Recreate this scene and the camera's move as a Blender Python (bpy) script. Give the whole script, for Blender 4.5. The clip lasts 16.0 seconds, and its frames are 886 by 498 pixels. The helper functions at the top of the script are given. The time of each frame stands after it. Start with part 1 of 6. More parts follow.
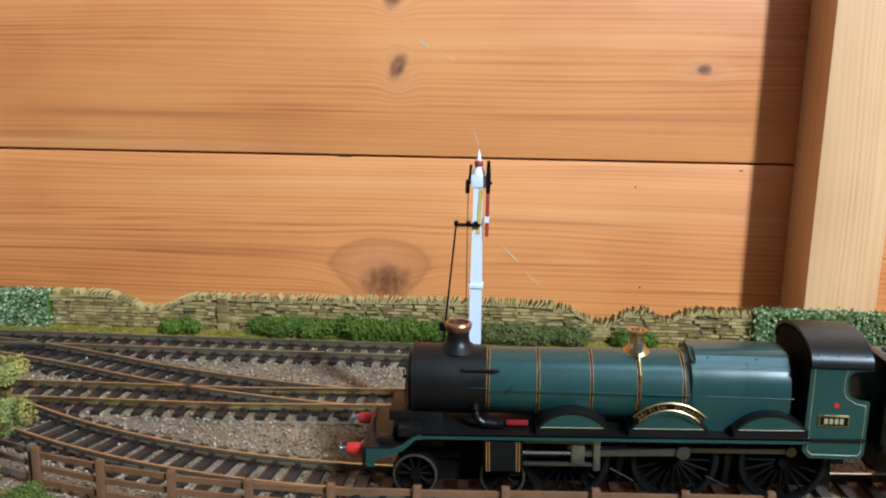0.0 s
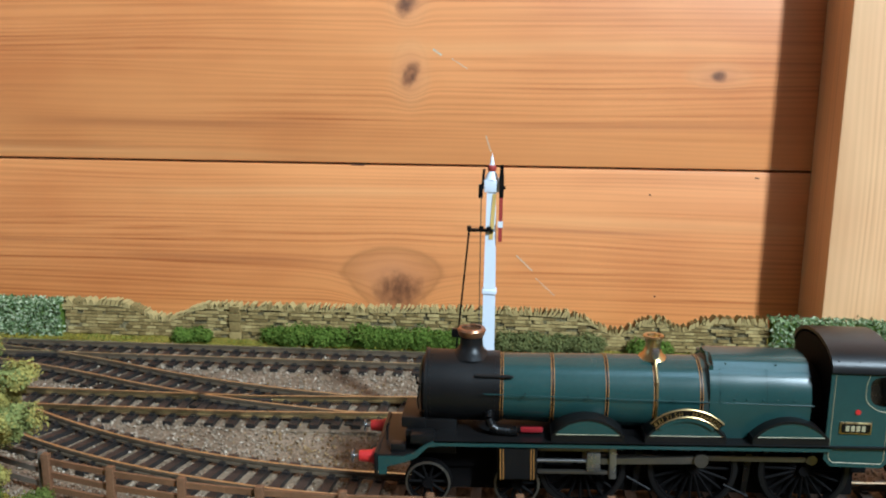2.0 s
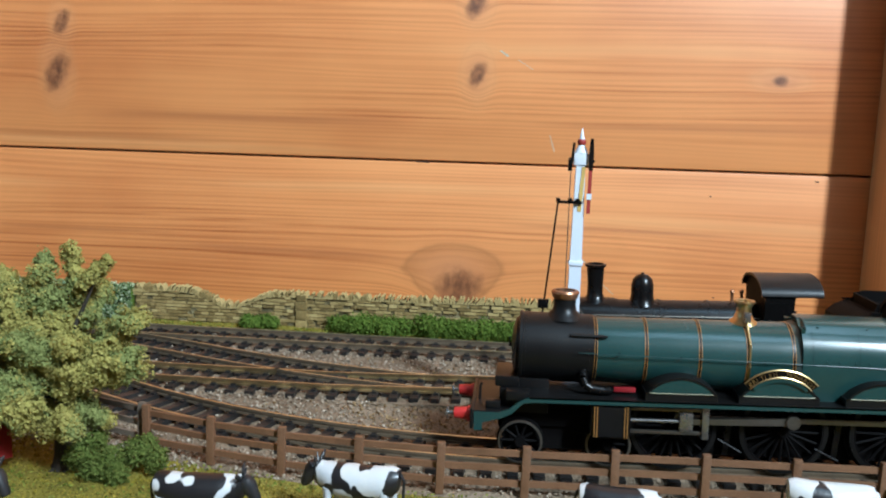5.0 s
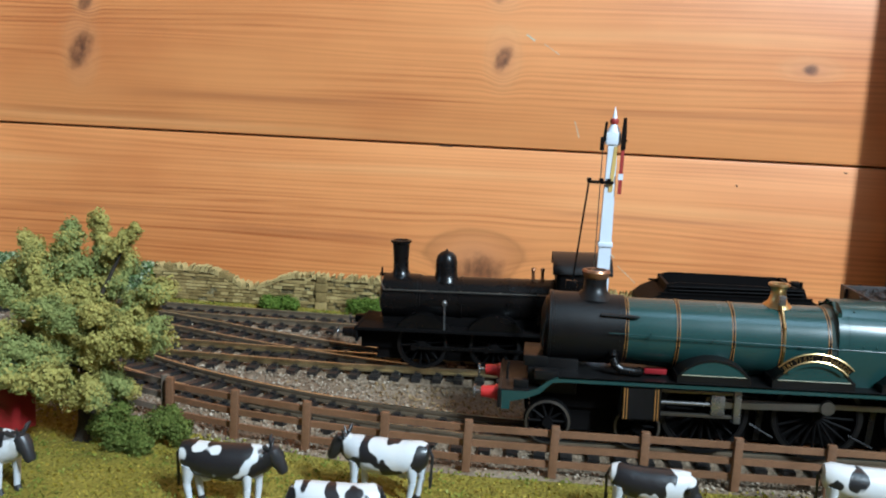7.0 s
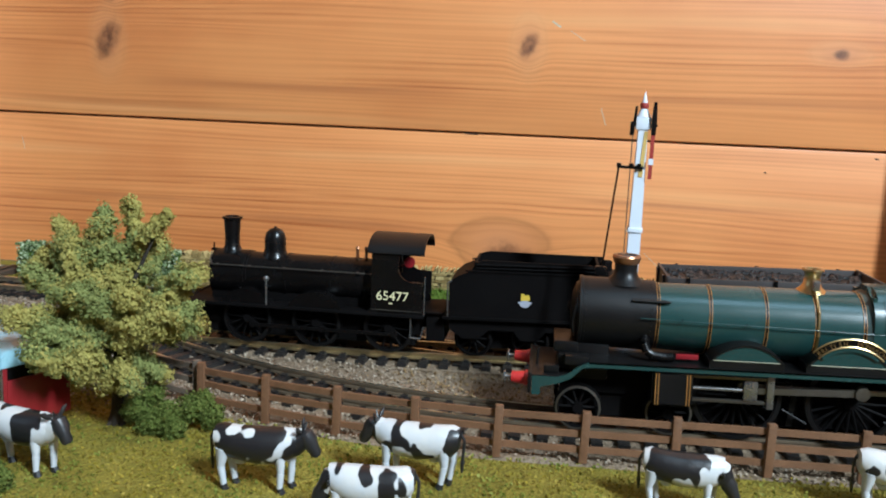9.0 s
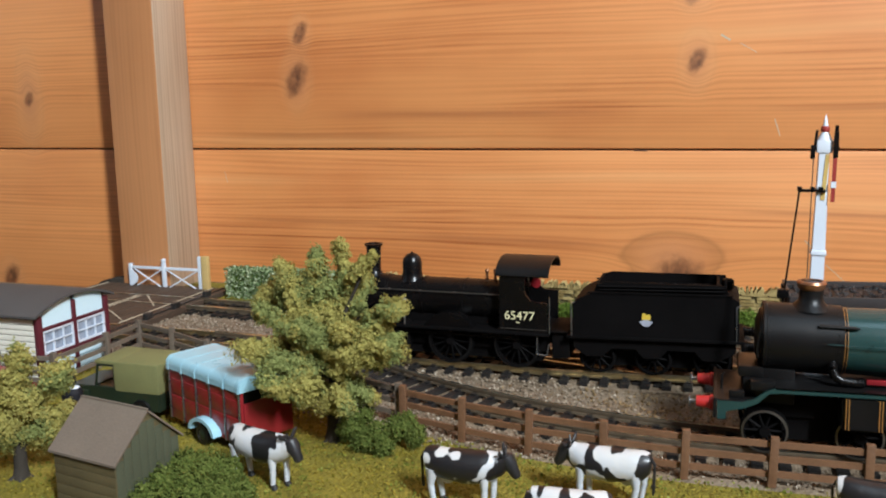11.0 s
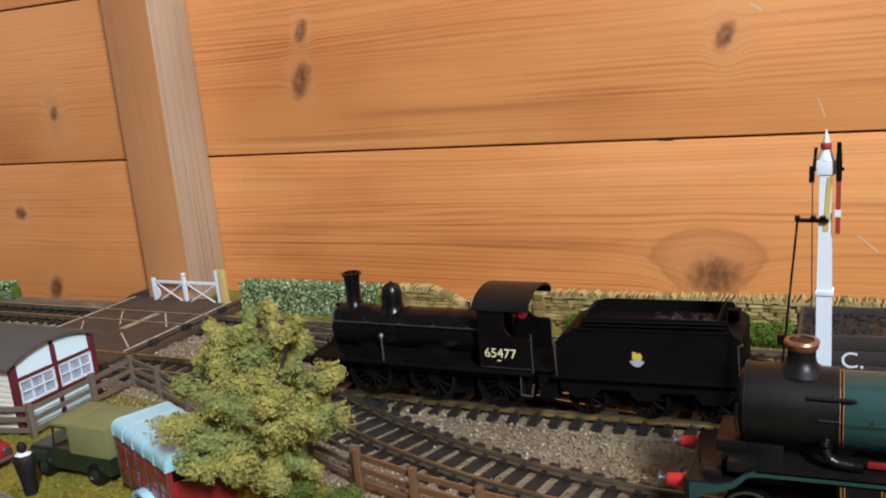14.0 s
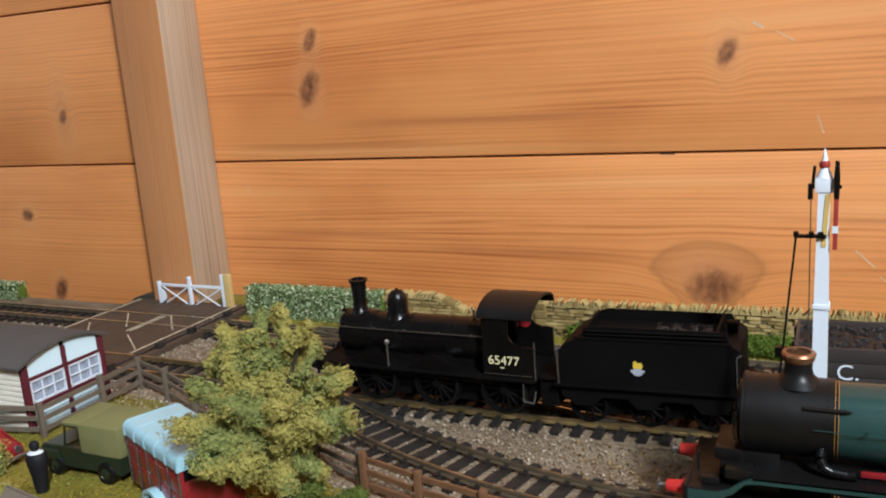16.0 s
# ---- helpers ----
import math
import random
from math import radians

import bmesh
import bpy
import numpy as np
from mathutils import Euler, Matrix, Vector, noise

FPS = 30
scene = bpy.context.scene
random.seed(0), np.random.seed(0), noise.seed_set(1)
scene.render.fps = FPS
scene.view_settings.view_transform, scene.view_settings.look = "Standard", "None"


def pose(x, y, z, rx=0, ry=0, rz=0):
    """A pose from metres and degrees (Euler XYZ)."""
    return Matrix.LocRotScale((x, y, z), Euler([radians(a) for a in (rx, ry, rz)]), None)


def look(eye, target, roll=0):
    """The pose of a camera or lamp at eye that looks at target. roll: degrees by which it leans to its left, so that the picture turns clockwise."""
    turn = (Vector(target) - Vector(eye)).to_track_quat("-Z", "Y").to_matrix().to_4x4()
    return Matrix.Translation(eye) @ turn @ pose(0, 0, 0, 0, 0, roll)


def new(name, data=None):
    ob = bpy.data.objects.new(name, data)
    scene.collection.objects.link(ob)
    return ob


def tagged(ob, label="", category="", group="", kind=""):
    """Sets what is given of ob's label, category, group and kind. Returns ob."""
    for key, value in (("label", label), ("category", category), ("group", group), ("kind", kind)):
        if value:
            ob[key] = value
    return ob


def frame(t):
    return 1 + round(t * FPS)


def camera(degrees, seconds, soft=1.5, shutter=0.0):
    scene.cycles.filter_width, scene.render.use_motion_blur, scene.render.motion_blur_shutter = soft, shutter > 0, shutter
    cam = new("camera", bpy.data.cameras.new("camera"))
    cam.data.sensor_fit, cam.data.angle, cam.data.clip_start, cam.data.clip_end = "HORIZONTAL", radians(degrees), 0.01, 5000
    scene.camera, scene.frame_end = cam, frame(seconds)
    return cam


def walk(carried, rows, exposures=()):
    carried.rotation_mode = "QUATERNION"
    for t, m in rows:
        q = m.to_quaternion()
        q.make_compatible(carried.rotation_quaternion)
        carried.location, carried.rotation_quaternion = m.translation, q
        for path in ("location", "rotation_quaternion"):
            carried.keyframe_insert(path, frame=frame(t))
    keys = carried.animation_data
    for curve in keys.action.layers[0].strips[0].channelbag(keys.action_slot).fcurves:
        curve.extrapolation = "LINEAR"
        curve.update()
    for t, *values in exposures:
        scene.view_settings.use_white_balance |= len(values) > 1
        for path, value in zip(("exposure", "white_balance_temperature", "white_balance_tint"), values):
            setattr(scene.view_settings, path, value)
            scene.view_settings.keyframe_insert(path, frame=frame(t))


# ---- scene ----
# One model railway on a shelf in a pine cabin. Lengths below are in centimetres unless said; CM turns them into metres.
CM = 0.01

PATH = [
    (0.0, (0.05563, -0.43849, 0.12800), (0.0044, 0.5375, -0.0835), 0.91),
    (0.5, (0.05714, -0.43754, 0.12885), (-0.0014, 0.5373, -0.0860), 0.45),
    (1.0, (0.05822, -0.43530, 0.12631), (-0.0059, 0.5412, -0.0795), 0.31),
    (1.5, (0.05622, -0.43636, 0.12545), (-0.0097, 0.5414, -0.0735), 0.37),
    (2.0, (0.05550, -0.43654, 0.12465), (-0.0112, 0.5419, -0.0706), 0.66),
    (2.5, (0.05388, -0.43425, 0.11881), (-0.0132, 0.5451, -0.0718), 0.98),
    (3.0, (0.05133, -0.43643, 0.11621), (-0.0156, 0.5437, -0.0707), 1.32),
    (3.5, (0.04990, -0.43720, 0.11431), (-0.0202, 0.5439, -0.0660), 1.55),
    (4.0, (0.04730, -0.43846, 0.11096), (-0.0243, 0.5435, -0.0639), 1.52),
    (4.5, (0.03782, -0.45053, 0.10406), (-0.0408, 0.5347, -0.0481), 1.41),
    (4.7, (0.03509, -0.45064, 0.10302), (-0.0469, 0.5351, -0.0437), 1.56),
    (7.0, (0.02623, -0.44864, 0.09497), (-0.0717, 0.5350, -0.0565), 2.84),
    (7.5, (0.02566, -0.44868, 0.09472), (-0.0723, 0.5347, -0.0580), 3.02),
    (8.0, (0.02473, -0.45015, 0.09407), (-0.0759, 0.5328, -0.0599), 3.02),
    (8.5, (0.02332, -0.44893, 0.09249), (-0.0880, 0.5323, -0.0652), 2.82),
    (9.0, (0.02337, -0.44891, 0.09283), (-0.0973, 0.5305, -0.0692), 2.53),
    (9.5, (0.02127, -0.45771, 0.09849), (-0.1472, 0.5125, -0.0754), 1.14),
    (10.0, (0.01780, -0.46767, 0.10550), (-0.2261, 0.4859, -0.0712), -0.36),
    (10.2, (0.01626, -0.46834, 0.10569), (-0.2404, 0.4827, -0.0664), -0.53),
    (12.3, (0.04317, -0.43235, 0.11936), (-0.3592, 0.4668, -0.0526), -4.55),
    (12.5, (0.05148, -0.41110, 0.12851), (-0.3625, 0.4779, -0.0671), -5.83),
    (13.0, (0.05759, -0.40649, 0.12920), (-0.3577, 0.4756, -0.0930), -5.91),
    (13.5, (0.05609, -0.41199, 0.13002), (-0.3651, 0.4672, -0.0926), -5.42),
    (14.0, (0.05515, -0.41270, 0.12970), (-0.3669, 0.4662, -0.0924), -5.09),
    (14.5, (0.05483, -0.41799, 0.13135), (-0.3693, 0.4610, -0.0866), -4.93),
    (15.0, (0.05585, -0.41824, 0.13135), (-0.3668, 0.4630, -0.0803), -4.53),
    (15.5, (0.05776, -0.41793, 0.13178), (-0.3638, 0.4653, -0.0735), -4.38),
    (16.0, (0.05519, -0.41981, 0.13226), (-0.3647, 0.4620, -0.0826), -4.16),
]
cam = camera(55.46, 16.0, soft=2.0)
walk(cam, [(t, look(eye, aim, roll)) for t, eye, aim, roll in PATH], exposures=[(0.0, -0.05, 6100, 8), (8.0, -0.05, 6050, 7), (10.0, -0.1, 6600, 12), (13.0, -0.16, 7000, 16), (16.0, -0.18, 7000, 16)])

# ---- world and light ----
world = bpy.data.worlds.new("daylight")
scene.world = world
world.use_nodes = True
sky = world.node_tree.nodes.new("ShaderNodeTexSky")
sky.sky_type, sky.sun_disc = "NISHITA", False
sky.sun_elevation, sky.sun_rotation = radians(38), radians(150)
world.node_tree.nodes["Background"].inputs[1].default_value = 0.1
world.node_tree.links.new(sky.outputs[0], world.node_tree.nodes["Background"].inputs[0])


def window_lamp(name, place, aim, wide, high, power, color):
    data = bpy.data.lights.new(name, "AREA")
    data.shape, data.size, data.size_y, data.energy, data.color = "RECTANGLE", wide, high, power, color
    ob = new(name, data)
    ob.matrix_world = look(place, aim)
    return ob


window_lamp("window_light_south", (1.0, -1.28, 1.28), (0.05, 0.0, 0.05), 0.10, 0.50, 80, (0.75, 0.90, 1.0))
window_lamp("window_light_west", (-1.52, -0.85, 0.95), (0.0, -0.2, 0.05), 0.6, 0.6, 1.2, (0.65, 0.86, 1.0))
window_lamp("roof_window_light", (0.55, -0.72, 1.77), (0.55, -0.7199, 0.0), 0.6, 0.5, 6.5, (0.54, 0.80, 1.0))


# ---- materials ----
class Nodes:
    def __init__(self, name):
        self.m = bpy.data.materials.new(name)
        self.m.use_nodes = True
        self.t = self.m.node_tree
        self.b = self.t.nodes["Principled BSDF"]

    def add(self, kind, values=(), **settings):
        n = self.t.nodes.new("ShaderNode" + kind)
        for k, v in settings.items():
            setattr(n, k, v)
        for key, v in (values.items() if isinstance(values, dict) else enumerate(values)):
            if isinstance(v, bpy.types.NodeSocket):
                self.t.links.new(v, n.inputs[key])
            elif v is not None:
                n.inputs[key].default_value = v
        return n

    def math(self, op, *values):
        return self.add("Math", values, operation=op).outputs[0]

    def ramp(self, fac, stops):
        n = self.add("ValToRGB", (fac,))
        while len(n.color_ramp.elements) < len(stops):
            n.color_ramp.elements.new(0.5)
        for e, (p, c) in zip(n.color_ramp.elements, stops):
            e.position, e.color = p, (*c, 1)
        return n.outputs[0]

    def mix(self, fac, a, b, how="MIX"):
        n = self.t.nodes.new("ShaderNodeMix")
        n.data_type, n.blend_type = "RGBA", how
        for i, v in ((0, fac), (6, a), (7, b)):
            if isinstance(v, bpy.types.NodeSocket):
                self.t.links.new(v, n.inputs[i])
            else:
                n.inputs[i].default_value = (*v, 1) if isinstance(v, tuple) else v
        return n.outputs[2]

    def noise(self, vector, scale, detail=3.0, rough=0.55):
        return self.add("TexNoise", {"Vector": vector, "Scale": scale, "Detail": detail, "Roughness": rough}).outputs[0]

    def bump(self, height, strength, distance):
        n = self.add("Bump", {"Strength": strength, "Distance": distance, "Height": height})
        self.t.links.new(n.outputs[0], self.b.inputs["Normal"])

    def link(self, value, socket):
        self.t.links.new(value, self.b.inputs[socket])


def surface(name, color, rough=0.5, metal=0.0, vary=0.25, scale=400.0, bump=0.2, depth=0.0002, fine=3.0, spec=0.5, other=None, coat=0.0):
    """A painted, cast or grained surface: two scales of noise in colour, gloss and relief. scale: per metre."""
    k = Nodes(name)
    at = k.add("TexCoord").outputs["Object"]
    a, b = k.noise(at, scale * 0.2, 4), k.noise(at, scale * fine, 3)
    dark = tuple(c * (1 - vary) for c in color)
    lite = tuple(min(1, c * (1 + vary)) for c in (other or color))
    both = k.math("ADD", k.math("MULTIPLY", a, 0.6), k.math("MULTIPLY", b, 0.4))
    k.link(k.ramp(both, [(0.3, dark), (0.7, lite)]), "Base Color")
    k.link(k.math("ADD", rough - 0.1, k.math("MULTIPLY", a, 0.2)), "Roughness")
    k.b.inputs["Metallic"].default_value = metal
    k.b.inputs["Specular IOR Level"].default_value = spec
    k.b.inputs["Coat Weight"].default_value = coat
    if bump:
        k.bump(b, bump, depth)
    return k.m


KNOTS = [  # along the wall, height, half width, half height of the disturbed grain, radius of the dark core, shift of the core
    (-0.1, 2.25, 2.6, 1.45, 1.08, 0.3, -0.85), (0.8, 12.8, 0.75, 1.3, 0.5, 0, 0), (0.65, 16.4, 0.8, 1.0, 0.6, 0, 0), (16.25, 12.85, 1.2, 0.5, 0.32, 0, 0),
    (-22.3, 12.35, 0.8, 1.6, 0.8, 0, 0), (-21.95, 15.0, 0.6, 0.9, 0.5, 0, 0), (-47.55, 4.65, 0.9, 0.7, 0.5, 0, 0), (-45.4, -0.9, 0.9, 1.2, 0.75, 0, 0),
    (-42.4, 11.5, 0.9, 2.6, 0.42, 0, 0), (32.0, 4.0, 1.2, 1.0, 0.5, 0, 0), (-70.0, 14.0, 1.0, 1.0, 0.6, 0, 0),
]
STREAKS = [  # from, to along the wall, height, half thickness of redder bands in the grain
    (-26.0, -16.0, 3.55, 0.12), (-15.5, -3.5, 2.75, 0.24), (-27.0, -14.0, 9.1, 0.2), (3.5, 14.0, 4.6, 0.14), (-20.0, -4.0, 10.4, 0.3), (5.0, 20.0, 10.6, 0.2),
]


PALE_STREAKS = [(-36.0, -3.0, 8.75, 0.2), (-14.0, 4.0, 6.6, 0.3), (4.0, 26.0, 5.1, 0.35), (-2.0, 18.0, 14.2, 0.3), (-34.0, -22.0, 6.2, 0.3)]


def pine(name, knots, along=0, up=2, tone=1.0, light=(0.70, 0.270, 0.085), dark=(0.43, 0.125, 0.032), gloss=0.30):
    """Varnished pine: grain lines that run along one axis and swerve round the knots."""
    k = Nodes(name)
    co = k.add("SeparateXYZ", (k.add("NewGeometry").outputs["Position"],))
    u, v = co.outputs[along], co.outputs[up]
    rnd = k.add("ObjectInfo").outputs["Random"]
    slow = k.add("CombineXYZ", (k.math("MULTIPLY", u, 1.9), k.math("MULTIPLY", v, 13.0), k.math("MULTIPLY", rnd, 40.0))).outputs[0]
    field = k.math("ADD", v, k.math("MULTIPLY", k.math("SUBTRACT", k.noise(slow, 1.0, 2), 0.5), 0.015))
    hole = halo = flush = pale = None
    for x, z, w, h, r, sx, sz in knots:
        du = k.math("DIVIDE", k.math("SUBTRACT", u, x * CM), w * CM)
        dv = k.math("DIVIDE", k.math("SUBTRACT", v, z * CM), h * CM)
        if w > 2:  # the great knot spreads upwards from its core like a bowl
            low = k.math("MINIMUM", dv, 0.0)
            du = k.math("DIVIDE", du, k.math("ADD", 1.0, k.math("MULTIPLY", low, 0.42)))
            dv = k.math("ADD", k.math("MAXIMUM", dv, 0.0), k.math("MULTIPLY", low, 0.4))
            wob = k.noise(k.add("CombineXYZ", (u, v, 2.0)).outputs[0], 90.0, 2)
            du = k.math("ADD", du, k.math("MULTIPLY", k.math("SUBTRACT", wob, 0.5), 0.22))
        d2 = k.math("ADD", k.math("MULTIPLY", du, du), k.math("MULTIPLY", dv, dv))
        weight = k.math("MULTIPLY", k.math("POWER", 2.718, k.math("MULTIPLY", d2, -0.9 if w > 2 else -1.3)), 0.9 if w > 2 else 0.75)
        rings = k.math("MULTIPLY", k.math("SQRT", d2), h * CM * 0.5)
        field = k.math("ADD", k.math("MULTIPLY", field, k.math("SUBTRACT", 1.0, weight)), k.math("MULTIPLY", k.math("ADD", rings, z * CM), weight))
        slant = k.math("MULTIPLY", k.math("SUBTRACT", v, (z + sz) * CM), 0.35 if h > w else 0.0)
        cu = k.math("DIVIDE", k.math("SUBTRACT", k.math("SUBTRACT", u, slant), (x + sx) * CM), r * CM * (1.15 if w > h else 0.8))
        cv = k.math("DIVIDE", k.math("SUBTRACT", v, (z + sz) * CM), r * CM * (0.85 if w > h else 1.2))
        c2 = k.math("ADD", k.math("MULTIPLY", cu, cu), k.math("MULTIPLY", cv, cv))
        rough = k.math("ADD", 0.35, k.math("MULTIPLY", k.noise(k.add("CombineXYZ", (u, v, 0.0)).outputs[0], 170.0, 2), 1.3))
        inner = k.math("MULTIPLY", k.math("POWER", 2.718, k.math("MULTIPLY", k.math("POWER", k.math("MULTIPLY", c2, rough), 2.2), -1.0)), 0.92)
        hole = inner if hole is None else k.math("MAXIMUM", hole, inner)
        rim = k.math("DIVIDE", k.math("SUBTRACT", k.math("SQRT", d2), 1.0 if w > 2 else 1.25), 0.09)
        rim = k.math("MULTIPLY", k.math("POWER", 2.718, k.math("MULTIPLY", k.math("MULTIPLY", rim, rim), -1.0)), 0.45 if w > 2 else 0.05)
        if w > 2:
            inside = k.math("MULTIPLY", k.math("SUBTRACT", 1.02, k.math("SQRT", d2)), 3.2)
            shade = k.math("MULTIPLY", k.math("POWER", 2.718, k.math("MULTIPLY", k.math("MULTIPLY", inside, inside), -1.0)), 0.34)
            rim = k.math("MAXIMUM", rim, k.math("MULTIPLY", shade, k.math("GREATER_THAN", inside, 0.0)))
        else:
            away = k.math("SUBTRACT", d2, 1.1)
            ring = k.math("MULTIPLY", k.math("POWER", 2.718, k.math("MULTIPLY", k.math("MULTIPLY", away, away), -1.1)), k.math("MULTIPLY", k.noise(k.add("CombineXYZ", (u, v, 7.0)).outputs[0], 110.0, 2), 0.3))
            pale = ring if pale is None else k.math("MAXIMUM", pale, ring)
        halo = rim if halo is None else k.math("MAXIMUM", halo, rim)
        blush = k.math("POWER", 2.718, k.math("MULTIPLY", d2, -1.6))
        flush = blush if flush is None else k.math("MAXIMUM", flush, blush)
    g1 = k.add("CombineXYZ", (k.math("MULTIPLY", u, 2.5), k.math("MULTIPLY", field, 340.0), k.math("MULTIPLY", rnd, 70.0))).outputs[0]
    g2 = k.add("CombineXYZ", (k.math("MULTIPLY", u, 9.0), k.math("MULTIPLY", field, 1100.0), k.math("MULTIPLY", rnd, 70.0))).outputs[0]
    blot = k.add("CombineXYZ", (k.math("MULTIPLY", u, 5.0), k.math("MULTIPLY", v, 11.0), rnd)).outputs[0]
    a, b, c = k.noise(g1, 1.0, 2.5), k.noise(g2, 1.0, 2.0), k.noise(blot, 1.0, 3)
    drift = k.noise(k.add("CombineXYZ", (k.math("MULTIPLY", u, 3.0), k.math("MULTIPLY", field, 60.0), rnd)).outputs[0], 1.0, 2)
    ring = k.math("ADD", 0.5, k.math("MULTIPLY", k.math("SINE", k.math("ADD", k.math("MULTIPLY", field, 2300.0), k.math("MULTIPLY", drift, 26.0))), 0.5))
    grain = k.math("ADD", k.math("ADD", k.math("MULTIPLY", a, 0.38), k.math("MULTIPLY", ring, 0.12)), k.math("ADD", k.math("MULTIPLY", b, 0.26), k.math("MULTIPLY", c, 0.24)))
    zone = k.noise(k.add("CombineXYZ", (k.math("MULTIPLY", u, 2.2), k.math("MULTIPLY", v, 26.0), k.math("ADD", rnd, 5.0))).outputs[0], 1.0, 2)
    force = k.math("MINIMUM", 1.05, k.math("MAXIMUM", 0.25, k.math("MULTIPLY", k.math("SUBTRACT", zone, 0.28), 4.0)))
    grain = k.math("ADD", 0.53, k.math("MULTIPLY", k.math("SUBTRACT", grain, 0.51), force))
    mid = tuple((p * 0.62 + q * 0.38) for p, q in zip(light, dark))
    base = k.ramp(grain, [(0.34, dark), (0.43, mid), (0.55, light), (0.74, tuple(min(1, p * 1.1) for p in light))])
    stain = k.ramp(c, [(0.3, (0.78, 0.62, 0.52)), (0.5, (0.96, 0.92, 0.88)), (0.66, (1.04, 1.04, 1.06))])
    base = k.mix(0.8, base, stain, "MULTIPLY")
    if tone != 1.0:
        base = k.mix(1.0, base, (tone, tone, tone), "MULTIPLY")
    if hole is not None:
        for xa, xb, z, thick in STREAKS:
            band = k.math("DIVIDE", k.math("SUBTRACT", field, z * CM), thick * CM)
            ends = k.math("DIVIDE", k.math("SUBTRACT", u, (xa + xb) / 2 * CM), (xb - xa) / 2 * CM)
            far = k.math("ADD", k.math("MULTIPLY", band, band), k.math("POWER", k.math("ABSOLUTE", ends), 4.0))
            base = k.mix(k.math("MULTIPLY", k.math("POWER", 2.718, k.math("MULTIPLY", far, -1.0)), k.math("MULTIPLY", a, 0.9)), base, (0.34, 0.10, 0.03))
        base = k.mix(k.math("MULTIPLY", flush, 0.55), base, (0.52, 0.22, 0.10))
        base = k.mix(pale, base, (0.72, 0.36, 0.15))
        for xa, xb, z, thick in PALE_STREAKS:
            band = k.math("DIVIDE", k.math("SUBTRACT", field, z * CM), thick * CM)
            ends = k.math("DIVIDE", k.math("SUBTRACT", u, (xa + xb) / 2 * CM), (xb - xa) / 2 * CM)
            far = k.math("ADD", k.math("MULTIPLY", band, band), k.math("POWER", k.math("ABSOLUTE", ends), 4.0))
            base = k.mix(k.math("MULTIPLY", k.math("POWER", 2.718, k.math("MULTIPLY", far, -1.0)), k.math("MULTIPLY", c, 0.55)), base, (0.76, 0.38, 0.15))
        base = k.mix(halo, base, (0.30, 0.11, 0.03))
        rough_edge = k.math("MULTIPLY", hole, k.math("ADD", 0.8, k.math("MULTIPLY", b, 0.4)))
        heart = k.noise(k.add("CombineXYZ", (k.math("MULTIPLY", u, 1.6), v, 0.3)).outputs[0], 150.0, 2)
        base = k.mix(k.math("MINIMUM", rough_edge, 0.92), base, k.ramp(heart, [(0.34, (0.08, 0.026, 0.010)), (0.5, (0.18, 0.060, 0.022)), (0.66, (0.31, 0.115, 0.042))]))
    k.link(base, "Base Color")
    k.link(k.math("ADD", gloss, k.math("MULTIPLY", a, 0.18)), "Roughness")
    k.b.inputs["Coat Weight"].default_value = 0.8
    k.b.inputs["Coat Roughness"].default_value = 0.52
    k.bump(grain, 0.25, 0.0004)
    return k.m


def ground_cover(name, stops, scale, rough=0.95, bump=0.8, depth=0.0009):
    k = Nodes(name)
    at = k.add("TexCoord").outputs["Object"]
    a, b = k.noise(at, scale * 0.06, 4), k.noise(at, scale, 4, 0.7)
    cell = k.add("TexVoronoi", {"Vector": at, "Scale": scale * 0.8})
    mixv = k.math("ADD", k.math("MULTIPLY", a, 0.55), k.math("MULTIPLY", b, 0.45))
    base = k.ramp(mixv, stops)
    base = k.mix(0.35, base, k.ramp(cell.outputs["Color"], [(0.0, (0.35, 0.35, 0.35)), (1.0, (1.5, 1.5, 1.5))]), "MULTIPLY")
    k.link(base, "Base Color")
    k.b.inputs["Roughness"].default_value = rough
    k.b.inputs["Specular IOR Level"].default_value = 0.25
    k.bump(k.math("ADD", b, cell.outputs["Distance"]), bump, depth)
    return k.m


def island_mix(name, stops, rough=0.9, translucent=0.0, scale=900.0):
    """Many small loose pieces, each in its own shade."""
    k = Nodes(name)
    at = k.add("TexCoord").outputs["Object"]
    rnd = k.add("NewGeometry").outputs["Random Per Island"]
    f = k.math("ADD", k.math("MULTIPLY", rnd, 0.6), k.math("MULTIPLY", k.noise(at, scale, 2), 0.4))
    k.link(k.ramp(f, stops), "Base Color")
    k.b.inputs["Roughness"].default_value = rough
    k.b.inputs["Specular IOR Level"].default_value = 0.2
    if translucent:
        thin = k.add("BsdfTranslucent", {"Color": k.b.inputs["Base Color"].links[0].from_socket})
        both = k.add("MixShader", (translucent, k.b.outputs[0], thin.outputs[0]))
        k.t.links.new(both.outputs[0], k.t.nodes["Material Output"].inputs[0])
    else:
        k.bump(k.noise(at, scale * 2.5, 2), 0.5, 0.0003)
    return k.m


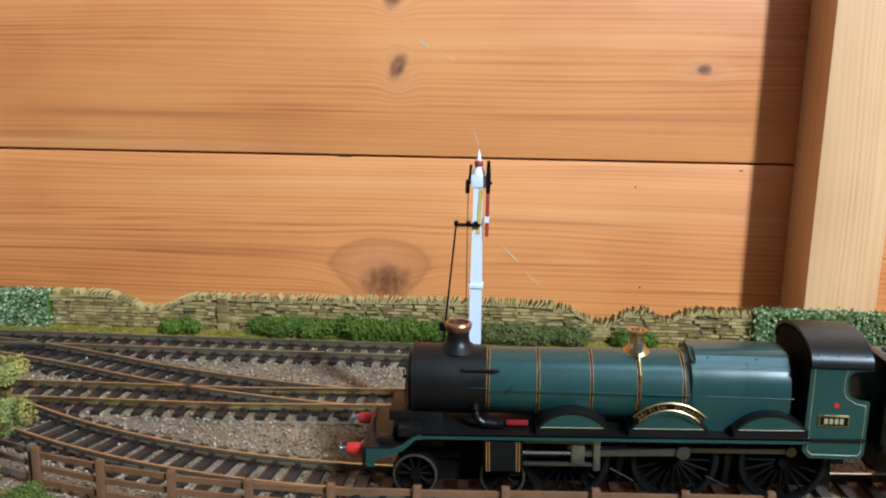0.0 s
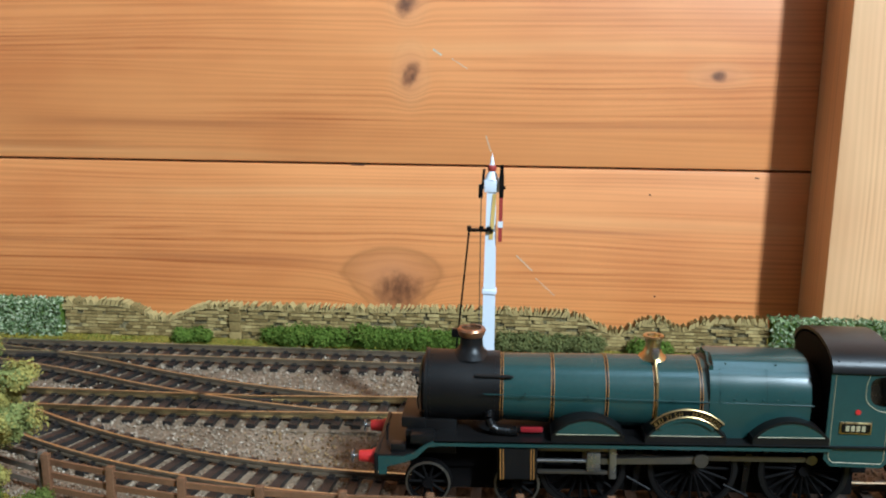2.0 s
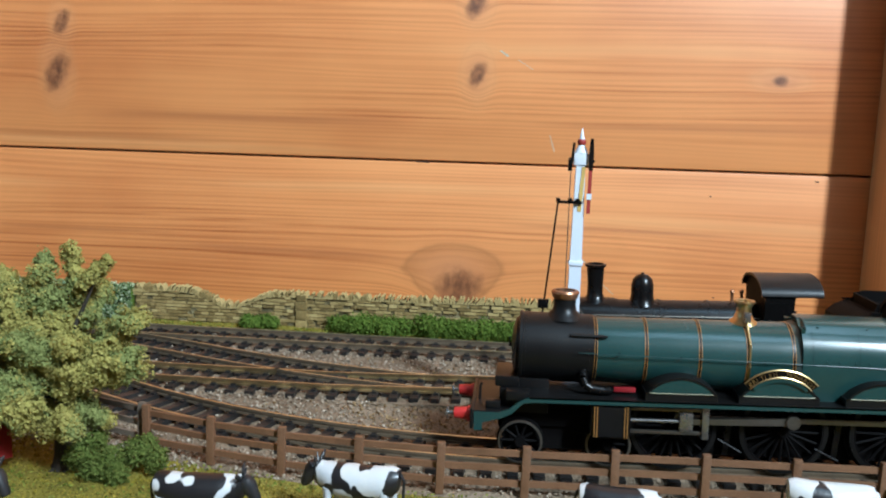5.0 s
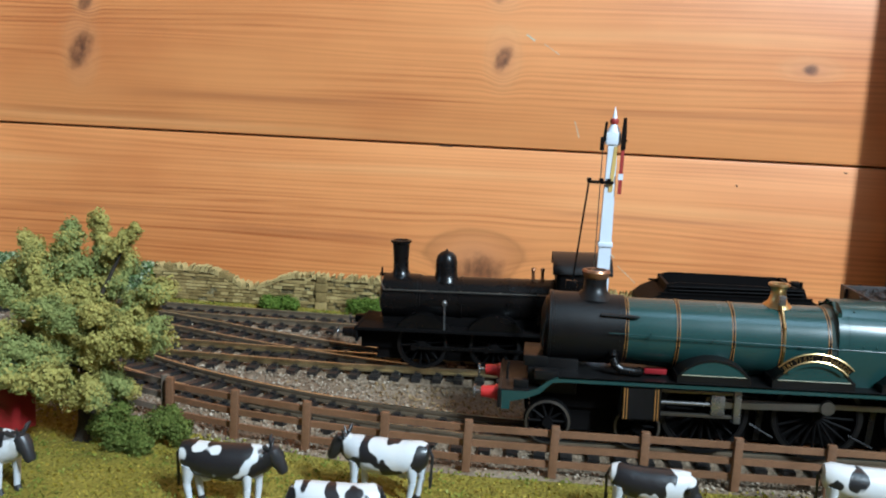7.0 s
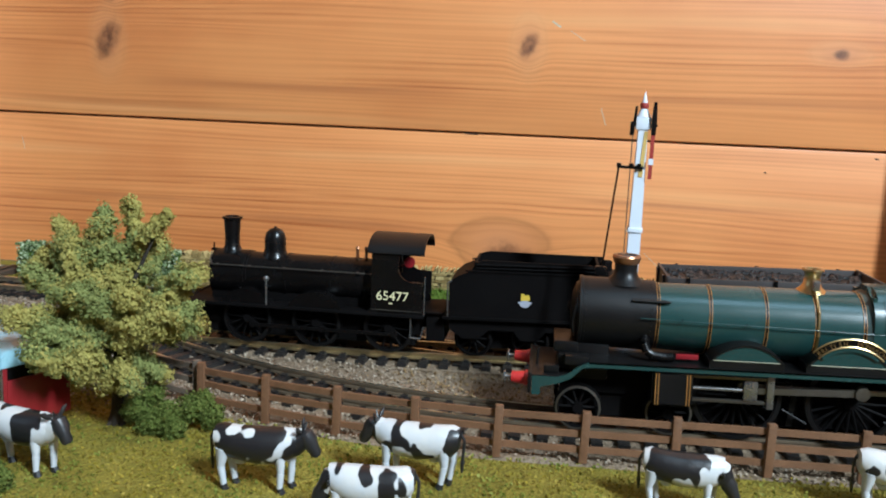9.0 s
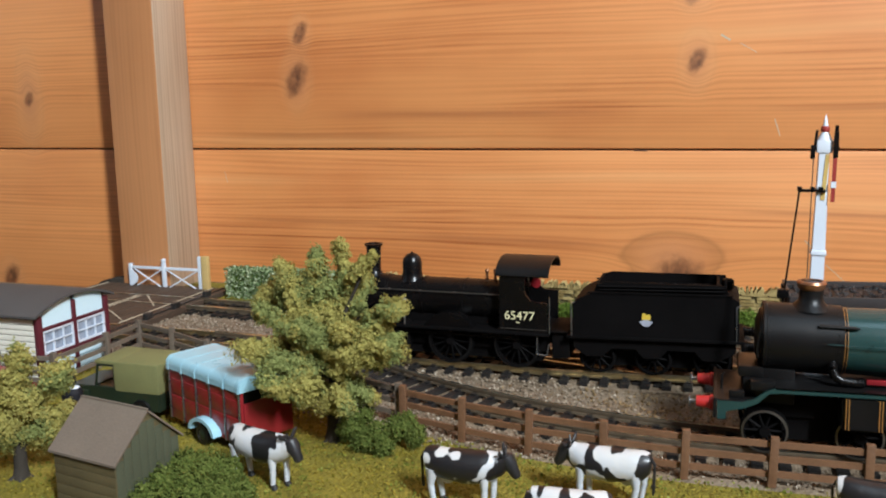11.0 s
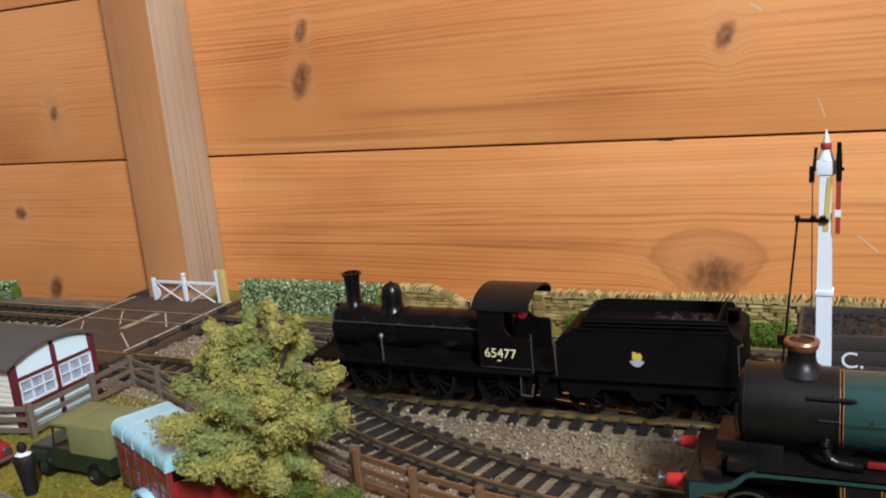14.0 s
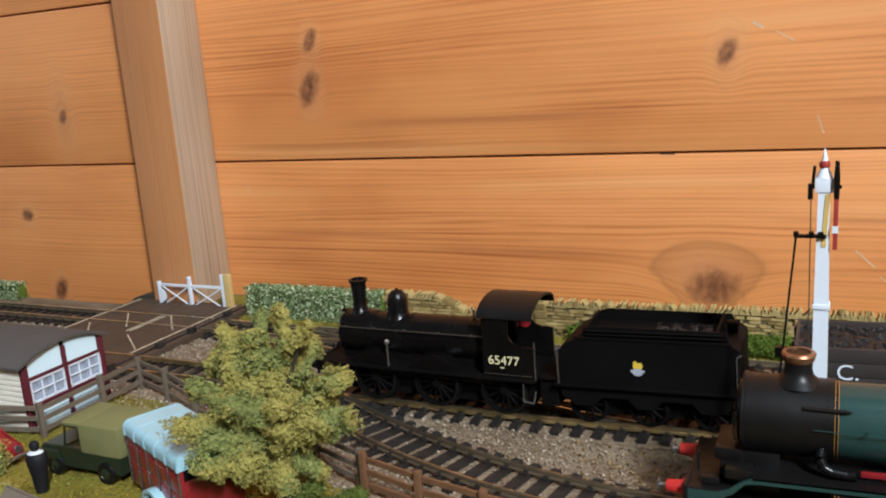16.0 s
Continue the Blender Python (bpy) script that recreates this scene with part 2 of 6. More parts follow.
PINE_WALL = pine("pine_wall_boards", KNOTS)
PINE_PLAIN = pine("pine_room_boards", [], tone=0.95)
# same pine in two tones: the left post's weaker light is in its colour
PINE_POST_DIM = pine("pine_post", [], along=2, up=0, light=(0.47, 0.195, 0.074), dark=(0.36, 0.135, 0.048))
PINE_POST_BRIGHT = pine("pine_post_pale", [], along=2, up=0, light=(0.74, 0.44, 0.225), dark=(0.56, 0.30, 0.135))
PINE_POST_BRIGHT_SIDE = pine("pine_post_bright_lit_side", [], along=2, up=1, light=(0.74, 0.43, 0.20), dark=(0.55, 0.28, 0.12))
PINE_SIDE = pine("pine_post_grey_side", [], along=2, up=1, light=(0.42, 0.31, 0.215), dark=(0.13, 0.078, 0.045))
ROOM_BOARDS = surface("grey_painted_boards", (0.24, 0.245, 0.25), 0.7, 0, 0.12, 12, 0.2, 0.0004)
FLOOR_WOOD = pine("floor_boards", [], tone=0.35)
GRAVEL_BED = ground_cover("ballast_bed", [(0.3, (0.105, 0.068, 0.040)), (0.5, (0.205, 0.145, 0.094)), (0.72, (0.31, 0.235, 0.165))], 900.0)
GRAVEL = island_mix("ballast_stones", [(0.1, (0.105, 0.070, 0.046)), (0.4, (0.225, 0.168, 0.116)), (0.7, (0.335, 0.265, 0.195)), (0.95, (0.60, 0.52, 0.42))])
GRAVEL_RUSTY = island_mix("rusty_ballast_stones", [(0.1, (0.09, 0.05, 0.02)), (0.5, (0.21, 0.13, 0.06)), (0.9, (0.36, 0.25, 0.13))])
GRASS_BED = ground_cover("scatter_grass_bed", [(0.32, (0.12, 0.10, 0.012)), (0.5, (0.21, 0.165, 0.022)), (0.7, (0.30, 0.235, 0.045))], 1100.0)
GRASS = island_mix("scatter_grass", [(0.1, (0.12, 0.105, 0.012)), (0.45, (0.225, 0.172, 0.02)), (0.75, (0.32, 0.24, 0.04)), (0.97, (0.50, 0.40, 0.12))], translucent=0.2)
GRASS_GREEN = island_mix("scatter_grass_green", [(0.1, (0.085, 0.10, 0.014)), (0.45, (0.15, 0.165, 0.024)), (0.75, (0.22, 0.225, 0.045)), (0.97, (0.38, 0.36, 0.12))], translucent=0.2)
LEAF = island_mix("foam_foliage_light", [(0.1, (0.34, 0.295, 0.08)), (0.45, (0.385, 0.335, 0.095)), (0.8, (0.43, 0.37, 0.115)), (1.0, (0.48, 0.415, 0.14))], translucent=0.3, scale=120.0)
LEAF_BLUE = island_mix("foam_foliage_green", [(0.1, (0.20, 0.225, 0.07)), (0.5, (0.245, 0.27, 0.088)), (0.9, (0.30, 0.315, 0.11))], translucent=0.3, scale=120.0)
LEAF_OLIVE = island_mix("foam_foliage_olive", [(0.1, (0.10, 0.115, 0.035)), (0.5, (0.17, 0.18, 0.06)), (0.9, (0.26, 0.26, 0.10))], translucent=0.4)
LEAF_SHRUB = island_mix("foam_foliage_shrub", [(0.1, (0.07, 0.10, 0.018)), (0.5, (0.13, 0.165, 0.035)), (0.9, (0.21, 0.24, 0.065))], translucent=0.4)
LEAF_DARK = island_mix("foam_foliage_dark", [(0.1, (0.06, 0.105, 0.014)), (0.5, (0.125, 0.195, 0.028)), (0.9, (0.21, 0.285, 0.055))], translucent=0.4)
HEDGE_CARD = island_mix("hedge_leaves", [(0.1, (0.04, 0.07, 0.025)), (0.35, (0.11, 0.165, 0.065)), (0.55, (0.22, 0.29, 0.13)), (0.75, (0.48, 0.52, 0.33)), (0.95, (0.66, 0.68, 0.5))], translucent=0.15)
RAIL_SIDE = surface("painted_rail_side", (0.13, 0.095, 0.062), 0.45, 0.3, 0.3, 500, 0.2, 0.0001)
# worn nickel sides; the golden reflection along them is in the base colour
RAIL_GLOW = surface("worn_rail_side_glow", (0.60, 0.50, 0.30), 0.35, 1.0, 0.4, 500, 0.2, 0.0001)
RAIL = surface("nickel_rail_top", (0.72, 0.74, 0.62), 0.32, 1.0, 0.15, 500, 0.2, 0.0001)
SLEEPER = surface("sleeper_plastic", (0.010, 0.0085, 0.008), 0.42, 0, 0.5, 700, 0.5, 0.0003, other=(0.022, 0.019, 0.018))
STONE = ground_cover("cast_stone", [(0.3, (0.05, 0.04, 0.018)), (0.5, (0.14, 0.11, 0.055)), (0.72, (0.30, 0.25, 0.13))], 1200.0, 0.9, 0.9, 0.0006)
STONE_PIECE = island_mix("wall_stones", [(0.1, (0.085, 0.055, 0.019)), (0.4, (0.22, 0.150, 0.055)), (0.7, (0.36, 0.26, 0.105)), (0.95, (0.50, 0.385, 0.17))], 0.85)
FENCE = surface("brown_fence_plastic", (0.15, 0.070, 0.034), 0.55, 0, 0.3, 500, 0.5, 0.0003)
FENCE_GREY = surface("weathered_fence_plastic", (0.125, 0.095, 0.07), 0.6, 0, 0.3, 500, 0.5, 0.0003)
WHITE = surface("white_paint", (0.60, 0.64, 0.70), 0.45, 0, 0.05, 300, 0.1, 0.0001)
BLACK = surface("black_paint", (0.0035, 0.003, 0.003), 0.27, 0, 0.3, 400, 0.2, 0.0001, spec=0.28)
BLACK_DULL = surface("dull_black_paint", (0.004, 0.0034, 0.0034), 0.6, 0, 0.3, 400, 0.2, 0.0001, spec=0.05)
BLACK_SATIN = surface("smokebox_black", (0.006, 0.0055, 0.0055), 0.36, 0, 0.25, 400, 0.25, 0.0001, spec=0.25)
GREEN = surface("locomotive_green", (0.013, 0.043, 0.040), 0.24, 0, 0.12, 250, 0.1, 0.00006)
GREEN_THROAT_SHADE = surface("throat_shade_green", (0.035, 0.055, 0.05), 0.5, 0, 0.2, 300, 0.2, 0.0001)
ORANGE = surface("orange_lining", (0.34, 0.15, 0.035), 0.45, 0, 0.1, 300, 0)
LINE_PALE = surface("pale_lining", (0.27, 0.235, 0.14), 0.5, 0, 0.1, 300, 0)
BRASS = surface("brass", (0.58, 0.41, 0.19), 0.3, 1.0, 0.15, 400, 0.1, 0.00005)
COPPER = surface("copper_cap", (0.36, 0.17, 0.09), 0.36, 0.8, 0.2, 400, 0.1, 0.00005)
STEEL = surface("bright_steel", (0.30, 0.295, 0.29), 0.28, 0.9, 0.2, 500, 0.1, 0.0001)
STEEL_DARK = surface("rod_steel", (0.15, 0.135, 0.115), 0.32, 0.85, 0.25, 500, 0.1, 0.0001)
RED = surface("red_paint", (0.42, 0.02, 0.018), 0.4, 0, 0.15, 400, 0.1, 0.0001)
CRIMSON = surface("crimson_paint", (0.22, 0.012, 0.016), 0.33, 0, 0.12, 300, 0.1, 0.0001, coat=0.2)
MAROON = surface("maroon_paint", (0.085, 0.010, 0.018), 0.5, 0, 0.15, 300, 0.1, 0.0001)
PALE_BLUE = surface("pale_blue_paint", (0.30, 0.52, 0.60), 0.3, 0, 0.07, 300, 0.1, 0.0001, coat=0.3)
OLIVE = surface("olive_canvas", (0.155, 0.15, 0.055), 0.8, 0, 0.12, 600, 0.3, 0.0002)
DARK_GREEN = surface("dark_green_paint", (0.011, 0.019, 0.010), 0.4, 0, 0.2, 300, 0.1, 0.0001, coat=0.1)
ROOF_GREY = surface("slate_grey_card", (0.062, 0.055, 0.052), 0.85, 0, 0.12, 300, 0.3, 0.0002)
CREAM = surface("cream_board", (0.66, 0.62, 0.53), 0.6, 0, 0.06, 300, 0.1, 0.0001)
# gable boards of the signal box, with bluish daylight put into their colour
CREAM_SKY_LIT = surface("board_sky_lit", (0.58, 0.75, 0.82), 0.5, 0, 0.04, 300, 0)
HUT_ROOF = surface("felt_brown_roof", (0.145, 0.108, 0.08), 0.9, 0, 0.15, 500, 0.4, 0.0003)
HUT_WALL = surface("olive_brown_boards", (0.085, 0.062, 0.024), 0.8, 0, 0.2, 500, 0.4, 0.0003)
HUT_GABLE = surface("green_grey_boards", (0.055, 0.06, 0.033), 0.8, 0, 0.2, 500, 0.4, 0.0003)
ROAD_BROWN = surface("crossing_boards", (0.060, 0.036, 0.022), 0.7, 0, 0.3, 300, 0.4, 0.0003)
CREAM_LINE = surface("worn_cream_line", (0.50, 0.42, 0.30), 0.7, 0, 0.3, 900, 0)
TIMBER = surface("pale_timber", (0.50, 0.34, 0.13), 0.6, 0, 0.15, 500, 0.3, 0.0002)
BARK = surface("bark", (0.035, 0.026, 0.018), 0.85, 0, 0.35, 700, 0.8, 0.0006)
CREST_GREY = surface("crest_grey", (0.30, 0.31, 0.37), 0.5, 0, 0.3, 900, 0)
COAL = surface("coal", (0.006, 0.006, 0.007), 0.4, 0, 0.5, 900, 0.8, 0.0005)
SIGNAL_YELLOW = surface("faded_signal_yellow", (0.50, 0.33, 0.10), 0.5, 0, 0.15, 300, 0)
SIGNAL_RED = surface("faded_signal_red", (0.30, 0.032, 0.026), 0.45, 0, 0.15, 400, 0.1, 0.0001)
YELLOW = surface("yellow_paint", (0.62, 0.42, 0.05), 0.5, 0, 0.1, 300, 0)
CREAM_PAINT = surface("cream_number_paint", (0.72, 0.65, 0.38), 0.5, 0, 0.05, 300, 0)
COW_WHITE = surface("white_cow_plastic", (0.46, 0.50, 0.56), 0.4, 0, 0.08, 300, 0.15, 0.0002, other=(0.56, 0.55, 0.54))
COW_BLACK = surface("black_cow_plastic", (0.018, 0.017, 0.018), 0.38, 0, 0.3, 300, 0.15, 0.0002)
FIGURE_DARK = surface("dark_cloth_paint", (0.010, 0.009, 0.011), 0.65, 0, 0.2, 300, 0.2, 0.0002, spec=0.2)
WAGON_GREY = surface("dark_wagon_paint", (0.034, 0.026, 0.024), 0.55, 0, 0.2, 300, 0.3, 0.0002)
# opaque panes: the bluish window reflection is mixed into their colour
PANE_REFLECTION = surface("pane_painted_reflection", (0.20, 0.235, 0.30), 0.2, 0, 0.35, 150, 0, other=(0.33, 0.38, 0.46))
TABLE = surface("painted_board_edge", (0.14, 0.11, 0.08), 0.7, 0, 0.2, 100, 0.3, 0.0005)

GLASS = Nodes("window_glass")
GLASS.b.inputs["Transmission Weight"].default_value = 1.0
GLASS.b.inputs["Roughness"].default_value = 0.03
GLASS.b.inputs["Base Color"].default_value = (0.9, 0.93, 0.95, 1)
GLASS = GLASS.m


# ---- mesh helpers (centimetres) ----
def box(bm, x0, x1, y0, y1, z0, z1, bevel=0.0):
    vs = [bm.verts.new((x, y, z)) for z in (z0, z1) for y in (y0, y1) for x in (x0, x1)]
    fs = [bm.faces.new([vs[i] for i in f]) for f in ((0, 2, 3, 1), (4, 5, 7, 6), (0, 1, 5, 4), (2, 6, 7, 3), (0, 4, 6, 2), (1, 3, 7, 5))]
    if bevel:
        edges = list({e for f in fs for e in f.edges})
        bmesh.ops.bevel(bm, geom=edges, offset=bevel, segments=2, affect="EDGES", profile=0.6)
    return bm


def rod(bm, a, b, r0, r1=None, n=10, caps=True):
    """A round bar from a to b."""
    a, b = Vector(a), Vector(b)
    r1 = r0 if r1 is None else r1
    turn = (b - a).to_track_quat("Z", "Y").to_matrix()
    rings = []
    for p, r in ((a, r0), (b, r1)):
        rings.append([bm.verts.new(p + turn @ Vector((r * math.cos(i * math.tau / n), r * math.sin(i * math.tau / n), 0))) for i in range(n)])
    for i in range(n):
        bm.faces.new((rings[0][i], rings[0][(i + 1) % n], rings[1][(i + 1) % n], rings[1][i])).smooth = True
    if caps:
        bm.faces.new(rings[0][::-1])
        bm.faces.new(rings[1])
    return bm


def lathe(bm, profile, at=(0, 0, 0), axis="Z", n=24):
    """Turn a profile of (radius, height) about an axis through a point."""
    turn = {"Z": Matrix.Identity(3), "X": Matrix(((0, 0, 1), (0, 1, 0), (-1, 0, 0))), "Y": Matrix(((1, 0, 0), (0, 0, 1), (0, -1, 0)))}[axis]
    at, rings = Vector(at), []
    for r, h in profile:
        if r < 1e-6:
            rings.append([bm.verts.new(at + turn @ Vector((0, 0, h)))])
        else:
            rings.append([bm.verts.new(at + turn @ Vector((r * math.cos(i * math.tau / n), r * math.sin(i * math.tau / n), h))) for i in range(n)])
    for p, q in zip(rings, rings[1:]):
        for i in range(n):
            j = (i + 1) % n
            f = [p[i % len(p)], p[j % len(p)], q[j % len(q)], q[i % len(q)]]
            f = [v for m, v in enumerate(f) if v not in f[:m]]
            if len(f) > 2:
                bm.faces.new(f).smooth = True
    return bm


def prism(bm, outline, y0, y1, plane="xz"):
    """An outline in x and z (or y and z) pushed from y0 to y1 (or along x)."""
    put = (lambda a, b, d: (a, d, b)) if plane == "xz" else ((lambda a, b, d: (d, a, b)) if plane == "yz" else (lambda a, b, d: (a, b, d)))
    p = [bm.verts.new(put(a, b, y0)) for a, b in outline]
    q = [bm.verts.new(put(a, b, y1)) for a, b in outline]
    n = len(p)
    bm.faces.new(p)
    bm.faces.new(q[::-1])
    for i in range(n):
        bm.faces.new((p[i], q[i], q[(i + 1) % n], p[(i + 1) % n]))
    return bm


def pipe(bm, points, r, n=8):
    """A bent round wire."""
    pts = [Vector(p) for p in points]
    for a, b in zip(pts, pts[1:]):
        rod(bm, a, b, r, n=n)
    return bm


def strip(bm, points, width, height):
    """A flat bar that follows points in plan, of a width across and a height down from them."""
    pts = [Vector(p) for p in points]
    rows = []
    for i, p in enumerate(pts):
        d = (pts[min(i + 1, len(pts) - 1)] - pts[max(i - 1, 0)]).normalized()
        s = Vector((-d.y, d.x, 0)) * width / 2
        rows.append([bm.verts.new(p + s), bm.verts.new(p - s), bm.verts.new(p - s - Vector((0, 0, height))), bm.verts.new(p + s - Vector((0, 0, height)))])
    for a, b in zip(rows, rows[1:]):
        for i in range(4):
            bm.faces.new((a[i], a[(i + 1) % 4], b[(i + 1) % 4], b[i]))
    bm.faces.new(rows[0])
    bm.faces.new(rows[-1][::-1])
    return bm


def arc(cx, cz, rx, rz, a0, a1, n=12):
    return [(cx + rx * math.cos(radians(a0 + (a1 - a0) * i / n)), cz + rz * math.sin(radians(a0 + (a1 - a0) * i / n))) for i in range(n + 1)]


def as_mesh(name, bm, *mats):
    bmesh.ops.recalc_face_normals(bm, faces=bm.faces[:])
    for v in bm.verts:
        v.co *= CM
    me = bpy.data.meshes.new(name)
    bm.to_mesh(me)
    bm.free()
    me.set_sharp_from_angle(angle=radians(38))
    for m in mats:
        me.materials.append(m)
    return me


def part(name, bm, material, parent, label="", at=None):
    """Links a bmesh (or a mesh) as one object under a thing or a part."""
    me = bm if isinstance(bm, bpy.types.Mesh) else as_mesh(name, bm, *(material if isinstance(material, (list, tuple)) else (material,)))
    ob = new(name, me)
    ob.parent = parent
    if at is not None:
        ob.location = Vector(at) * CM
    return tagged(ob, label)


def thing(name, label, category, at=(0, 0, 0), turn=0.0, group="", kind=""):
    ob = new(name)
    ob.empty_display_size = 0.01
    ob.matrix_basis = pose(at[0] * CM, at[1] * CM, at[2] * CM, 0, 0, turn)
    return tagged(ob, label, category, group, kind)


def setting(name, bm, material, label, category):
    ob = new(name, as_mesh(name, bm, *(material if isinstance(material, (list, tuple)) else (material,))))
    return tagged(ob, label, category, kind="structure")


def from_arrays(name, verts, faces, material):
    me = bpy.data.meshes.new(name)
    me.from_pydata((np.asarray(verts) * CM).tolist(), [], faces)
    me.materials.append(material)
    return me


def grains(name, centres, sizes, material, seed, flat=0.7):
    """Many small stones, tufts or crumbs in one mesh."""
    rng = np.random.default_rng(seed)
    n = len(centres)
    corner = np.array([(1, 0, 0), (-1, 0, 0), (0, 1, 0), (0, -1, 0), (0, 0, flat), (0, 0, -flat)], float)
    a, b = rng.uniform(0, math.tau, n), rng.uniform(0, math.tau, n)
    ca, sa, cb, sb = np.cos(a), np.sin(a), np.cos(b), np.sin(b)
    turn = np.stack([np.stack([ca, -sa * cb, sa * sb], -1), np.stack([sa, ca * cb, -ca * sb], -1), np.stack([0 * a, sb, cb], -1)], 1)
    jit = corner[None] * rng.uniform(0.6, 1.35, (n, 6, 1))
    verts = np.einsum("nij,nkj->nki", turn, jit) * np.asarray(sizes)[:, None, None] + np.asarray(centres)[:, None]
    tri = np.array([(0, 2, 4), (2, 1, 4), (1, 3, 4), (3, 0, 4), (2, 0, 5), (1, 2, 5), (3, 1, 5), (0, 3, 5)])
    faces = (tri[None] + 6 * np.arange(n)[:, None, None]).reshape(-1, 3)
    return from_arrays(name, verts.reshape(-1, 3), faces.tolist(), material)


def leafy(name, centres, sizes, material, seed, out=None):
    """Crumbs of foliage: small bent flakes in one mesh, turned every way or lying along a surface that faces out."""
    rng = np.random.default_rng(seed)
    n = len(centres)
    corner = np.array([(-1, -0.6, 0), (0.2, -0.9, 0.3), (1, 0.1, 0), (0.1, 0.9, 0.35), (-0.8, 0.5, -0.2)], float)
    q = rng.normal(size=(n, 4))
    q /= np.linalg.norm(q, axis=1, keepdims=True)
    w, x, y, z = q.T
    turn = np.stack([np.stack([1 - 2 * (y * y + z * z), 2 * (x * y - z * w), 2 * (x * z + y * w)], -1),
                     np.stack([2 * (x * y + z * w), 1 - 2 * (x * x + z * z), 2 * (y * z - x * w)], -1),
                     np.stack([2 * (x * z - y * w), 2 * (y * z + x * w), 1 - 2 * (x * x + y * y)], -1)], 1)
    if out is not None:
        up = np.asarray(out) + rng.normal(0, 0.42, (n, 3))
        up /= np.linalg.norm(up, axis=1, keepdims=True)
        side = np.cross(up, turn[:, :, 0])
        side /= np.linalg.norm(side, axis=1, keepdims=True) + 1e-9
        turn = np.stack([side, np.cross(up, side), up], -1)
    verts = np.einsum("nij,nkj->nki", turn, corner[None] * rng.uniform(0.6, 1.3, (n, 5, 1))) * np.asarray(sizes)[:, None, None] + np.asarray(centres)[:, None]
    tri = np.array([(0, 1, 3), (1, 2, 3), (0, 3, 4)])
    faces = (tri[None] + 5 * np.arange(n)[:, None, None]).reshape(-1, 3)
    return from_arrays(name, verts.reshape(-1, 3), faces.tolist(), material)


def lettering(text, size, material, parent, name, label, place, turn=(90, 0, 0), deep=0.01):
    """Raised writing in the built-in font; place is its lower left corner."""
    cu = bpy.data.curves.new("letters", "FONT")
    cu.body, cu.size, cu.extrude, cu.offset = text, size, deep, 0.0
    tmp = bpy.data.objects.new("letters", cu)
    scene.collection.objects.link(tmp)
    me = bpy.data.meshes.new_from_object(tmp.evaluated_get(bpy.context.evaluated_depsgraph_get()))
    bpy.data.objects.remove(tmp)
    me.transform(Matrix.Diagonal((CM, CM, CM, 1)))
    me.materials.clear()
    me.materials.append(material)
    ob = new(name, me)
    ob.parent = parent
    ob.matrix_basis = pose(place[0] * CM, place[1] * CM, place[2] * CM, *turn)
    return tagged(ob, label)


# ---- the room ----
ROOM_X0, ROOM_X1, ROOM_Y, ROOM_Z0, ROOM_Z1 = -158.0, 190.0, -134.0, -92.0, 178.0
GROUND = -0.4
PLANK, JOINT = 10.32, 8.17

floor_bm = bmesh.new()
box(floor_bm, ROOM_X0 - 8, ROOM_X1 + 8, ROOM_Y - 8, 8, ROOM_Z0 - 5, ROOM_Z0)
setting("floor", floor_bm, FLOOR_WOOD, "dull brown wooden cabin floor", "floor")
ceil_bm = bmesh.new()
for x0, x1, y0, y1 in ((ROOM_X0 - 8, 23, ROOM_Y - 8, 8), (87, ROOM_X1 + 8, ROOM_Y - 8, 8), (23, 87, ROOM_Y - 8, -99), (23, 87, -45, 8)):
    box(ceil_bm, x0, x1, y0, y1, ROOM_Z1, ROOM_Z1 + 5)
setting("ceiling", ceil_bm, ROOM_BOARDS, "grey painted cabin ceiling with an open roof window", "ceiling")
back_bm = bmesh.new()
box(back_bm, ROOM_X0 - 8, ROOM_X1 + 8, 1.8, 6, ROOM_Z0, ROOM_Z1)
wall_north = setting("wall_north", back_bm, PINE_PLAIN, "cabin wall of wide varnished pine boards with dark knots", "wall")


def wall_with_window(name, along, x0, x1, inner, outer, w0, w1, h0, h1):
    """A thick wall along x or y with one opening through it."""
    bm = bmesh.new()
    for a0, a1, z0, z1 in ((x0, w0, ROOM_Z0, ROOM_Z1), (w1, x1, ROOM_Z0, ROOM_Z1), (w0, w1, ROOM_Z0, h0), (w0, w1, h1, ROOM_Z1)):
        if along == "x":
            box(bm, a0, a1, min(inner, outer), max(inner, outer), z0, z1)
        else:
            box(bm, min(inner, outer), max(inner, outer), a0, a1, z0, z1)
    return setting(name, bm, ROOM_BOARDS, "grey painted cabin wall with a window opening", "wall")


wall_with_window("wall_south", "x", ROOM_X0 - 8, ROOM_X1 + 8, ROOM_Y, ROOM_Y - 6, 82, 118, 90, 166)
wall_with_window("wall_west", "y", ROOM_Y, 1.8, ROOM_X0, ROOM_X0 - 6, -120, -50, 60, 130)
east_bm = bmesh.new()
box(east_bm, ROOM_X1, ROOM_X1 + 6, ROOM_Y, 1.8, ROOM_Z0, ROOM_Z1)
setting("wall_east", east_bm, ROOM_BOARDS, "grey painted cabin wall", "wall")
plank_bm = bmesh.new()
box(plank_bm, ROOM_X0, ROOM_X1, 0, 1.79, 0.05, PLANK - 0.05, 0.12)
plank_me = as_mesh("plank", plank_bm, PINE_WALL)
for i in range(-9, 17):
    z = JOINT + (i - 1) * PLANK
    if ROOM_Z0 < z < ROOM_Z1 - PLANK:
        part("plank", plank_me, None, wall_north, at=(0, 0, z))


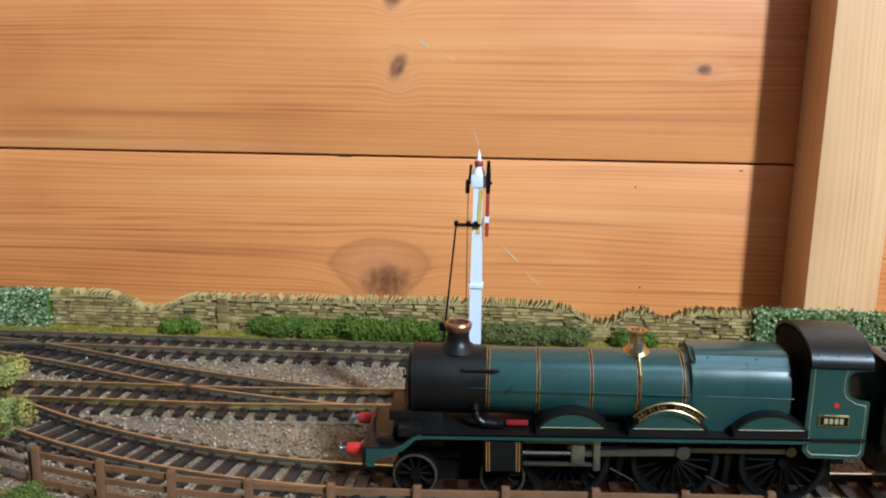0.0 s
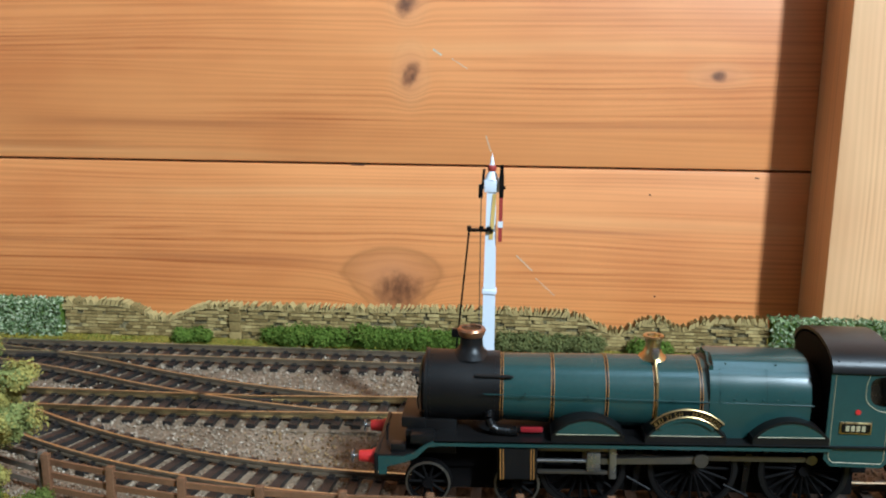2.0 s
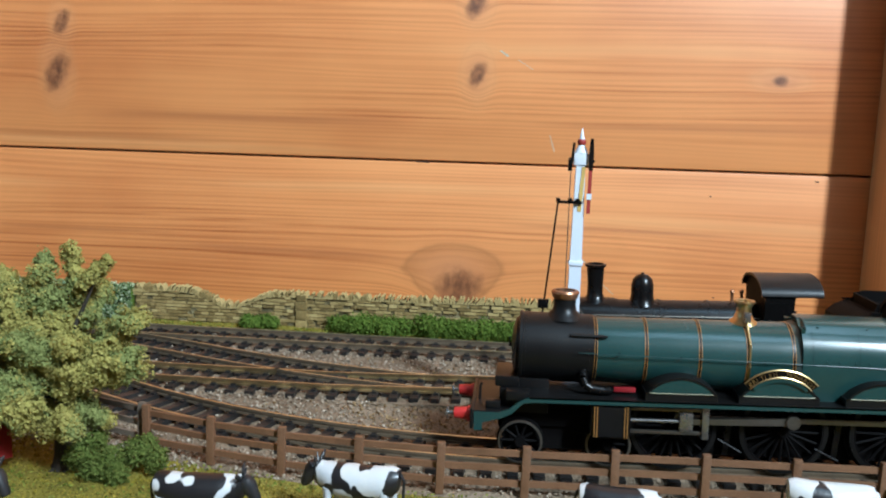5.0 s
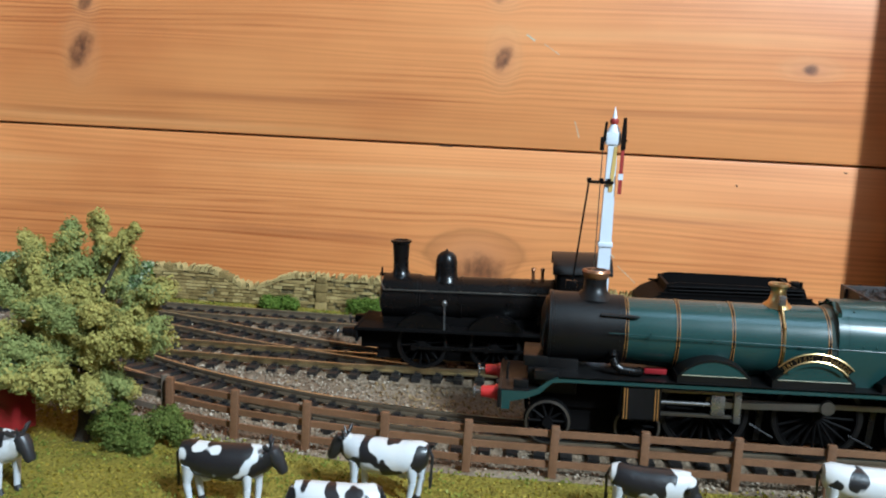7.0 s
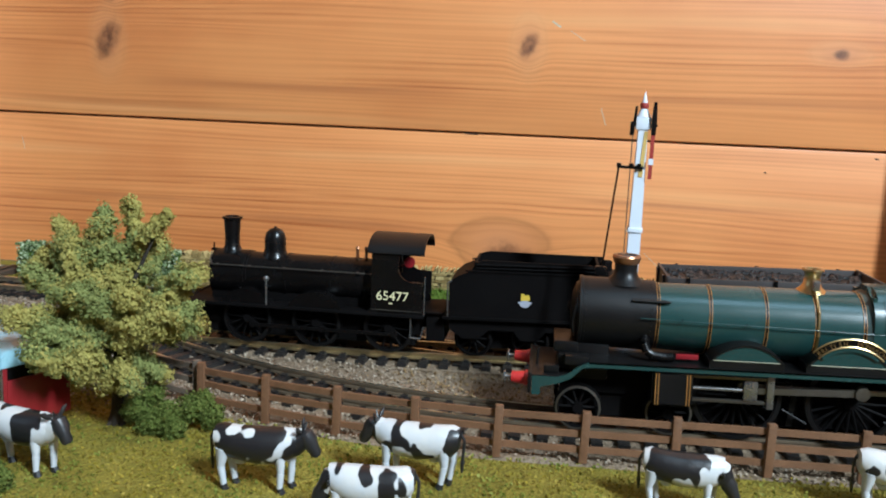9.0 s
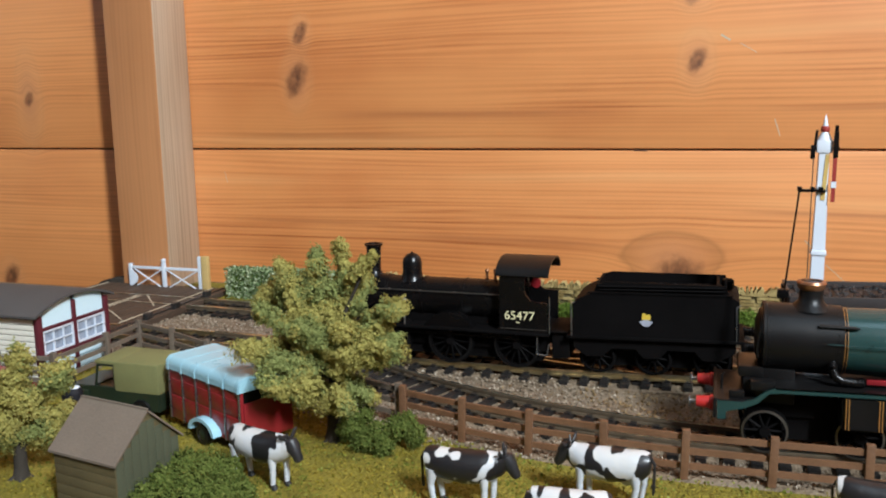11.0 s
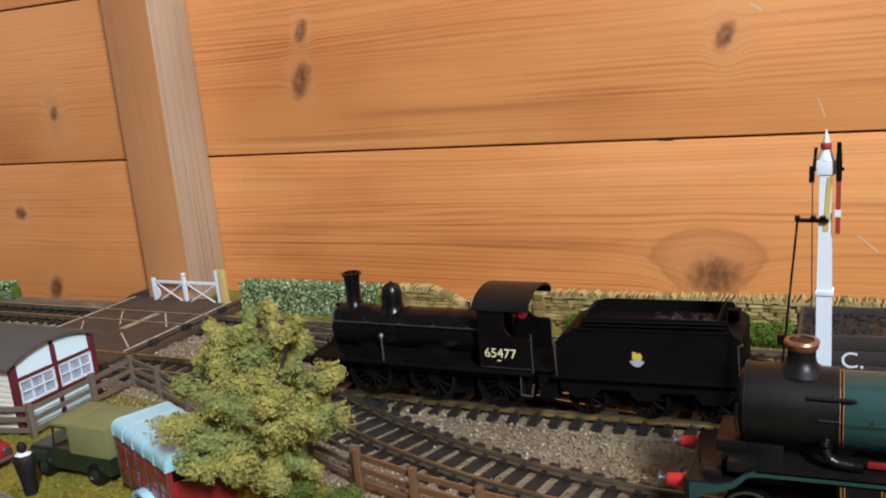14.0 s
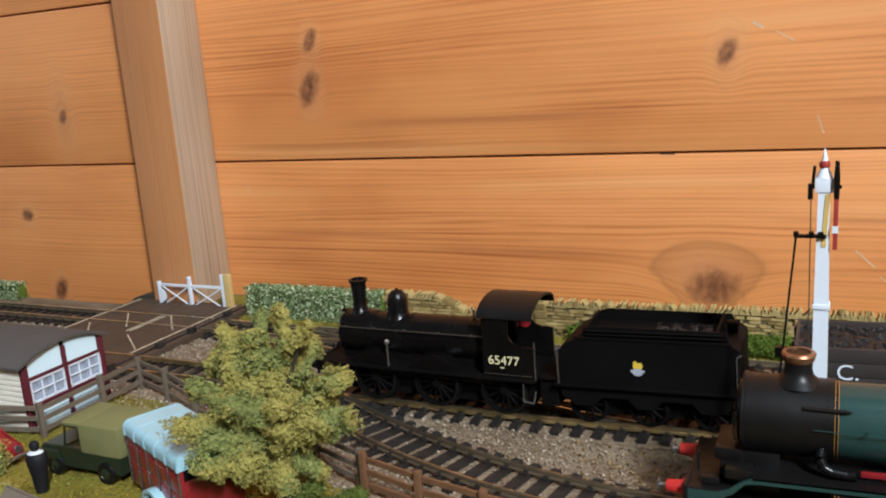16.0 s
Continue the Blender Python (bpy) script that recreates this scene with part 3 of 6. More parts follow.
# old scratches, specks and nail marks in the varnish
for xa, za, xb, zb, w, mat, lab in ((6.45, 3.5, 7.3, 2.7, 0.05, CREAM_LINE, "pale scratch"), (7.5, 2.3, 8.5, 1.4, 0.03, CREAM_LINE, "pale scratch"), (1.95, 14.05, 2.4, 13.75, 0.09, CREAM_LINE, "pale chip"), (2.9, 13.6, 3.7, 13.1, 0.03, CREAM_LINE, "pale scratch"),
                                    (4.72, 9.75, 5.0, 8.9, 0.04, CREAM_LINE, "pale scratch"), (13.15, 6.88, 13.25, 6.84, 0.07, BARK, "dark speck"), (13.7, 1.5, 13.8, 1.47, 0.06, BARK, "dark speck"), (18.4, 7.83, 18.6, 7.8, 0.06, BARK, "dark speck"),
                                    (-27.6, 6.8, -27.45, 6.1, 0.025, CREAM_LINE, "pale scratch"), (-2.3, 8.14, -1.6, 8.12, 0.05, BARK, "dark split at the joint")):
    bm = bmesh.new()
    strip(bm, [(0, 0, 0), (math.hypot(xb - xa, zb - za), 0, 0)], w, 0.012)
    ob = part("blemish", bm, mat, wall_north, lab)
    ob.matrix_basis = pose(xa * CM, -0.006 * CM, za * CM, 0, 0, 0) @ pose(0, 0, 0, 0, -math.degrees(math.atan2(zb - za, xb - xa)), 0) @ pose(0, 0, 0, 90, 0, 0)


def post(name, x0, label, front, flank):
    bm = bmesh.new()
    box(bm, x0, x0 + 3.45, -3.35, -0.02, ROOM_Z0, ROOM_Z1, 0.12)
    ob = setting(name, bm, (front, flank), label, "post")
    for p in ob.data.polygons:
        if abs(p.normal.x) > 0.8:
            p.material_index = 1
    return ob


post("trim_post_1", -33.2, "upright planed pine wall post with dimmer light in its colour and a grey side", PINE_POST_DIM, PINE_SIDE)
# the stronger light on this post is in its paler colours
post("trim_post_2", 21.1, "upright planed pine wall post with straight grain and brighter light in its colour", PINE_POST_BRIGHT, PINE_POST_BRIGHT_SIDE)

# ---- baseboard, ballast and grass ----
SHELF_X0, SHELF_X1, SHELF_Y = -120.0, 90.0, -33.5
board_bm = bmesh.new()
box(board_bm, SHELF_X0, SHELF_X1, SHELF_Y, -3.45, -5.0, GROUND - 0.02, 0.05)
box(board_bm, -35.6, SHELF_X1, -3.45, -0.05, -5.0, GROUND - 0.02)
baseboard = setting("ground", board_bm, (TABLE, GRAVEL_BED), "model railway baseboard covered in grey ballast", "baseboard")
for p in baseboard.data.polygons:
    if p.normal.z > 0.8:
        p.material_index = 1
leg_bm = bmesh.new()
for x in (-110, -15, 80):
    for y in (-6, -30):
        box(leg_bm, x - 3, x + 3, y - 2.5, y + 2.5, ROOM_Z0, -5.0)
setting("trim_legs", leg_bm, TABLE, "plain timber legs under the railway baseboard", "leg")


# lines in plan of the three tracks and the crossover
def c_line(x):
    """The middle of the front track: straight by the fence, then swinging back to the middle track."""
    x1, y1, r, a = 3.0, -19.3, 30.0, radians(29.5)
    if x >= x1:
        return y1
    if x > x1 - r * math.sin(a):
        return y1 + r - math.sqrt(r * r - (x1 - x) ** 2)
    ya = y1 + r * (1 - math.cos(a))
    xa = x1 - r * math.sin(a)
    rb = (-13.02 - ya) / (1 - math.cos(a))
    xb = xa - rb * math.sin(a)
    return -13.02 if x <= xb else -13.02 - rb + math.sqrt(max(0, rb * rb - (x - xb) ** 2))


def x_line(x):
    """The crossover between the middle and the rear track."""
    mid, r, a = -10.6, 44.7, radians(21.5)
    reach = r * math.sin(a)
    if x > mid:
        return -13.02 + (r - math.sqrt(r * r - (mid + reach - x) ** 2) if x < mid + reach else 0)
    return -6.8 - (r - math.sqrt(r * r - (x - mid + reach) ** 2) if x > mid - reach else 0)


def b_rise(x):
    """The middle track climbs gently towards the right."""
    return 0.03 * max(0.0, x + 4.0)


def c_rise(x):
    """So does the front track, past the curve."""
    return 0.026 * max(0.0, x - 3.8)


def level(x):
    return 0.0


def plan(fn, x0, x1, step=0.5):
    n = int((x1 - x0) / step)
    return [Vector((x0 + (x1 - x0) * i / n, fn(x0 + (x1 - x0) * i / n), 0)) for i in range(n + 1)]


sleeper_bm = bmesh.new()
box(sleeper_bm, -0.17, 0.17, -1.5, 1.5, -0.4, -0.24)
for s in (-0.825, 0.825):
    box(sleeper_bm, -0.1, 0.1, s - 0.24, s + 0.24, -0.25, -0.17)
SLEEPER_ME = as_mesh("sleeper", sleeper_bm, SLEEPER)


def track(label, fn, x0, x1, from_sleeper=None, to_sleeper=None, rise=level, flank=None):
    tr = thing("track", label, "track", group="model tracks")
    line = plan(fn, x0, x1)
    for side in (-0.825, 0.825):
        pts = []
        for i, p in enumerate(line):
            d = (line[min(i + 1, len(line) - 1)] - line[max(i - 1, 0)]).normalized()
            pts.append(p + Vector((-d.y, d.x, 0)) * side + Vector((0, 0, rise(p.x))))
        bm = bmesh.new()
        strip(bm, pts, 0.1, 0.09)
        strip(bm, [p - Vector((0, 0, 0.08)) for p in pts], 0.04, 0.1)
        strip(bm, [p - Vector((0, 0, 0.17)) for p in pts], 0.17, 0.07)
        ob = part("rail", bm, (flank or RAIL_SIDE, RAIL), tr)
        for p in ob.data.polygons:
            if p.normal.z > 0.8 and p.center.z > (rise(p.center.x / CM) - 0.03) * CM:
                p.material_index = 1
    x = x0 if from_sleeper is None else from_sleeper
    while x < (x1 if to_sleeper is None else to_sleeper):
        slope = math.atan2(fn(x + 0.2) - fn(x - 0.2), 0.4)
        ob = part("sleeper", SLEEPER_ME, None, tr)
        ob.matrix_basis = pose(x * CM, fn(x) * CM, rise(x) * CM, 0, 0, math.degrees(slope))
        x += 0.80 * math.cos(slope)
    return tr


track("straight rear model track with nickel rails on dark sleepers", lambda x: -6.8, -90, 70, -70, 45)
track("straight middle model track with worn rails, golden reflection in their colour, on dark sleepers", lambda x: -13.02, -90, 70, -70, 45, b_rise, RAIL_GLOW)
track("curved front model track along the brown fence", c_line, -21, 70, -19.5, 45, c_rise)
track("crossover track between the rear and middle tracks", x_line, -26, 5, -23, 1)
bank_bm = bmesh.new()
for yc, fn, xa in ((-13.02, b_rise, -4.0), (-19.3, c_rise, 3.8)):
    prism(bank_bm, [(xa, GROUND - 0.02), (69, GROUND - 0.02), (69, GROUND + fn(69) - 0.02)], yc - 1.7, yc + 1.7)
setting("ground_bank", bank_bm, GRAVEL_BED, "low ballast bank under the climbing tracks", "ballast bank")
points_frog = thing("points_frog", "black plastic crossing pieces between the rails of the points", "points frog")
for x0, y0, x1, y1 in ((-8.2, -11.55, -3.4, -12.35), (-16.6, -7.75, -12.4, -7.15)):
    part("casting", strip(bmesh.new(), [(x0, y0, -0.09), (x1, y1, -0.09)], 0.34, 0.14), SLEEPER, points_frog)

rng = np.random.default_rng(5)


def near_track(x, y):
    lines = [abs(y + 6.8), abs(y + 13.02), abs(y - c_line(x)), abs(y - x_line(x)) if -26 < x < 5 else 9]
    return min(lines)


# ballast stones lie loose between the tracks and along the shoulders
pts, size, rusty, rusty_size = [], [], [], []
while len(pts) < 24000:
    x, y = rng.uniform(-40, 28), rng.uniform(-21.9, -4.9)
    if -35 < x < -25.8 and y > -15:
        continue
    d = near_track(x, y)
    if d < 1.2 and rng.random() < 0.75:
        continue
    r = rng.uniform(0.03, 0.075)
    spot = (x, y, GROUND + (0.02 if d > 1.5 else -0.0) + rng.uniform(0, 0.05))
    stain = math.exp(-((x - 0.6) / 3.0) ** 2 - ((y + 16.3) / 2.8) ** 2) + 0.5 * math.exp(-((x - 0.5) / 5.0) ** 2 - ((y + 12.0) / 2.0) ** 2)
    if rng.random() < 0.95 * stain:
        rusty.append(spot)
        rusty_size.append(r)
    else:
        pts.append(spot)
        size.append(r)
tagged(new("ballast", grains("ballast", rusty, rusty_size, GRAVEL_RUSTY, 7)), "rust stained brown ballast stones in front of the locomotive", "ballast", kind="stuff")
ob = new("ballast", grains("ballast", pts, size, GRAVEL, 6))
tagged(ob, "loose grey and brown model ballast stones between the tracks", "ballast", kind="stuff")


def mound(name, outline, top, material, label, wave=0.08, seed=1, step=0.6):
    """A sheet of scatter laid on the baseboard inside x and y bounds given by two functions of x."""
    x0, x1, lo, hi = outline
    nx, ny = int((x1 - x0) / step), 26
    verts, faces = [], []
    for i in range(nx + 1):
        x = x0 + (x1 - x0) * i / nx
        for j in range(ny + 1):
            f = j / ny
            y = lo(x) + (hi(x) - lo(x)) * f
            edge = min(1, 6 * min(f, 1 - f))
            verts.append((x, y, GROUND - 0.02 + edge * (top + wave * noise.noise(Vector((x * 0.6, y * 0.6, seed))))))
    for i in range(nx):
        for j in range(ny):
            a = i * (ny + 1) + j
            faces.append((a, a + ny + 1, a + ny + 2, a + 1))
    ob = new(name, from_arrays(name, verts, faces, material))
    for p in ob.data.polygons:
        p.use_smooth = True
    return tagged(ob, label, "grass", kind="structure")




def fence_y(x):
    """The line of the brown field fence."""
    if x > 1.5:
        return -22.0 + 0.045 * (x - 1.5)
    return -22.0 + 0.0165 * (1.5 - x) ** 2 if x > -9.5 else -22.0 + 0.0165 * 121 + (-9.5 - x) * 0.37


def field_edge(x):
    if x > -23:
        return min(fence_y(x), -15.6) - 0.25
    return -15.9


mound("ground_field", (-60, 40, lambda x: SHELF_Y + 0.1, field_edge), 0.12, GRASS_BED, "yellow green scatter grass field behind the fence")
mound("ground_verge", (-35.4, 60, lambda x: -4.95, lambda x: -0.2), 0.1, GRASS_BED, "narrow strip of yellow green scatter grass along the wall")
pts, size = [], []
while len(pts) < 34000:
    x, y = rng.uniform(-32, 20), rng.uniform(-33, -15.5)
    if y > field_edge(x) - 0.1:
        continue
    pts.append((x, y, GROUND + 0.13 + 0.08 * noise.noise(Vector((x * 0.6, y * 0.6, 1))) + rng.uniform(-0.02, 0.05)))
    size.append(rng.uniform(0.022, 0.055))
for _ in range(3500):
    x = rng.uniform(-35, 28)
    pts.append((x, rng.uniform(-4.9, -3.2), GROUND + 0.1 + rng.uniform(0, 0.06)))
    size.append(rng.uniform(0.03, 0.07))
pts, size = np.array(pts), np.array(size)
green = np.array([noise.noise(Vector((x * 0.45, y * 0.7, 3.0))) + 0.5 * noise.noise(Vector((x * 1.6, y * 1.6, 4.0))) for x, y, z in pts.tolist()]) + rng.normal(0, 0.12, len(pts)) > 0.05
tagged(new("grass_scatter", leafy("grass_scatter", pts[~green], size[~green], GRASS, 8)), "short ochre yellow model grass scatter", "grass", kind="stuff")
tagged(new("grass_scatter", leafy("grass_scatter", pts[green], size[green], GRASS_GREEN, 9)), "greener patches of short model grass scatter", "grass", kind="stuff")


# ---- wall, hedges and bushes along the back ----
def wall_top(x):
    """Height of the broken stone wall."""
    dips = [(-11.2, 1.3, 0.75), (11.2, 1.2, 0.75), (14.4, 0.7, 0.5)]
    z = 1.38 + 0.16 * math.exp(-((x - 5) / 5) ** 2)
    for c, w, d in dips:
        z -= d * math.exp(-((x - c) / w) ** 2)
    return z


stone_wall = thing("stone_wall", "long broken grey brown moulded dry stone wall below the boards", "stone wall")
bm = bmesh.new()
xs = [-16.3 + 0.25 * i for i in range(140)]
front = [bm.verts.new((x, -3.9, GROUND)) for x in xs], [bm.verts.new((x, -3.85, wall_top(x) - 0.12)) for x in xs]
rear = [bm.verts.new((x, -3.42, GROUND)) for x in xs], [bm.verts.new((x, -3.45, wall_top(x) - 0.12)) for x in xs]
for i in range(len(xs) - 1):
    for a, b in ((front[0], front[1]), (front[1], rear[1]), (rear[1], rear[0])):
        bm.faces.new((a[i], a[i + 1], b[i + 1], b[i]))
part("backing", bm, STONE, stone_wall)
bm = bmesh.new()
for i in range(1500):
    x = rng.uniform(-16.2, 18.4)
    z = rng.uniform(GROUND + 0.1, wall_top(x) - 0.2)
    z = round(z / 0.17) * 0.17
    if z > wall_top(x) - 0.15:
        continue
    w, h = rng.uniform(0.1, 0.28), rng.uniform(0.05, 0.075)
    box(bm, x - w, x + w, -3.96 + rng.uniform(-0.03, 0.03), -3.8, z - h, z + h)
part("courses", bm, STONE_PIECE, stone_wall, "flat courses of grey brown stones")
bm = bmesh.new()
for i, (w, z0, z1) in enumerate(((0.3, GROUND, 0.1), (0.27, 0.1, 0.62), (0.3, 0.62, 1.05), (0.25, 1.05, 1.42))):
    box(bm, -7.5 - w, -7.5 + w, -4.08, -3.5, z0, z1 - 0.03, 0.04)
part("pier", bm, STONE_PIECE, stone_wall, "squared pale stone pier")
x = -16.2
while x < 18.4:
    bm = bmesh.new()
    lean, h, w = 0.12 * math.sin(x * 1.7) + rng.uniform(-0.08, 0.14), rng.uniform(0.2, 0.3), rng.uniform(0.035, 0.075)
    z = wall_top(x) - 0.16
    prism(bm, [(-w, 0), (w, 0), (w + lean, h), (lean, h + 0.05), (lean - w, h - 0.03)], -3.98, -3.38)
    part("coping_stone", bm, STONE_PIECE, stone_wall, at=(x, 0, z))
    x += w * 2 + 0.03


def hedge(x0, x1, y0, y1, top, material, label, n, seed):
    hd = thing("hedge", label, "hedge")
    r = np.random.default_rng(seed)
    bm = bmesh.new()
    box(bm, x0 + 0.1, x1 - 0.1, y0 + 0.12, y1 - 0.1, GROUND, top - 0.12, 0.1)
    part("core", bm, LEAF_DARK, hd)
    c = np.stack([r.uniform(x0, x1, n), r.uniform(y0, y1, n), r.uniform(GROUND, top, n)], 1)
    face = r.random(n)
    c[face < 0.6, 1] = y0 + r.normal(0, 0.04, (face < 0.6).sum())
    c[face > 0.75, 2] = top + r.normal(0, 0.05, (face > 0.75).sum())
    part("leaves", leafy("leaves", c, r.uniform(0.04, 0.10, n), material, seed), None, hd)
    return hd


hedge(-25.3, -16.3, -4.3, -3.4, 1.4, HEDGE_CARD, "clipped blue green model hedge at the end of the stone wall", 6500, 11)
hedge(18.5, 40.0, -4.3, -3.4, 1.5, HEDGE_CARD, "clipped mottled green model hedge behind the locomotive cab", 9000, 12)
hedge(-62.0, -44.4, -4.3, -3.4, 0.65, HEDGE_CARD, "low clipped green model hedge beyond the level crossing", 6000, 13)
hedge(13.9, 19.5, -21.9, -20.9, 0.35, LEAF, "low light green clump of lichen past the fence end", 2200, 14)


def clump(name, blobs, n, material, label, category, seed, at=(0, 0, 0), flake=(0.04, 0.09)):
    """Foliage of foam crumbs over uneven lumps."""
    th = thing(name, label, category, at)
    r = np.random.default_rng(seed)
    vol = np.array([b[3] ** 2 for b in blobs])
    pick = r.choice(len(blobs), n, p=vol / vol.sum())
    b = np.array([q[:4] for q in blobs], float)[pick]
    d = r.normal(size=(n, 3))
    d /= np.linalg.norm(d, axis=1, keepdims=True)
    lump = np.array([1 + 0.4 * noise.noise(Vector(v) * 1.9 + Vector((i, seed, 0))) + 0.4 * noise.noise(Vector(v) * 5.0 + Vector((seed, i, 2))) for v, i in zip(d.tolist(), pick.tolist())])
    c = b[:, :3] + d * (b[:, 3:4] * lump[:, None] * r.uniform(0.72, 1.05, (n, 1)))
    c[:, 2] = np.maximum(c[:, 2], 0.02)
    part("foliage", leafy("foliage", c, r.uniform(*flake, n), material, seed, d), None, th)
    return th


for x0, x1, tall, mat, sd in ((-10.4, -8.6, 0.75, LEAF_DARK, 21), (-6.0, -1.8, 0.95, LEAF_DARK, 22), (-1.4, 4.4, 1.1, LEAF_DARK, 23), (5.6, 10.6, 1.0, LEAF_OLIVE, 24), (12.0, 13.8, 0.8, LEAF_DARK, 25)):
    blobs, x = [], x0 + 0.3
    r2 = random.Random(sd)
    while x < x1 - 0.2:
        blobs.append((x, r2.uniform(-0.15, 0.15), tall * 0.42, tall * r2.uniform(0.42, 0.6)))
        x += r2.uniform(0.3, 0.5)
    clump("bush", blobs, int(2600 * (x1 - x0)), mat, "low green foam bush at the foot of the stone wall", "bush", sd, (0, -4.45, GROUND + 0.05), (0.025, 0.06))


# ---- tree ----
def tree(at, limbs, seed, n, label, scale=1.0):
    tr = thing("tree", label, "tree", at)
    bm = bmesh.new()
    rod(bm, (0, 0, -0.2), (0.03, 0, 0.35), 0.36 * scale, 0.25 * scale, 10)
    rod(bm, (0.03, 0, 0.35), (0.08, 0, 2.2 * scale), 0.25 * scale, 0.19 * scale, 10)
    rod(bm, (0.08, 0, 2.2 * scale), (0.0, 0, 4.6 * scale), 0.19 * scale, 0.07 * scale, 8)
    for a in range(5):
        g = a * math.tau / 5 + 0.4
        rod(bm, (0, 0, 0.12), (0.5 * math.cos(g), 0.5 * math.sin(g), -0.12), 0.14, 0.04, 6)
    part("trunk", bm, BARK, tr, "dark brown trunk with spread roots")
    rr = np.random.default_rng(seed)
    cs, sz, tones, outs = [], [], [], []
    for i, (x0, z0, x1, z1, r0, r1, depth) in enumerate(limbs):
        depth *= 1.7
        a, b = np.array([x0, depth * 0.4, z0]), np.array([x1, depth, z1])
        bm = bmesh.new()
        rod(bm, (0.05, 0, max(0.9, min(z0, 3.8) - 0.5)), tuple(a + (b - a) * 0.75), 0.085 * scale, 0.03, 6)
        part("limb", bm, BARK, tr)
        span = np.linalg.norm(b - a)
        m = int(n * (r0 + r1) * (span + r0 + r1))
        f = rr.uniform(-0.12, 1.0, m)
        rad = r0 + (r1 - r0) * np.clip(f, 0, 1)
        d = rr.normal(size=(m, 3))
        d /= np.linalg.norm(d, axis=1, keepdims=True)
        mid = a + (b - a) * f[:, None]
        p = mid + d * rad[:, None]
        lump = np.array([0.9 + 0.95 * noise.noise(Vector(v) * 1.9) + 0.75 * noise.noise(Vector(v) * 4.6 + Vector((9, i, 0))) for v in p.tolist()])
        shell = 1.0 - 0.55 * rr.random(m) ** 1.8
        cs.append(mid + d * (rad * lump * shell)[:, None])
        outs.append(d)
        sz.append(rr.uniform(0.022, 0.05, m))
        patch = np.array([noise.noise(Vector(v) * 0.85 + Vector((i * 2.7, 5, 0))) for v in p.tolist()])
        tones.append(patch + (rr.random() - 0.55) * 0.25 + rr.normal(0, 0.09, m) > 0.14)
    cs, sz, tones, outs = np.concatenate(cs), np.concatenate(sz), np.concatenate(tones), np.concatenate(outs)
    part("crown", leafy("crown", cs[~tones], sz[~tones], LEAF, seed, outs[~tones]), None, tr, "ragged foam crown in yellow green clumps")
    part("crown", leafy("crown", cs[tones], sz[tones], LEAF_BLUE, seed + 1, outs[tones]), None, tr, "darker green clumps of the crown")
    return tr


BRANCHES = [  # from x, z to x, z, half thickness at the root and at the tip, depth
    (0.55, 5.3, 0.3, 6.55, 0.30, 0.24, 0.2), (0.85, 5.5, 1.7, 6.42, 0.28, 0.20, -0.1), (-0.65, 5.2, -0.8, 6.2, 0.34, 0.24, 0.5), (-1.3, 5.2, -1.9, 5.85, 0.36, 0.24, 0.1),
    (-0.2, 5.0, -0.15, 5.95, 0.50, 0.34, -0.3), (0.0, 3.8, 0.05, 5.0, 0.62, 0.60, 0.2), (-0.4, 3.9, -1.0, 5.2, 0.60, 0.50, -0.4), (-0.9, 4.1, -1.55, 4.9, 0.55, 0.48, 0.4),
    (-1.4, 4.6, -2.7, 4.75, 0.42, 0.46, 0.7), (0.4, 4.4, 0.85, 5.3, 0.5, 0.34, 0.6),
    (0.9, 3.3, 2.35, 4.65, 0.60, 0.34, 0.2), (1.1, 3.1, 2.35, 3.6, 0.58, 0.46, -0.3), (0.9, 2.9, 2.05, 3.0, 0.52, 0.44, 0.4), (0.5, 3.4, 0.95, 4.15, 0.42, 0.36, -0.7),
    (0.3, 2.6, 0.9, 3.3, 0.46, 0.40, -0.6), (-0.7, 2.6, -1.9, 3.15, 0.46, 0.44, 0.3), (-0.9, 2.3, -2.4, 2.25, 0.52, 0.44, -0.2), (-0.6, 2.5, -0.5, 3.4, 0.46, 0.44, -0.6),
    (-0.5, 1.95, -1.3, 1.8, 0.44, 0.38, -0.4), (0.2, 1.75, 0.95, 1.65, 0.48, 0.36, -0.7), (0.6, 1.8, 1.5, 1.6, 0.40, 0.26, 0.0),
    (0.1, 3.0, 0.1, 3.9, 0.5, 0.5, 0.5), (0.0, 1.9, -0.1, 2.6, 0.4, 0.4, 0.7), (-1.0, 3.0, -1.9, 3.6, 0.5, 0.42, -1.3), (-0.8, 3.9, -1.5, 4.7, 0.42, 0.30, -1.1), (-0.3, 2.0, -1.0, 2.6, 0.5, 0.4, -1.5),
    (-0.4, 2.6, -0.9, 3.2, 0.5, 0.42, -1.25), (0.1, 3.6, -0.2, 4.3, 0.46, 0.36, -1.1),
    (-2.6, 4.6, -3.3, 4.0, 0.38, 0.34, 0.8), (-2.3, 2.3, -3.3, 2.2, 0.42, 0.34, 0.5),
]
tree((-10.0, -22.2, GROUND + 0.1), BRANCHES, 31, 5200, "model tree with a ragged yellow green foam crown in the field")
tree((-17.9, -27.6, GROUND + 0.1), [(0.0, 2.0, 0.4, 4.0, 0.6, 0.4, 0), (0.2, 2.0, 1.5, 3.4, 0.5, 0.4, 0.3), (-0.3, 1.8, -1.4, 3.4, 0.6, 0.4, -0.3), (0.3, 1.4, 1.4, 2.0, 0.5, 0.4, 0.4), (-0.2, 1.5, -1.2, 1.9, 0.5, 0.4, 0.0)], 32, 4200, "smaller foam model tree beside the hut", 0.8)
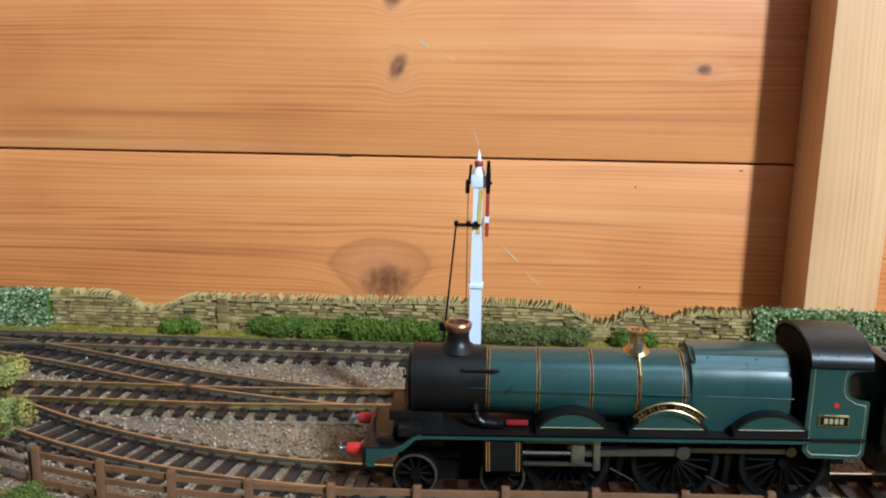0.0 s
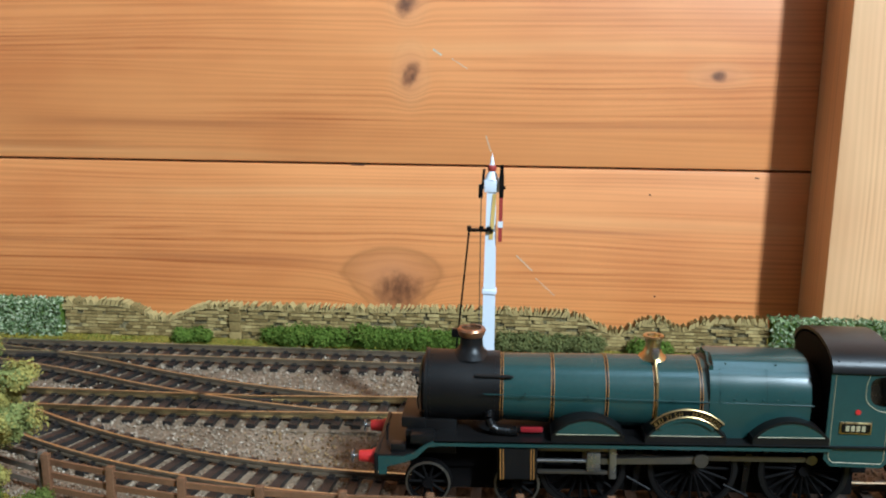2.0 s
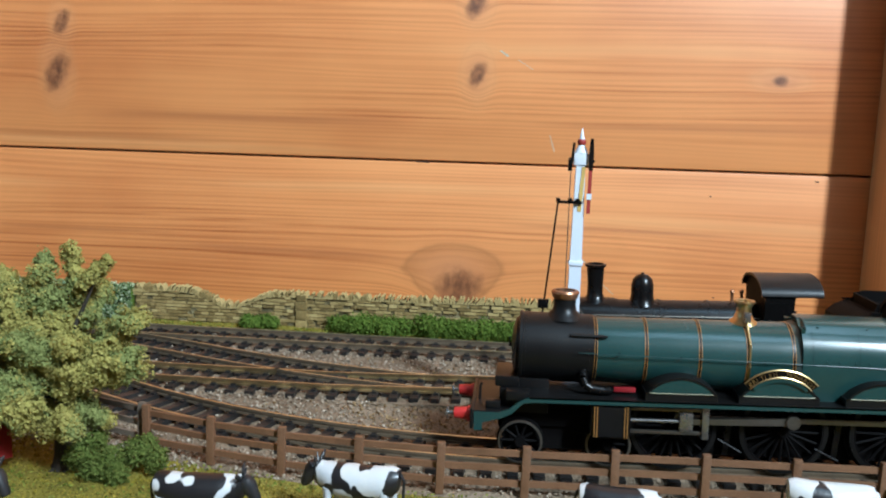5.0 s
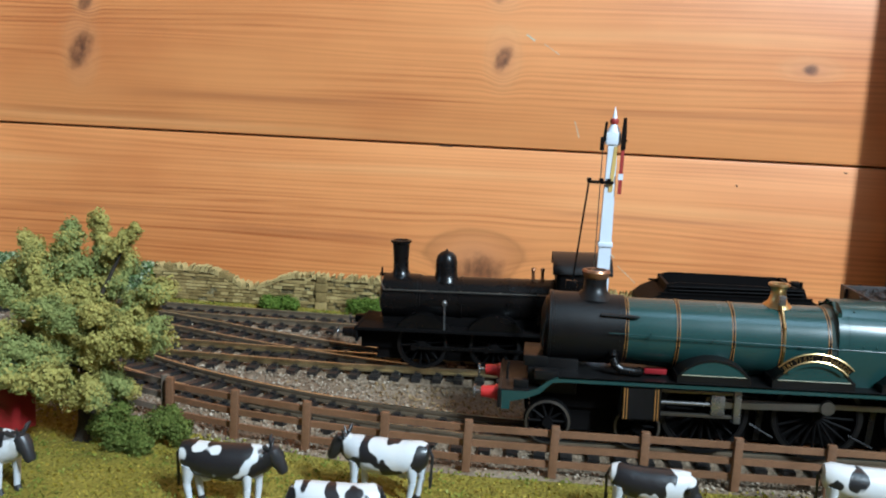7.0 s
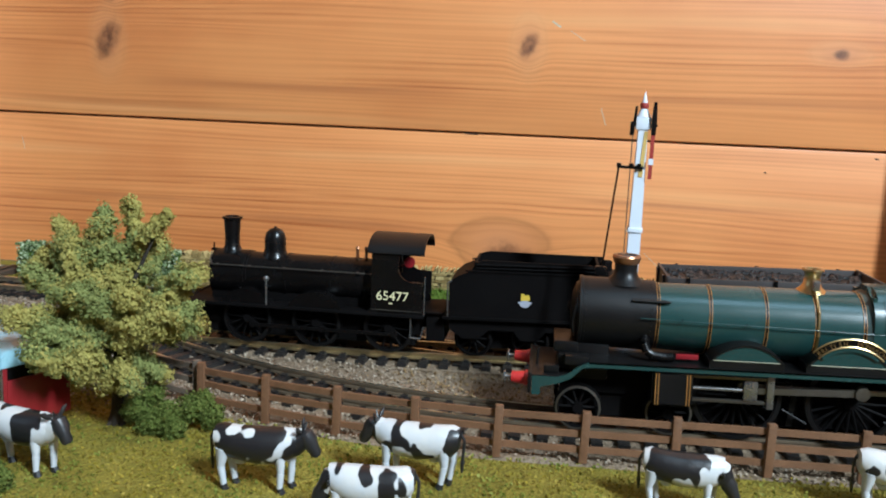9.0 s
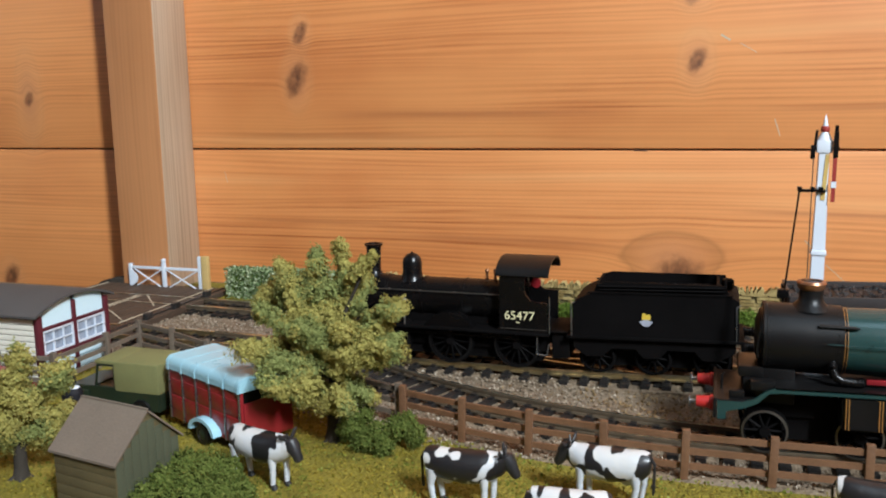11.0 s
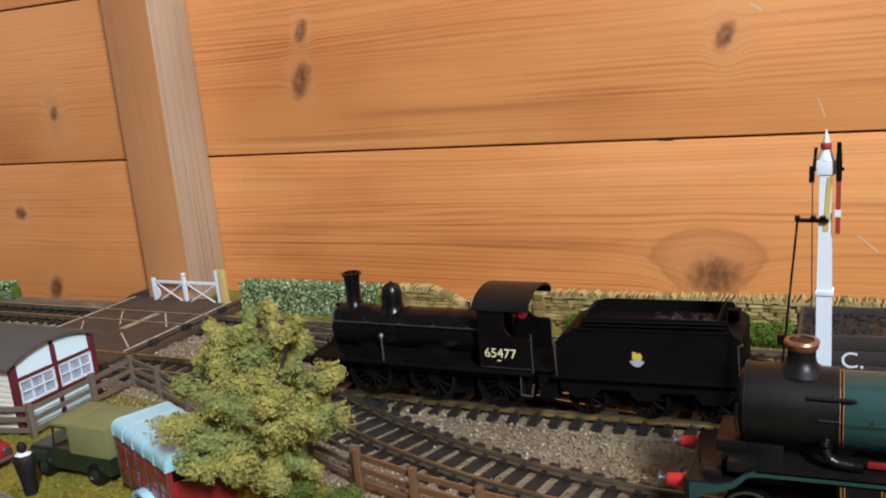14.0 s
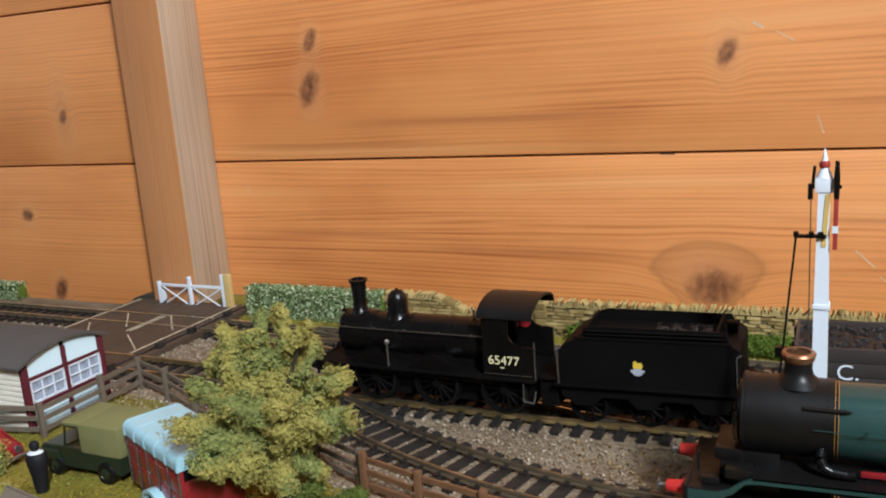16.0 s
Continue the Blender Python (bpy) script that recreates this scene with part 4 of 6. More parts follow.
clump("bush", [(0.0, -0.2, 0.55, 0.45), (0.35, 0.0, 0.95, 0.32), (0.6, -0.5, 0.3, 0.42), (0.95, -0.4, 0.55, 0.40), (1.25, -0.7, 0.25, 0.36), (1.5, 0.1, 0.6, 0.42), (1.8, 0.2, 0.85, 0.3), (2.1, 0.1, 0.4, 0.36)], 15000, LEAF_SHRUB, "shaggy dark green foam bush beside the tree foot", "bush", 33, (-9.2, -22.3, GROUND + 0.1), (0.018, 0.045))
clump("bush", [(-1.3, 0.3, 0.75, 0.5), (-0.7, 0.3, 0.85, 0.5), (-0.1, 0.5, 0.8, 0.5), (0.4, 0.7, 0.7, 0.42), (-0.9, -0.5, 0.6, 0.55), (-0.2, -0.3, 0.55, 0.55), (0.5, 0.0, 0.35, 0.5), (-1.0, -1.2, 0.35, 0.6), (-0.2, -1.1, 0.25, 0.55), (0.9, 0.5, 0.25, 0.4)], 30000, LEAF_SHRUB, "spreading dark green undergrowth beside the hut", "bush", 34, (-11.5, -27.6, GROUND + 0.1), (0.02, 0.05))


# ---- fences ----
def fence(points, label, material, top=1.54, base=0.0, rails=(1.27, 0.82, 0.36), double_end=True):
    fn = thing("fence", label, "fence")
    for i, (x, y) in enumerate(points):
        bm = bmesh.new()
        box(bm, -0.12, 0.12, -0.1, 0.1, base, top + random.uniform(-0.02, 0.02), 0.03)
        ob = part("post", bm, material, fn)
        ob.matrix_basis = pose(x * CM, y * CM, GROUND * CM, random.uniform(-1, 1), random.uniform(-1.5, 1.5), random.uniform(-8, 8))
    for (xa, ya), (xb, yb) in zip(points, points[1:]):
        for z in rails:
            bm = bmesh.new()
            s = Vector((xb - xa, yb - ya, 0)).normalized() * 0.02
            strip(bm, [(xa - s.x, ya + 0.06, z + 0.11 + random.uniform(-0.02, 0.02)), (xb + s.x, yb + 0.06, z + 0.11 + random.uniform(-0.02, 0.02))], 0.09, 0.185)
            part("rail", bm, material, fn, at=(0, 0, GROUND))
    return fn


FENCE_X = [-8.15, -5.85, -3.5, -1.1, 1.3, 3.75, 6.3, 8.85, 11.4, 13.8]
fence([(x, fence_y(x)) for x in FENCE_X], "brown plastic three rail field fence beside the front track", FENCE)
fence([(-23.2, -14.95), (-20.8, -15.8), (-18.2, -17.0), (-15.7, -17.8), (-13.2, -18.6), (-10.7, -19.4), (-8.4, -20.25)], "brown grey three rail fence behind the tree", FENCE_GREY)
fence([(-23.2, -14.95), (-23.15, -17.2), (-23.1, -20.4), (-25.4, -20.9), (-27.7, -21.2), (-30.0, -21.4)], "brown grey three rail fence round the signal box", FENCE_GREY)

# ---- signal ----
signal = thing("railway_signal", "tall white semaphore signal post with lowered red arm", "railway signal", (5.25, -16.3, 0))
bm = bmesh.new()
prism(bm, [(-0.23, GROUND), (0.23, GROUND), (0.2, 5.6), (0.15, 9.0), (-0.15, 9.0), (-0.2, 5.6)], -0.18, 0.18)
part("post", bm, WHITE, signal)
bm = bmesh.new()
box(bm, -0.24, 0.24, -0.22, 0.22, 5.55, 5.7, 0.02)
part("collar", bm, WHITE, signal)
bm = bmesh.new()
box(bm, -0.24, 0.24, -0.22, 0.22, 8.95, 9.35, 0.03)
lathe(bm, [(0.24, 9.35), (0.17, 9.5), (0.11, 9.62)], n=12)
part("cap", bm, WHITE, signal)
bm = bmesh.new()
lathe(bm, [(0.0, 9.6), (0.13, 9.64), (0.15, 9.72), (0.13, 9.8), (0.05, 9.83)], n=12)
part("finial_ball", bm, SIGNAL_RED, signal, "dark red ball")
bm = bmesh.new()
lathe(bm, [(0.09, 9.82), (0.06, 9.95), (0.0, 10.22)], n=10)
part("finial_spike", bm, WHITE, signal)
bm = bmesh.new()
prism(bm, [(-0.06, 0), (0.06, 0), (0.05, -1.85), (-0.07, -1.85)], -0.24, -0.3)
arm = part("arm", bm, SIGNAL_RED, signal, "lowered red semaphore arm with a white stripe", at=(0.32, 0, 9.2))
bm = bmesh.new()
box(bm, -0.09, 0.07, -0.31, -0.235, -1.38, -1.18)
part("stripe", bm, WHITE, arm)
bm = bmesh.new()
prism(bm, [(-0.06, 0), (0.06, 0.0), (-0.02, -1.5), (-0.15, -1.5)], 0.24, 0.3)
part("arm", bm, SIGNAL_YELLOW, signal, "yellow rear of the second arm", at=(0.1, -0.44, 8.9))
bm = bmesh.new()
prism(bm, [(-0.07, -0.55), (0.07, -0.55), (0.08, 0.0), (0.05, 0.5), (-0.05, 0.5), (-0.08, 0.0)], -0.32, -0.22)
part("spectacle", bm, BLACK, signal, "black lamp spectacle plate", at=(0.32, 0, 9.35))
bm = bmesh.new()
box(bm, -0.42, -0.28, -0.2, 0.0, 8.75, 9.2, 0.03)
rod(bm, (-0.3, -0.1, 9.1), (-0.25, -0.1, 9.7), 0.045)
rod(bm, (-0.4, -0.1, 9.1), (0.45, -0.1, 9.1), 0.05)
part("lamp", bm, BLACK, signal, "black signal lamp on a bracket")
bm = bmesh.new()
box(bm, -0.75, 0.1, -0.3, -0.1, 7.66, 7.76, 0.02)
for x in (-0.7, -0.3, -0.05):
    box(bm, x - 0.07, x + 0.07, -0.32, -0.08, 7.7, 7.84, 0.02)
part("platform", bm, BLACK, signal, "small black landing bracket")
bm = bmesh.new()
rod(bm, (-0.7, -0.2, 7.7), (-1.1, -0.2, 3.2), 0.035, n=6)
rod(bm, (-1.1, -0.2, 3.2), (-1.1, -0.2, GROUND), 0.035, n=6)
box(bm, -1.22, -0.85, -0.3, -0.1, 4.05, 4.35, 0.03)
part("operating_rod", bm, BLACK, signal)
bm = bmesh.new()
rod(bm, (-0.33, -0.2, 8.8), (-0.3, -0.2, GROUND), 0.018, n=6)
part("operating_wire", bm, STEEL_DARK, signal)


# ---- rolling stock parts ----
def wheel_mesh(name, r, spokes, tread=0.24, hub=0.16, mats=None, crank=0.0):
    """A spoked wheel in the x-z plane, about its own middle; the face is towards -y."""
    bm = bmesh.new()
    ring = [(r * 0.86, -tread / 2), (r * 0.93, -tread / 2), (r * 0.97, -tread / 2 + 0.02), (r, tread / 2 - 0.06), (r * 1.06, tread / 2 - 0.04), (r * 1.06, tread / 2), (r * 0.86, tread / 2), (r * 0.86, -tread / 2)]
    lathe(bm, ring, axis="Y", n=36)
    lathe(bm, [(0, -tread / 2 - 0.05), (hub, -tread / 2 - 0.05), (hub, tread / 2), (0, tread / 2)], axis="Y", n=14)
    if crank:
        lathe(bm, [(0, -tread / 2 - 0.12), (0.1, -tread / 2 - 0.12), (0.13, 0.0), (0, 0.0)], at=(0, 0, crank), axis="Y", n=10)
        box(bm, -0.12, 0.12, -tread / 2, 0.0, 0, crank, 0.03)
    me = as_mesh(name, bm, *(mats or (BLACK,)))
    SPOKES[me.name] = (as_mesh("spoke", rod(bmesh.new(), (hub * 0.9, 0, 0), (r * 0.9, 0, 0), 0.05, 0.04, 6, caps=False), BLACK_DULL), spokes)
    return me


SPOKES = {}


def spoked(wheel):
    """Sets the spokes of one wheel, each a piece of its own."""
    me, n = SPOKES[wheel.data.name]
    for i in range(n):
        part("spoke", me, None, wheel).rotation_euler = (0, i * math.tau / n, 0)
    return wheel


def rivets(bm, points, r=0.025, side=-1):
    for x, y, z in points:
        rod(bm, (x, y, z), (x, y + side * 0.03, z), r, r * 0.6, 6)
    return bm


def barrel(bm, x0, x1, r0, r1, z, n=40):
    lathe(bm, [(0, x0), (r0, x0), (r1, x1), (0, x1)], at=(0, 0, z), axis="X", n=n)
    return bm


def buffer_pair(parent, x, ys, z, face, mat):
    for y in ys:
        bm = bmesh.new()
        lathe(bm, [(0, 0), (0.24, 0), (0.24, face * 0.08), (0.2, face * 0.12), (0.17, face * 0.5), (0, face * 0.5)], axis="X", n=16)
        b = part("buffer", bm, mat, parent, at=(x, y, z))
        bm = bmesh.new()
        lathe(bm, [(0, face * 0.48), (0.06, face * 0.48), (0.06, face * 0.66), (0.2, face * 0.68), (0.2, face * 0.72), (0.1, face * 0.75), (0, face * 0.75)], axis="X", n=16)
        part("buffer_head", bm, STEEL, b, "bright steel buffer head")


# ---- green express locomotive standing on the front track ----
GREEN_Y, LIFT = -19.35, 0.1
express = thing("steam_locomotive", "dark green express steam locomotive with black smokebox and copper capped chimney", "locomotive", (0, GREEN_Y, LIFT))
BZ = 3.34
bm = bmesh.new()
barrel(bm, 3.42, 5.66, 1.06, 1.06, BZ)
lathe(bm, [(1.06, 3.42), (1.09, 3.44), (1.09, 3.52), (1.06, 3.54)], at=(0, 0, BZ), axis="X", n=40)
rivets(bm, [(3.62 + 0.0 * i, -1.06 * math.cos(radians(a)), BZ + 1.06 * math.sin(radians(a))) for i, a in enumerate(range(-50, 80, 9))], 0.02)
rivets(bm, [(5.52, -1.06 * math.cos(radians(a)), BZ + 1.06 * math.sin(radians(a))) for a in range(-50, 80, 9)], 0.02)
smokebox = part("smokebox", bm, BLACK_SATIN, express, "matt black riveted smokebox")
bm = bmesh.new()
lathe(bm, [(0.0, 3.2), (0.55, 3.24), (0.86, 3.34), (0.9, 3.42)], at=(0, 0, BZ), axis="X", n=32)
rod(bm, (3.12, 0, BZ), (3.3, 0, BZ), 0.06)
rod(bm, (3.14, 0, BZ), (3.14, -0.25, BZ + 0.3), 0.025, n=6)
pipe(bm, [(3.32, -0.98, BZ + 0.35), (3.26, -0.98, BZ - 0.2), (3.3, -0.95, BZ - 0.45)], 0.03, 6)
part("smokebox_door", bm, BLACK_SATIN, smokebox)
bm = bmesh.new()
barrel(bm, 5.66, 11.5, 1.0, 1.13, BZ)
boiler = part("boiler", bm, GREEN, express, "satin dark green taper boiler")
for x in (5.72, 7.2, 8.76, 10.12, 11.42):
    r = 1.0 + 0.13 * (x - 5.66) / 5.84
    for dx, w, mat, grow in ((0, 0.075, BLACK, 0.012), (-0.038, 0.015, ORANGE, 0.016), (0.038, 0.015, ORANGE, 0.016)):
        bm = bmesh.new()
        lathe(bm, [(r - 0.02, x + dx - w / 2), (r + grow, x + dx - w / 2), (r + grow, x + dx + w / 2), (r - 0.02, x + dx + w / 2)], at=(0, 0, BZ), axis="X", n=48)
        part("boiler_band" if not dx else "lining", bm, mat, boiler)
bm = bmesh.new()
for x0, x1, z in ((5.2, 14.5, BZ + 0.16),):
    rod(bm, (x0, -1.13, z - 0.02), (x1, -1.24, z + 0.02), 0.015, n=6)
    for x in (6.4, 8.2, 10.6, 12.4, 14.2):
        rod(bm, (x, -1.0, z), (x, -1.2, z), 0.024, n=6)
part("handrail", bm, GREEN, express)
bm = bmesh.new()
rod(bm, (4.95, -0.92, BZ + 0.62), (5.95, -0.92, BZ + 0.62), 0.055, n=8)
rod(bm, (5.9, -0.92, BZ + 0.62), (6.05, -0.92, BZ + 0.62), 0.035, n=8)
part("ejector_pipe", bm, BLACK_SATIN, express)
# flat topped firebox
bm = bmesh.new()
sec = [(-1.05, 2.2), (-1.16, 2.7), (-1.21, 3.1)] + arc(-0.42, 3.5, 0.80, 1.02, 180, 118, 12) + [(-0.70, 4.56), (-0.5, 4.66), (-0.25, 4.70)]
sec = sec + [(-a, b) for a, b in sec[::-1]]
prism(bm, sec, 11.62, 14.42, "yz")
bmesh.ops.bevel(bm, geom=[e for e in bm.edges if abs(e.verts[0].co.x - e.verts[1].co.x) < 1e-4 and e.verts[0].co.x < 11.7], offset=0.12, segments=3, affect="EDGES")
rivets(bm, [(x, -1.21, z) for z in (3.62,) for x in (12.3, 12.65, 13.1, 13.5, 13.95)] + [(12.1, -0.72, 4.52), (13.5, -0.72, 4.52)], 0.04)
firebox = part("firebox", bm, GREEN, express, "square shouldered green firebox")
bm = bmesh.new()
for x in (11.9, 13.2):
    prism(bm, arc(-0.42, 3.5, 0.815, 1.035, 180, 118, 12) + arc(-0.42, 3.5, 0.78, 1.0, 118, 180, 12), x, x + 0.045, "yz")
part("cladding_seam", bm, GREEN, firebox)
# band in a grey green that stands for the shadow at the throat
bm = bmesh.new()
lathe(bm, [(1.0, 11.46), (1.14, 11.46), (1.2, 11.62), (1.0, 11.64)], at=(0, 0, BZ), axis="X", n=40)
part("throat_shade_band", bm, GREEN_THROAT_SHADE, firebox)
# chimney
bm = bmesh.new()
lathe(bm, [(0.62, 4.28), (0.5, 4.4), (0.37, 4.52), (0.34, 4.7), (0.34, 4.92)], n=28)
chimney = part("chimney", bm, BLACK_SATIN, express, at=(4.78, 0, 0))
bm = bmesh.new()
lathe(bm, [(0.34, 4.88), (0.39, 4.93), (0.4, 5.0), (0.43, 5.08), (0.4, 5.14), (0.31, 5.15), (0.29, 4.9)], n=28)
part("chimney_cap", bm, COPPER, chimney, "bright copper chimney cap")
bm = bmesh.new()
lathe(bm, [(0.28, 4.9), (0.3, 5.12), (0, 5.1)], n=20)
part("chimney_bore", bm, BLACK, chimney)
# safety valve bonnet
bm = bmesh.new()
lathe(bm, [(0.44, 4.36), (0.4, 4.43), (0.29, 4.52), (0.24, 4.66), (0.21, 4.84), (0.25, 4.96), (0.31, 5.01), (0.3, 5.07), (0.2, 5.06), (0.17, 4.92), (0, 4.92)], n=26)
part("safety_valve", bm, BRASS, express, "polished brass safety valve bonnet", at=(10.16, 0, 0.02))
bm = bmesh.new()
for s in (-1,):
    pipe(bm, [(10.16, s * 0.3, 4.75), (10.16, s * 0.42, 4.55), (10.16, s * 0.62, 4.3), (10.16, s * 1.0, 3.95), (10.16, s * 1.12, 3.3), (10.16, s * 1.0, 2.7)], 0.045, 10)
part("feed_pipe", bm, (BRASS,), express, "brass feed pipe down the boiler side")
bm = bmesh.new()
box(bm, 10.06, 10.26, -0.52, -0.32, 4.5, 4.8, 0.04)
part("feed_clack", bm, STEEL, express)
# cab
bm = bmesh.new()
side = [(14.78, 2.06), (14.98, 1.86), (16.36, 1.86), (16.5, 2.0), (16.5, 3.62), (16.2, 3.66)] + arc(16.22, 4.0, 0.36, 0.33, 250, 180, 5) + arc(16.1, 4.28, 0.26, 0.24, 180, 95, 5) + [(16.5, 4.56), (16.5, 4.72), (14.78, 4.72)]
prism(bm, side, -1.52, -1.44)
cab = part("cab_side", bm, GREEN, express, "green cab side with rear cut-out")
bm = bmesh.new()
prism(bm, side, 1.44, 1.52)
part("cab_side", bm, GREEN, express)
# cab front and boiler back: shadow behind the firebox put in as dull black
bm = bmesh.new()
prism(bm, [(-1.44, 2.0), (1.44, 2.0), (1.44, 4.75)] + arc(0, 4.6, 1.44, 0.62, 8, 172, 12) + [(-1.44, 4.75)], 14.78, 14.86, "yz")
barrel(bm, 14.4, 14.79, 1.02, 1.02, BZ)
part("cab_front", bm, BLACK_DULL, express, "cab front round the boiler back, dull black for the shadow there")
bm = bmesh.new()
outer = arc(0, 4.66, 1.6, 0.74, -2, 182, 18)
inner = arc(0, 4.6, 1.52, 0.7, 182, -2, 18)
prism(bm, outer + inner, 14.76, 16.46, "yz")
rivets(bm, [(x, -1.5, 4.95) for x in (14.95, 15.5, 16.3)], 0.02)
part("cab_roof", bm, BLACK_SATIN, express, "matt black arched cab roof")
bm = bmesh.new()
edge = [(14.9, 2.1), (15.03, 1.98), (16.32, 1.98), (16.4, 2.08), (16.4, 3.5), (16.1, 3.56)] + arc(16.2, 4.0, 0.46, 0.42, 245, 180, 4) + [(15.74, 4.3), (15.82, 4.62), (14.9, 4.62)]
for a, b in zip(edge, edge[1:] + edge[:1]):
    rod(bm, (a[0], -1.52, a[1]), (b[0], -1.52, b[1]), 0.013, n=4)
part("lining", bm, LINE_PALE, cab, "pale orange lining")
bm = bmesh.new()
box(bm, 15.12, 15.98, -1.56, -1.515, 2.86, 3.2, 0.02)
plate = part("number_plate", bm, BRASS, cab, "small brass edged plate")
bm = bmesh.new()
box(bm, 15.16, 15.94, -1.572, -1.555, 2.9, 3.16)
part("plate_field", bm, BLACK, plate)
for i in range(4):
    bm = bmesh.new()
    box(bm, 15.27 + i * 0.145, 15.37 + i * 0.145, -1.59, -1.57, 2.95, 3.11)
    part("plate_bar", bm, LINE_PALE, plate)
bm = bmesh.new()
lathe(bm, [(0, -1.545), (0.075, -1.545), (0.075, -1.51), (0, -1.51)], axis="Y", n=14)
part("route_disc", bm, RED, cab, "small red disc", at=(15.58, 0, 3.5))
# footplate, valance, front platform
bm = bmesh.new()
box(bm, 3.8, 16.5, -1.6, 1.6, 2.12, 2.18)
part("running_plate", bm, BLACK_SATIN, express)
bm = bmesh.new()
low = [(2.16, 1.12), (2.4, 1.12), (2.42, 1.36), (2.95, 1.5), (3.3, 1.66)] + [(3.62, 1.98), (3.95, 2.02), (14.95, 2.02), (14.95, 2.17), (3.82, 2.17)] + [(3.5, 2.02), (3.2, 1.78), (2.9, 1.68), (2.16, 1.68)]
prism(bm, low, -1.6, -1.52)
part("valance", bm, GREEN, express, "dark green footplate valance with curved drop")
bm = bmesh.new()
prism(bm, low, 1.52, 1.6)
part("valance", bm, GREEN, express)
bm = bmesh.new()
box(bm, 2.12, 3.3, -1.56, 1.56, 1.6, 1.68, 0.02)
box(bm, 2.9, 3.75, -0.95, 0.95, 1.68, 2.2, 0.06)
box(bm, 2.75, 3.5, -0.8, 0.8, 2.2, 2.55, 0.08)
box(bm, 3.1, 3.8, -1.45, -1.0, 2.0, 2.28, 0.04)
box(bm, 2.5, 2.95, -1.35, -1.05, 1.68, 1.92, 0.04)
pipe(bm, [(2.3, -0.5, 1.65), (2.3, -0.5, 2.15), (2.36, -0.5, 2.2)], 0.04)
part("front_platform", bm, BLACK_SATIN, express, "black front platform over the cylinders")
bm = bmesh.new()
box(bm, 3.4, 4.4, -0.75, 0.75, 1.4, 2.5, 0.05)
part("smokebox_saddle", bm, BLACK_SATIN, express)
bm = bmesh.new()
box(bm, 2.06, 2.16, -1.58, 1.58, 1.1, 1.72, 0.02)
part("buffer_beam", bm, BLACK_SATIN, express, "dark buffer beam")
buffer_pair(express, 2.06, (-1.14, 1.14), 1.42, -1, RED)
bm = bmesh.new()
pipe(bm, [(2.0, 0, 1.3), (1.75, 0, 1.2), (1.7, 0, 0.95)], 0.05)
part("coupling_hook", bm, STEEL_DARK, express)
bm = bmesh.new()
box(bm, 3.0, 16.3, -0.72, -0.6, 1.0, 2.12)
box(bm, 3.0, 16.3, 0.6, 0.72, 1.0, 2.12)
# added black filler that stands for the shade between the wheels
box(bm, 3.0, 16.0, -0.6, 0.6, 0.25, 2.1)
part("frames", bm, BLACK_DULL, express)
# cylinder
bm = bmesh.new()
prism(bm, [(5.62, 0.95), (6.78, 0.95), (6.78, 2.02), (5.62, 2.02)], -1.56, -0.7)
bmesh.ops.bevel(bm, geom=bm.edges[:], offset=0.08, segments=2, affect="EDGES")
cylinder = part("cylinder", bm, BLACK_SATIN, express, "black outside cylinder with orange lining")
for x in (5.72, 5.8, 6.6, 6.68):
    bm = bmesh.new()
    box(bm, x - 0.011, x + 0.011, -1.575, -1.55, 1.02, 1.95)
    part("lining", bm, ORANGE, cylinder)
bm = bmesh.new()
pipe(bm, [(5.38, -0.9, 2.86), (5.36, -1.1, 2.72), (5.45, -1.16, 2.52), (5.62, -1.18, 2.42), (6.0, -1.18, 2.38), (6.2, -1.18, 2.4)], 0.13, 12)
part("steam_pipe", bm, BLACK, express, "glossy black bent steam pipe")
bm = bmesh.new()
box(bm, 6.3, 6.95, -1.1, -1.0, 2.26, 2.42, 0.04)
part("lubricator", bm, CRIMSON, express, "small red fitting under the boiler")
# wheels and motion of the standing engine
BOGIE = wheel_mesh("bogie_wheel", 0.68, 10, mats=(BLACK_DULL,))
TYRE_BM = lambda r: lathe(bmesh.new(), [(r * 0.9, -0.125), (r * 1.0, -0.11), (r * 1.0, -0.09), (r * 0.9, -0.1)], axis="Y", n=40)
tyre_small = as_mesh("tyre", TYRE_BM(0.68), STEEL_DARK)
DRIVER = wheel_mesh("driving_wheel", 1.28, 20, crank=0.42, mats=(BLACK_DULL,))
tyre_big = as_mesh("tyre", TYRE_BM(1.28), BLACK_SATIN)
for x in (3.55, 6.2):
    for y, s in ((-0.9, 1), (0.9, -1)):
        w = spoked(part("bogie_wheel", BOGIE, None, express, at=(x, y, 0.58)))
        if s < 0:
            w.rotation_euler = (0, 0, math.pi)
        part("tyre", tyre_small, None, w)
for x in (8.1, 11.3, 14.45):
    for y, s in ((-0.9, 1), (0.9, -1)):
        w = spoked(part("driving_wheel", DRIVER, None, express, at=(x, y, 1.18)))
        w.rotation_euler = (0, radians(20), 0) if s > 0 else (0, 0, math.pi)
        part("tyre", tyre_big, None, w)
PIN = (0.42 * math.sin(radians(20)), 0.42 * math.cos(radians(20)))
bm = bmesh.new()
box(bm, 8.1 + PIN[0], 14.45 + PIN[0], -1.16, -1.1, 1.18 + PIN[1] - 0.08, 1.18 + PIN[1] + 0.08, 0.02)
for x in (8.1, 11.3, 14.45):
    lathe(bm, [(0, -1.2), (0.15, -1.2), (0.15, -1.07), (0, -1.07)], at=(x + PIN[0], 0, 1.18 + PIN[1]), axis="Y", n=14)
part("coupling_rod", bm, STEEL_DARK, express)
bm = bmesh.new()
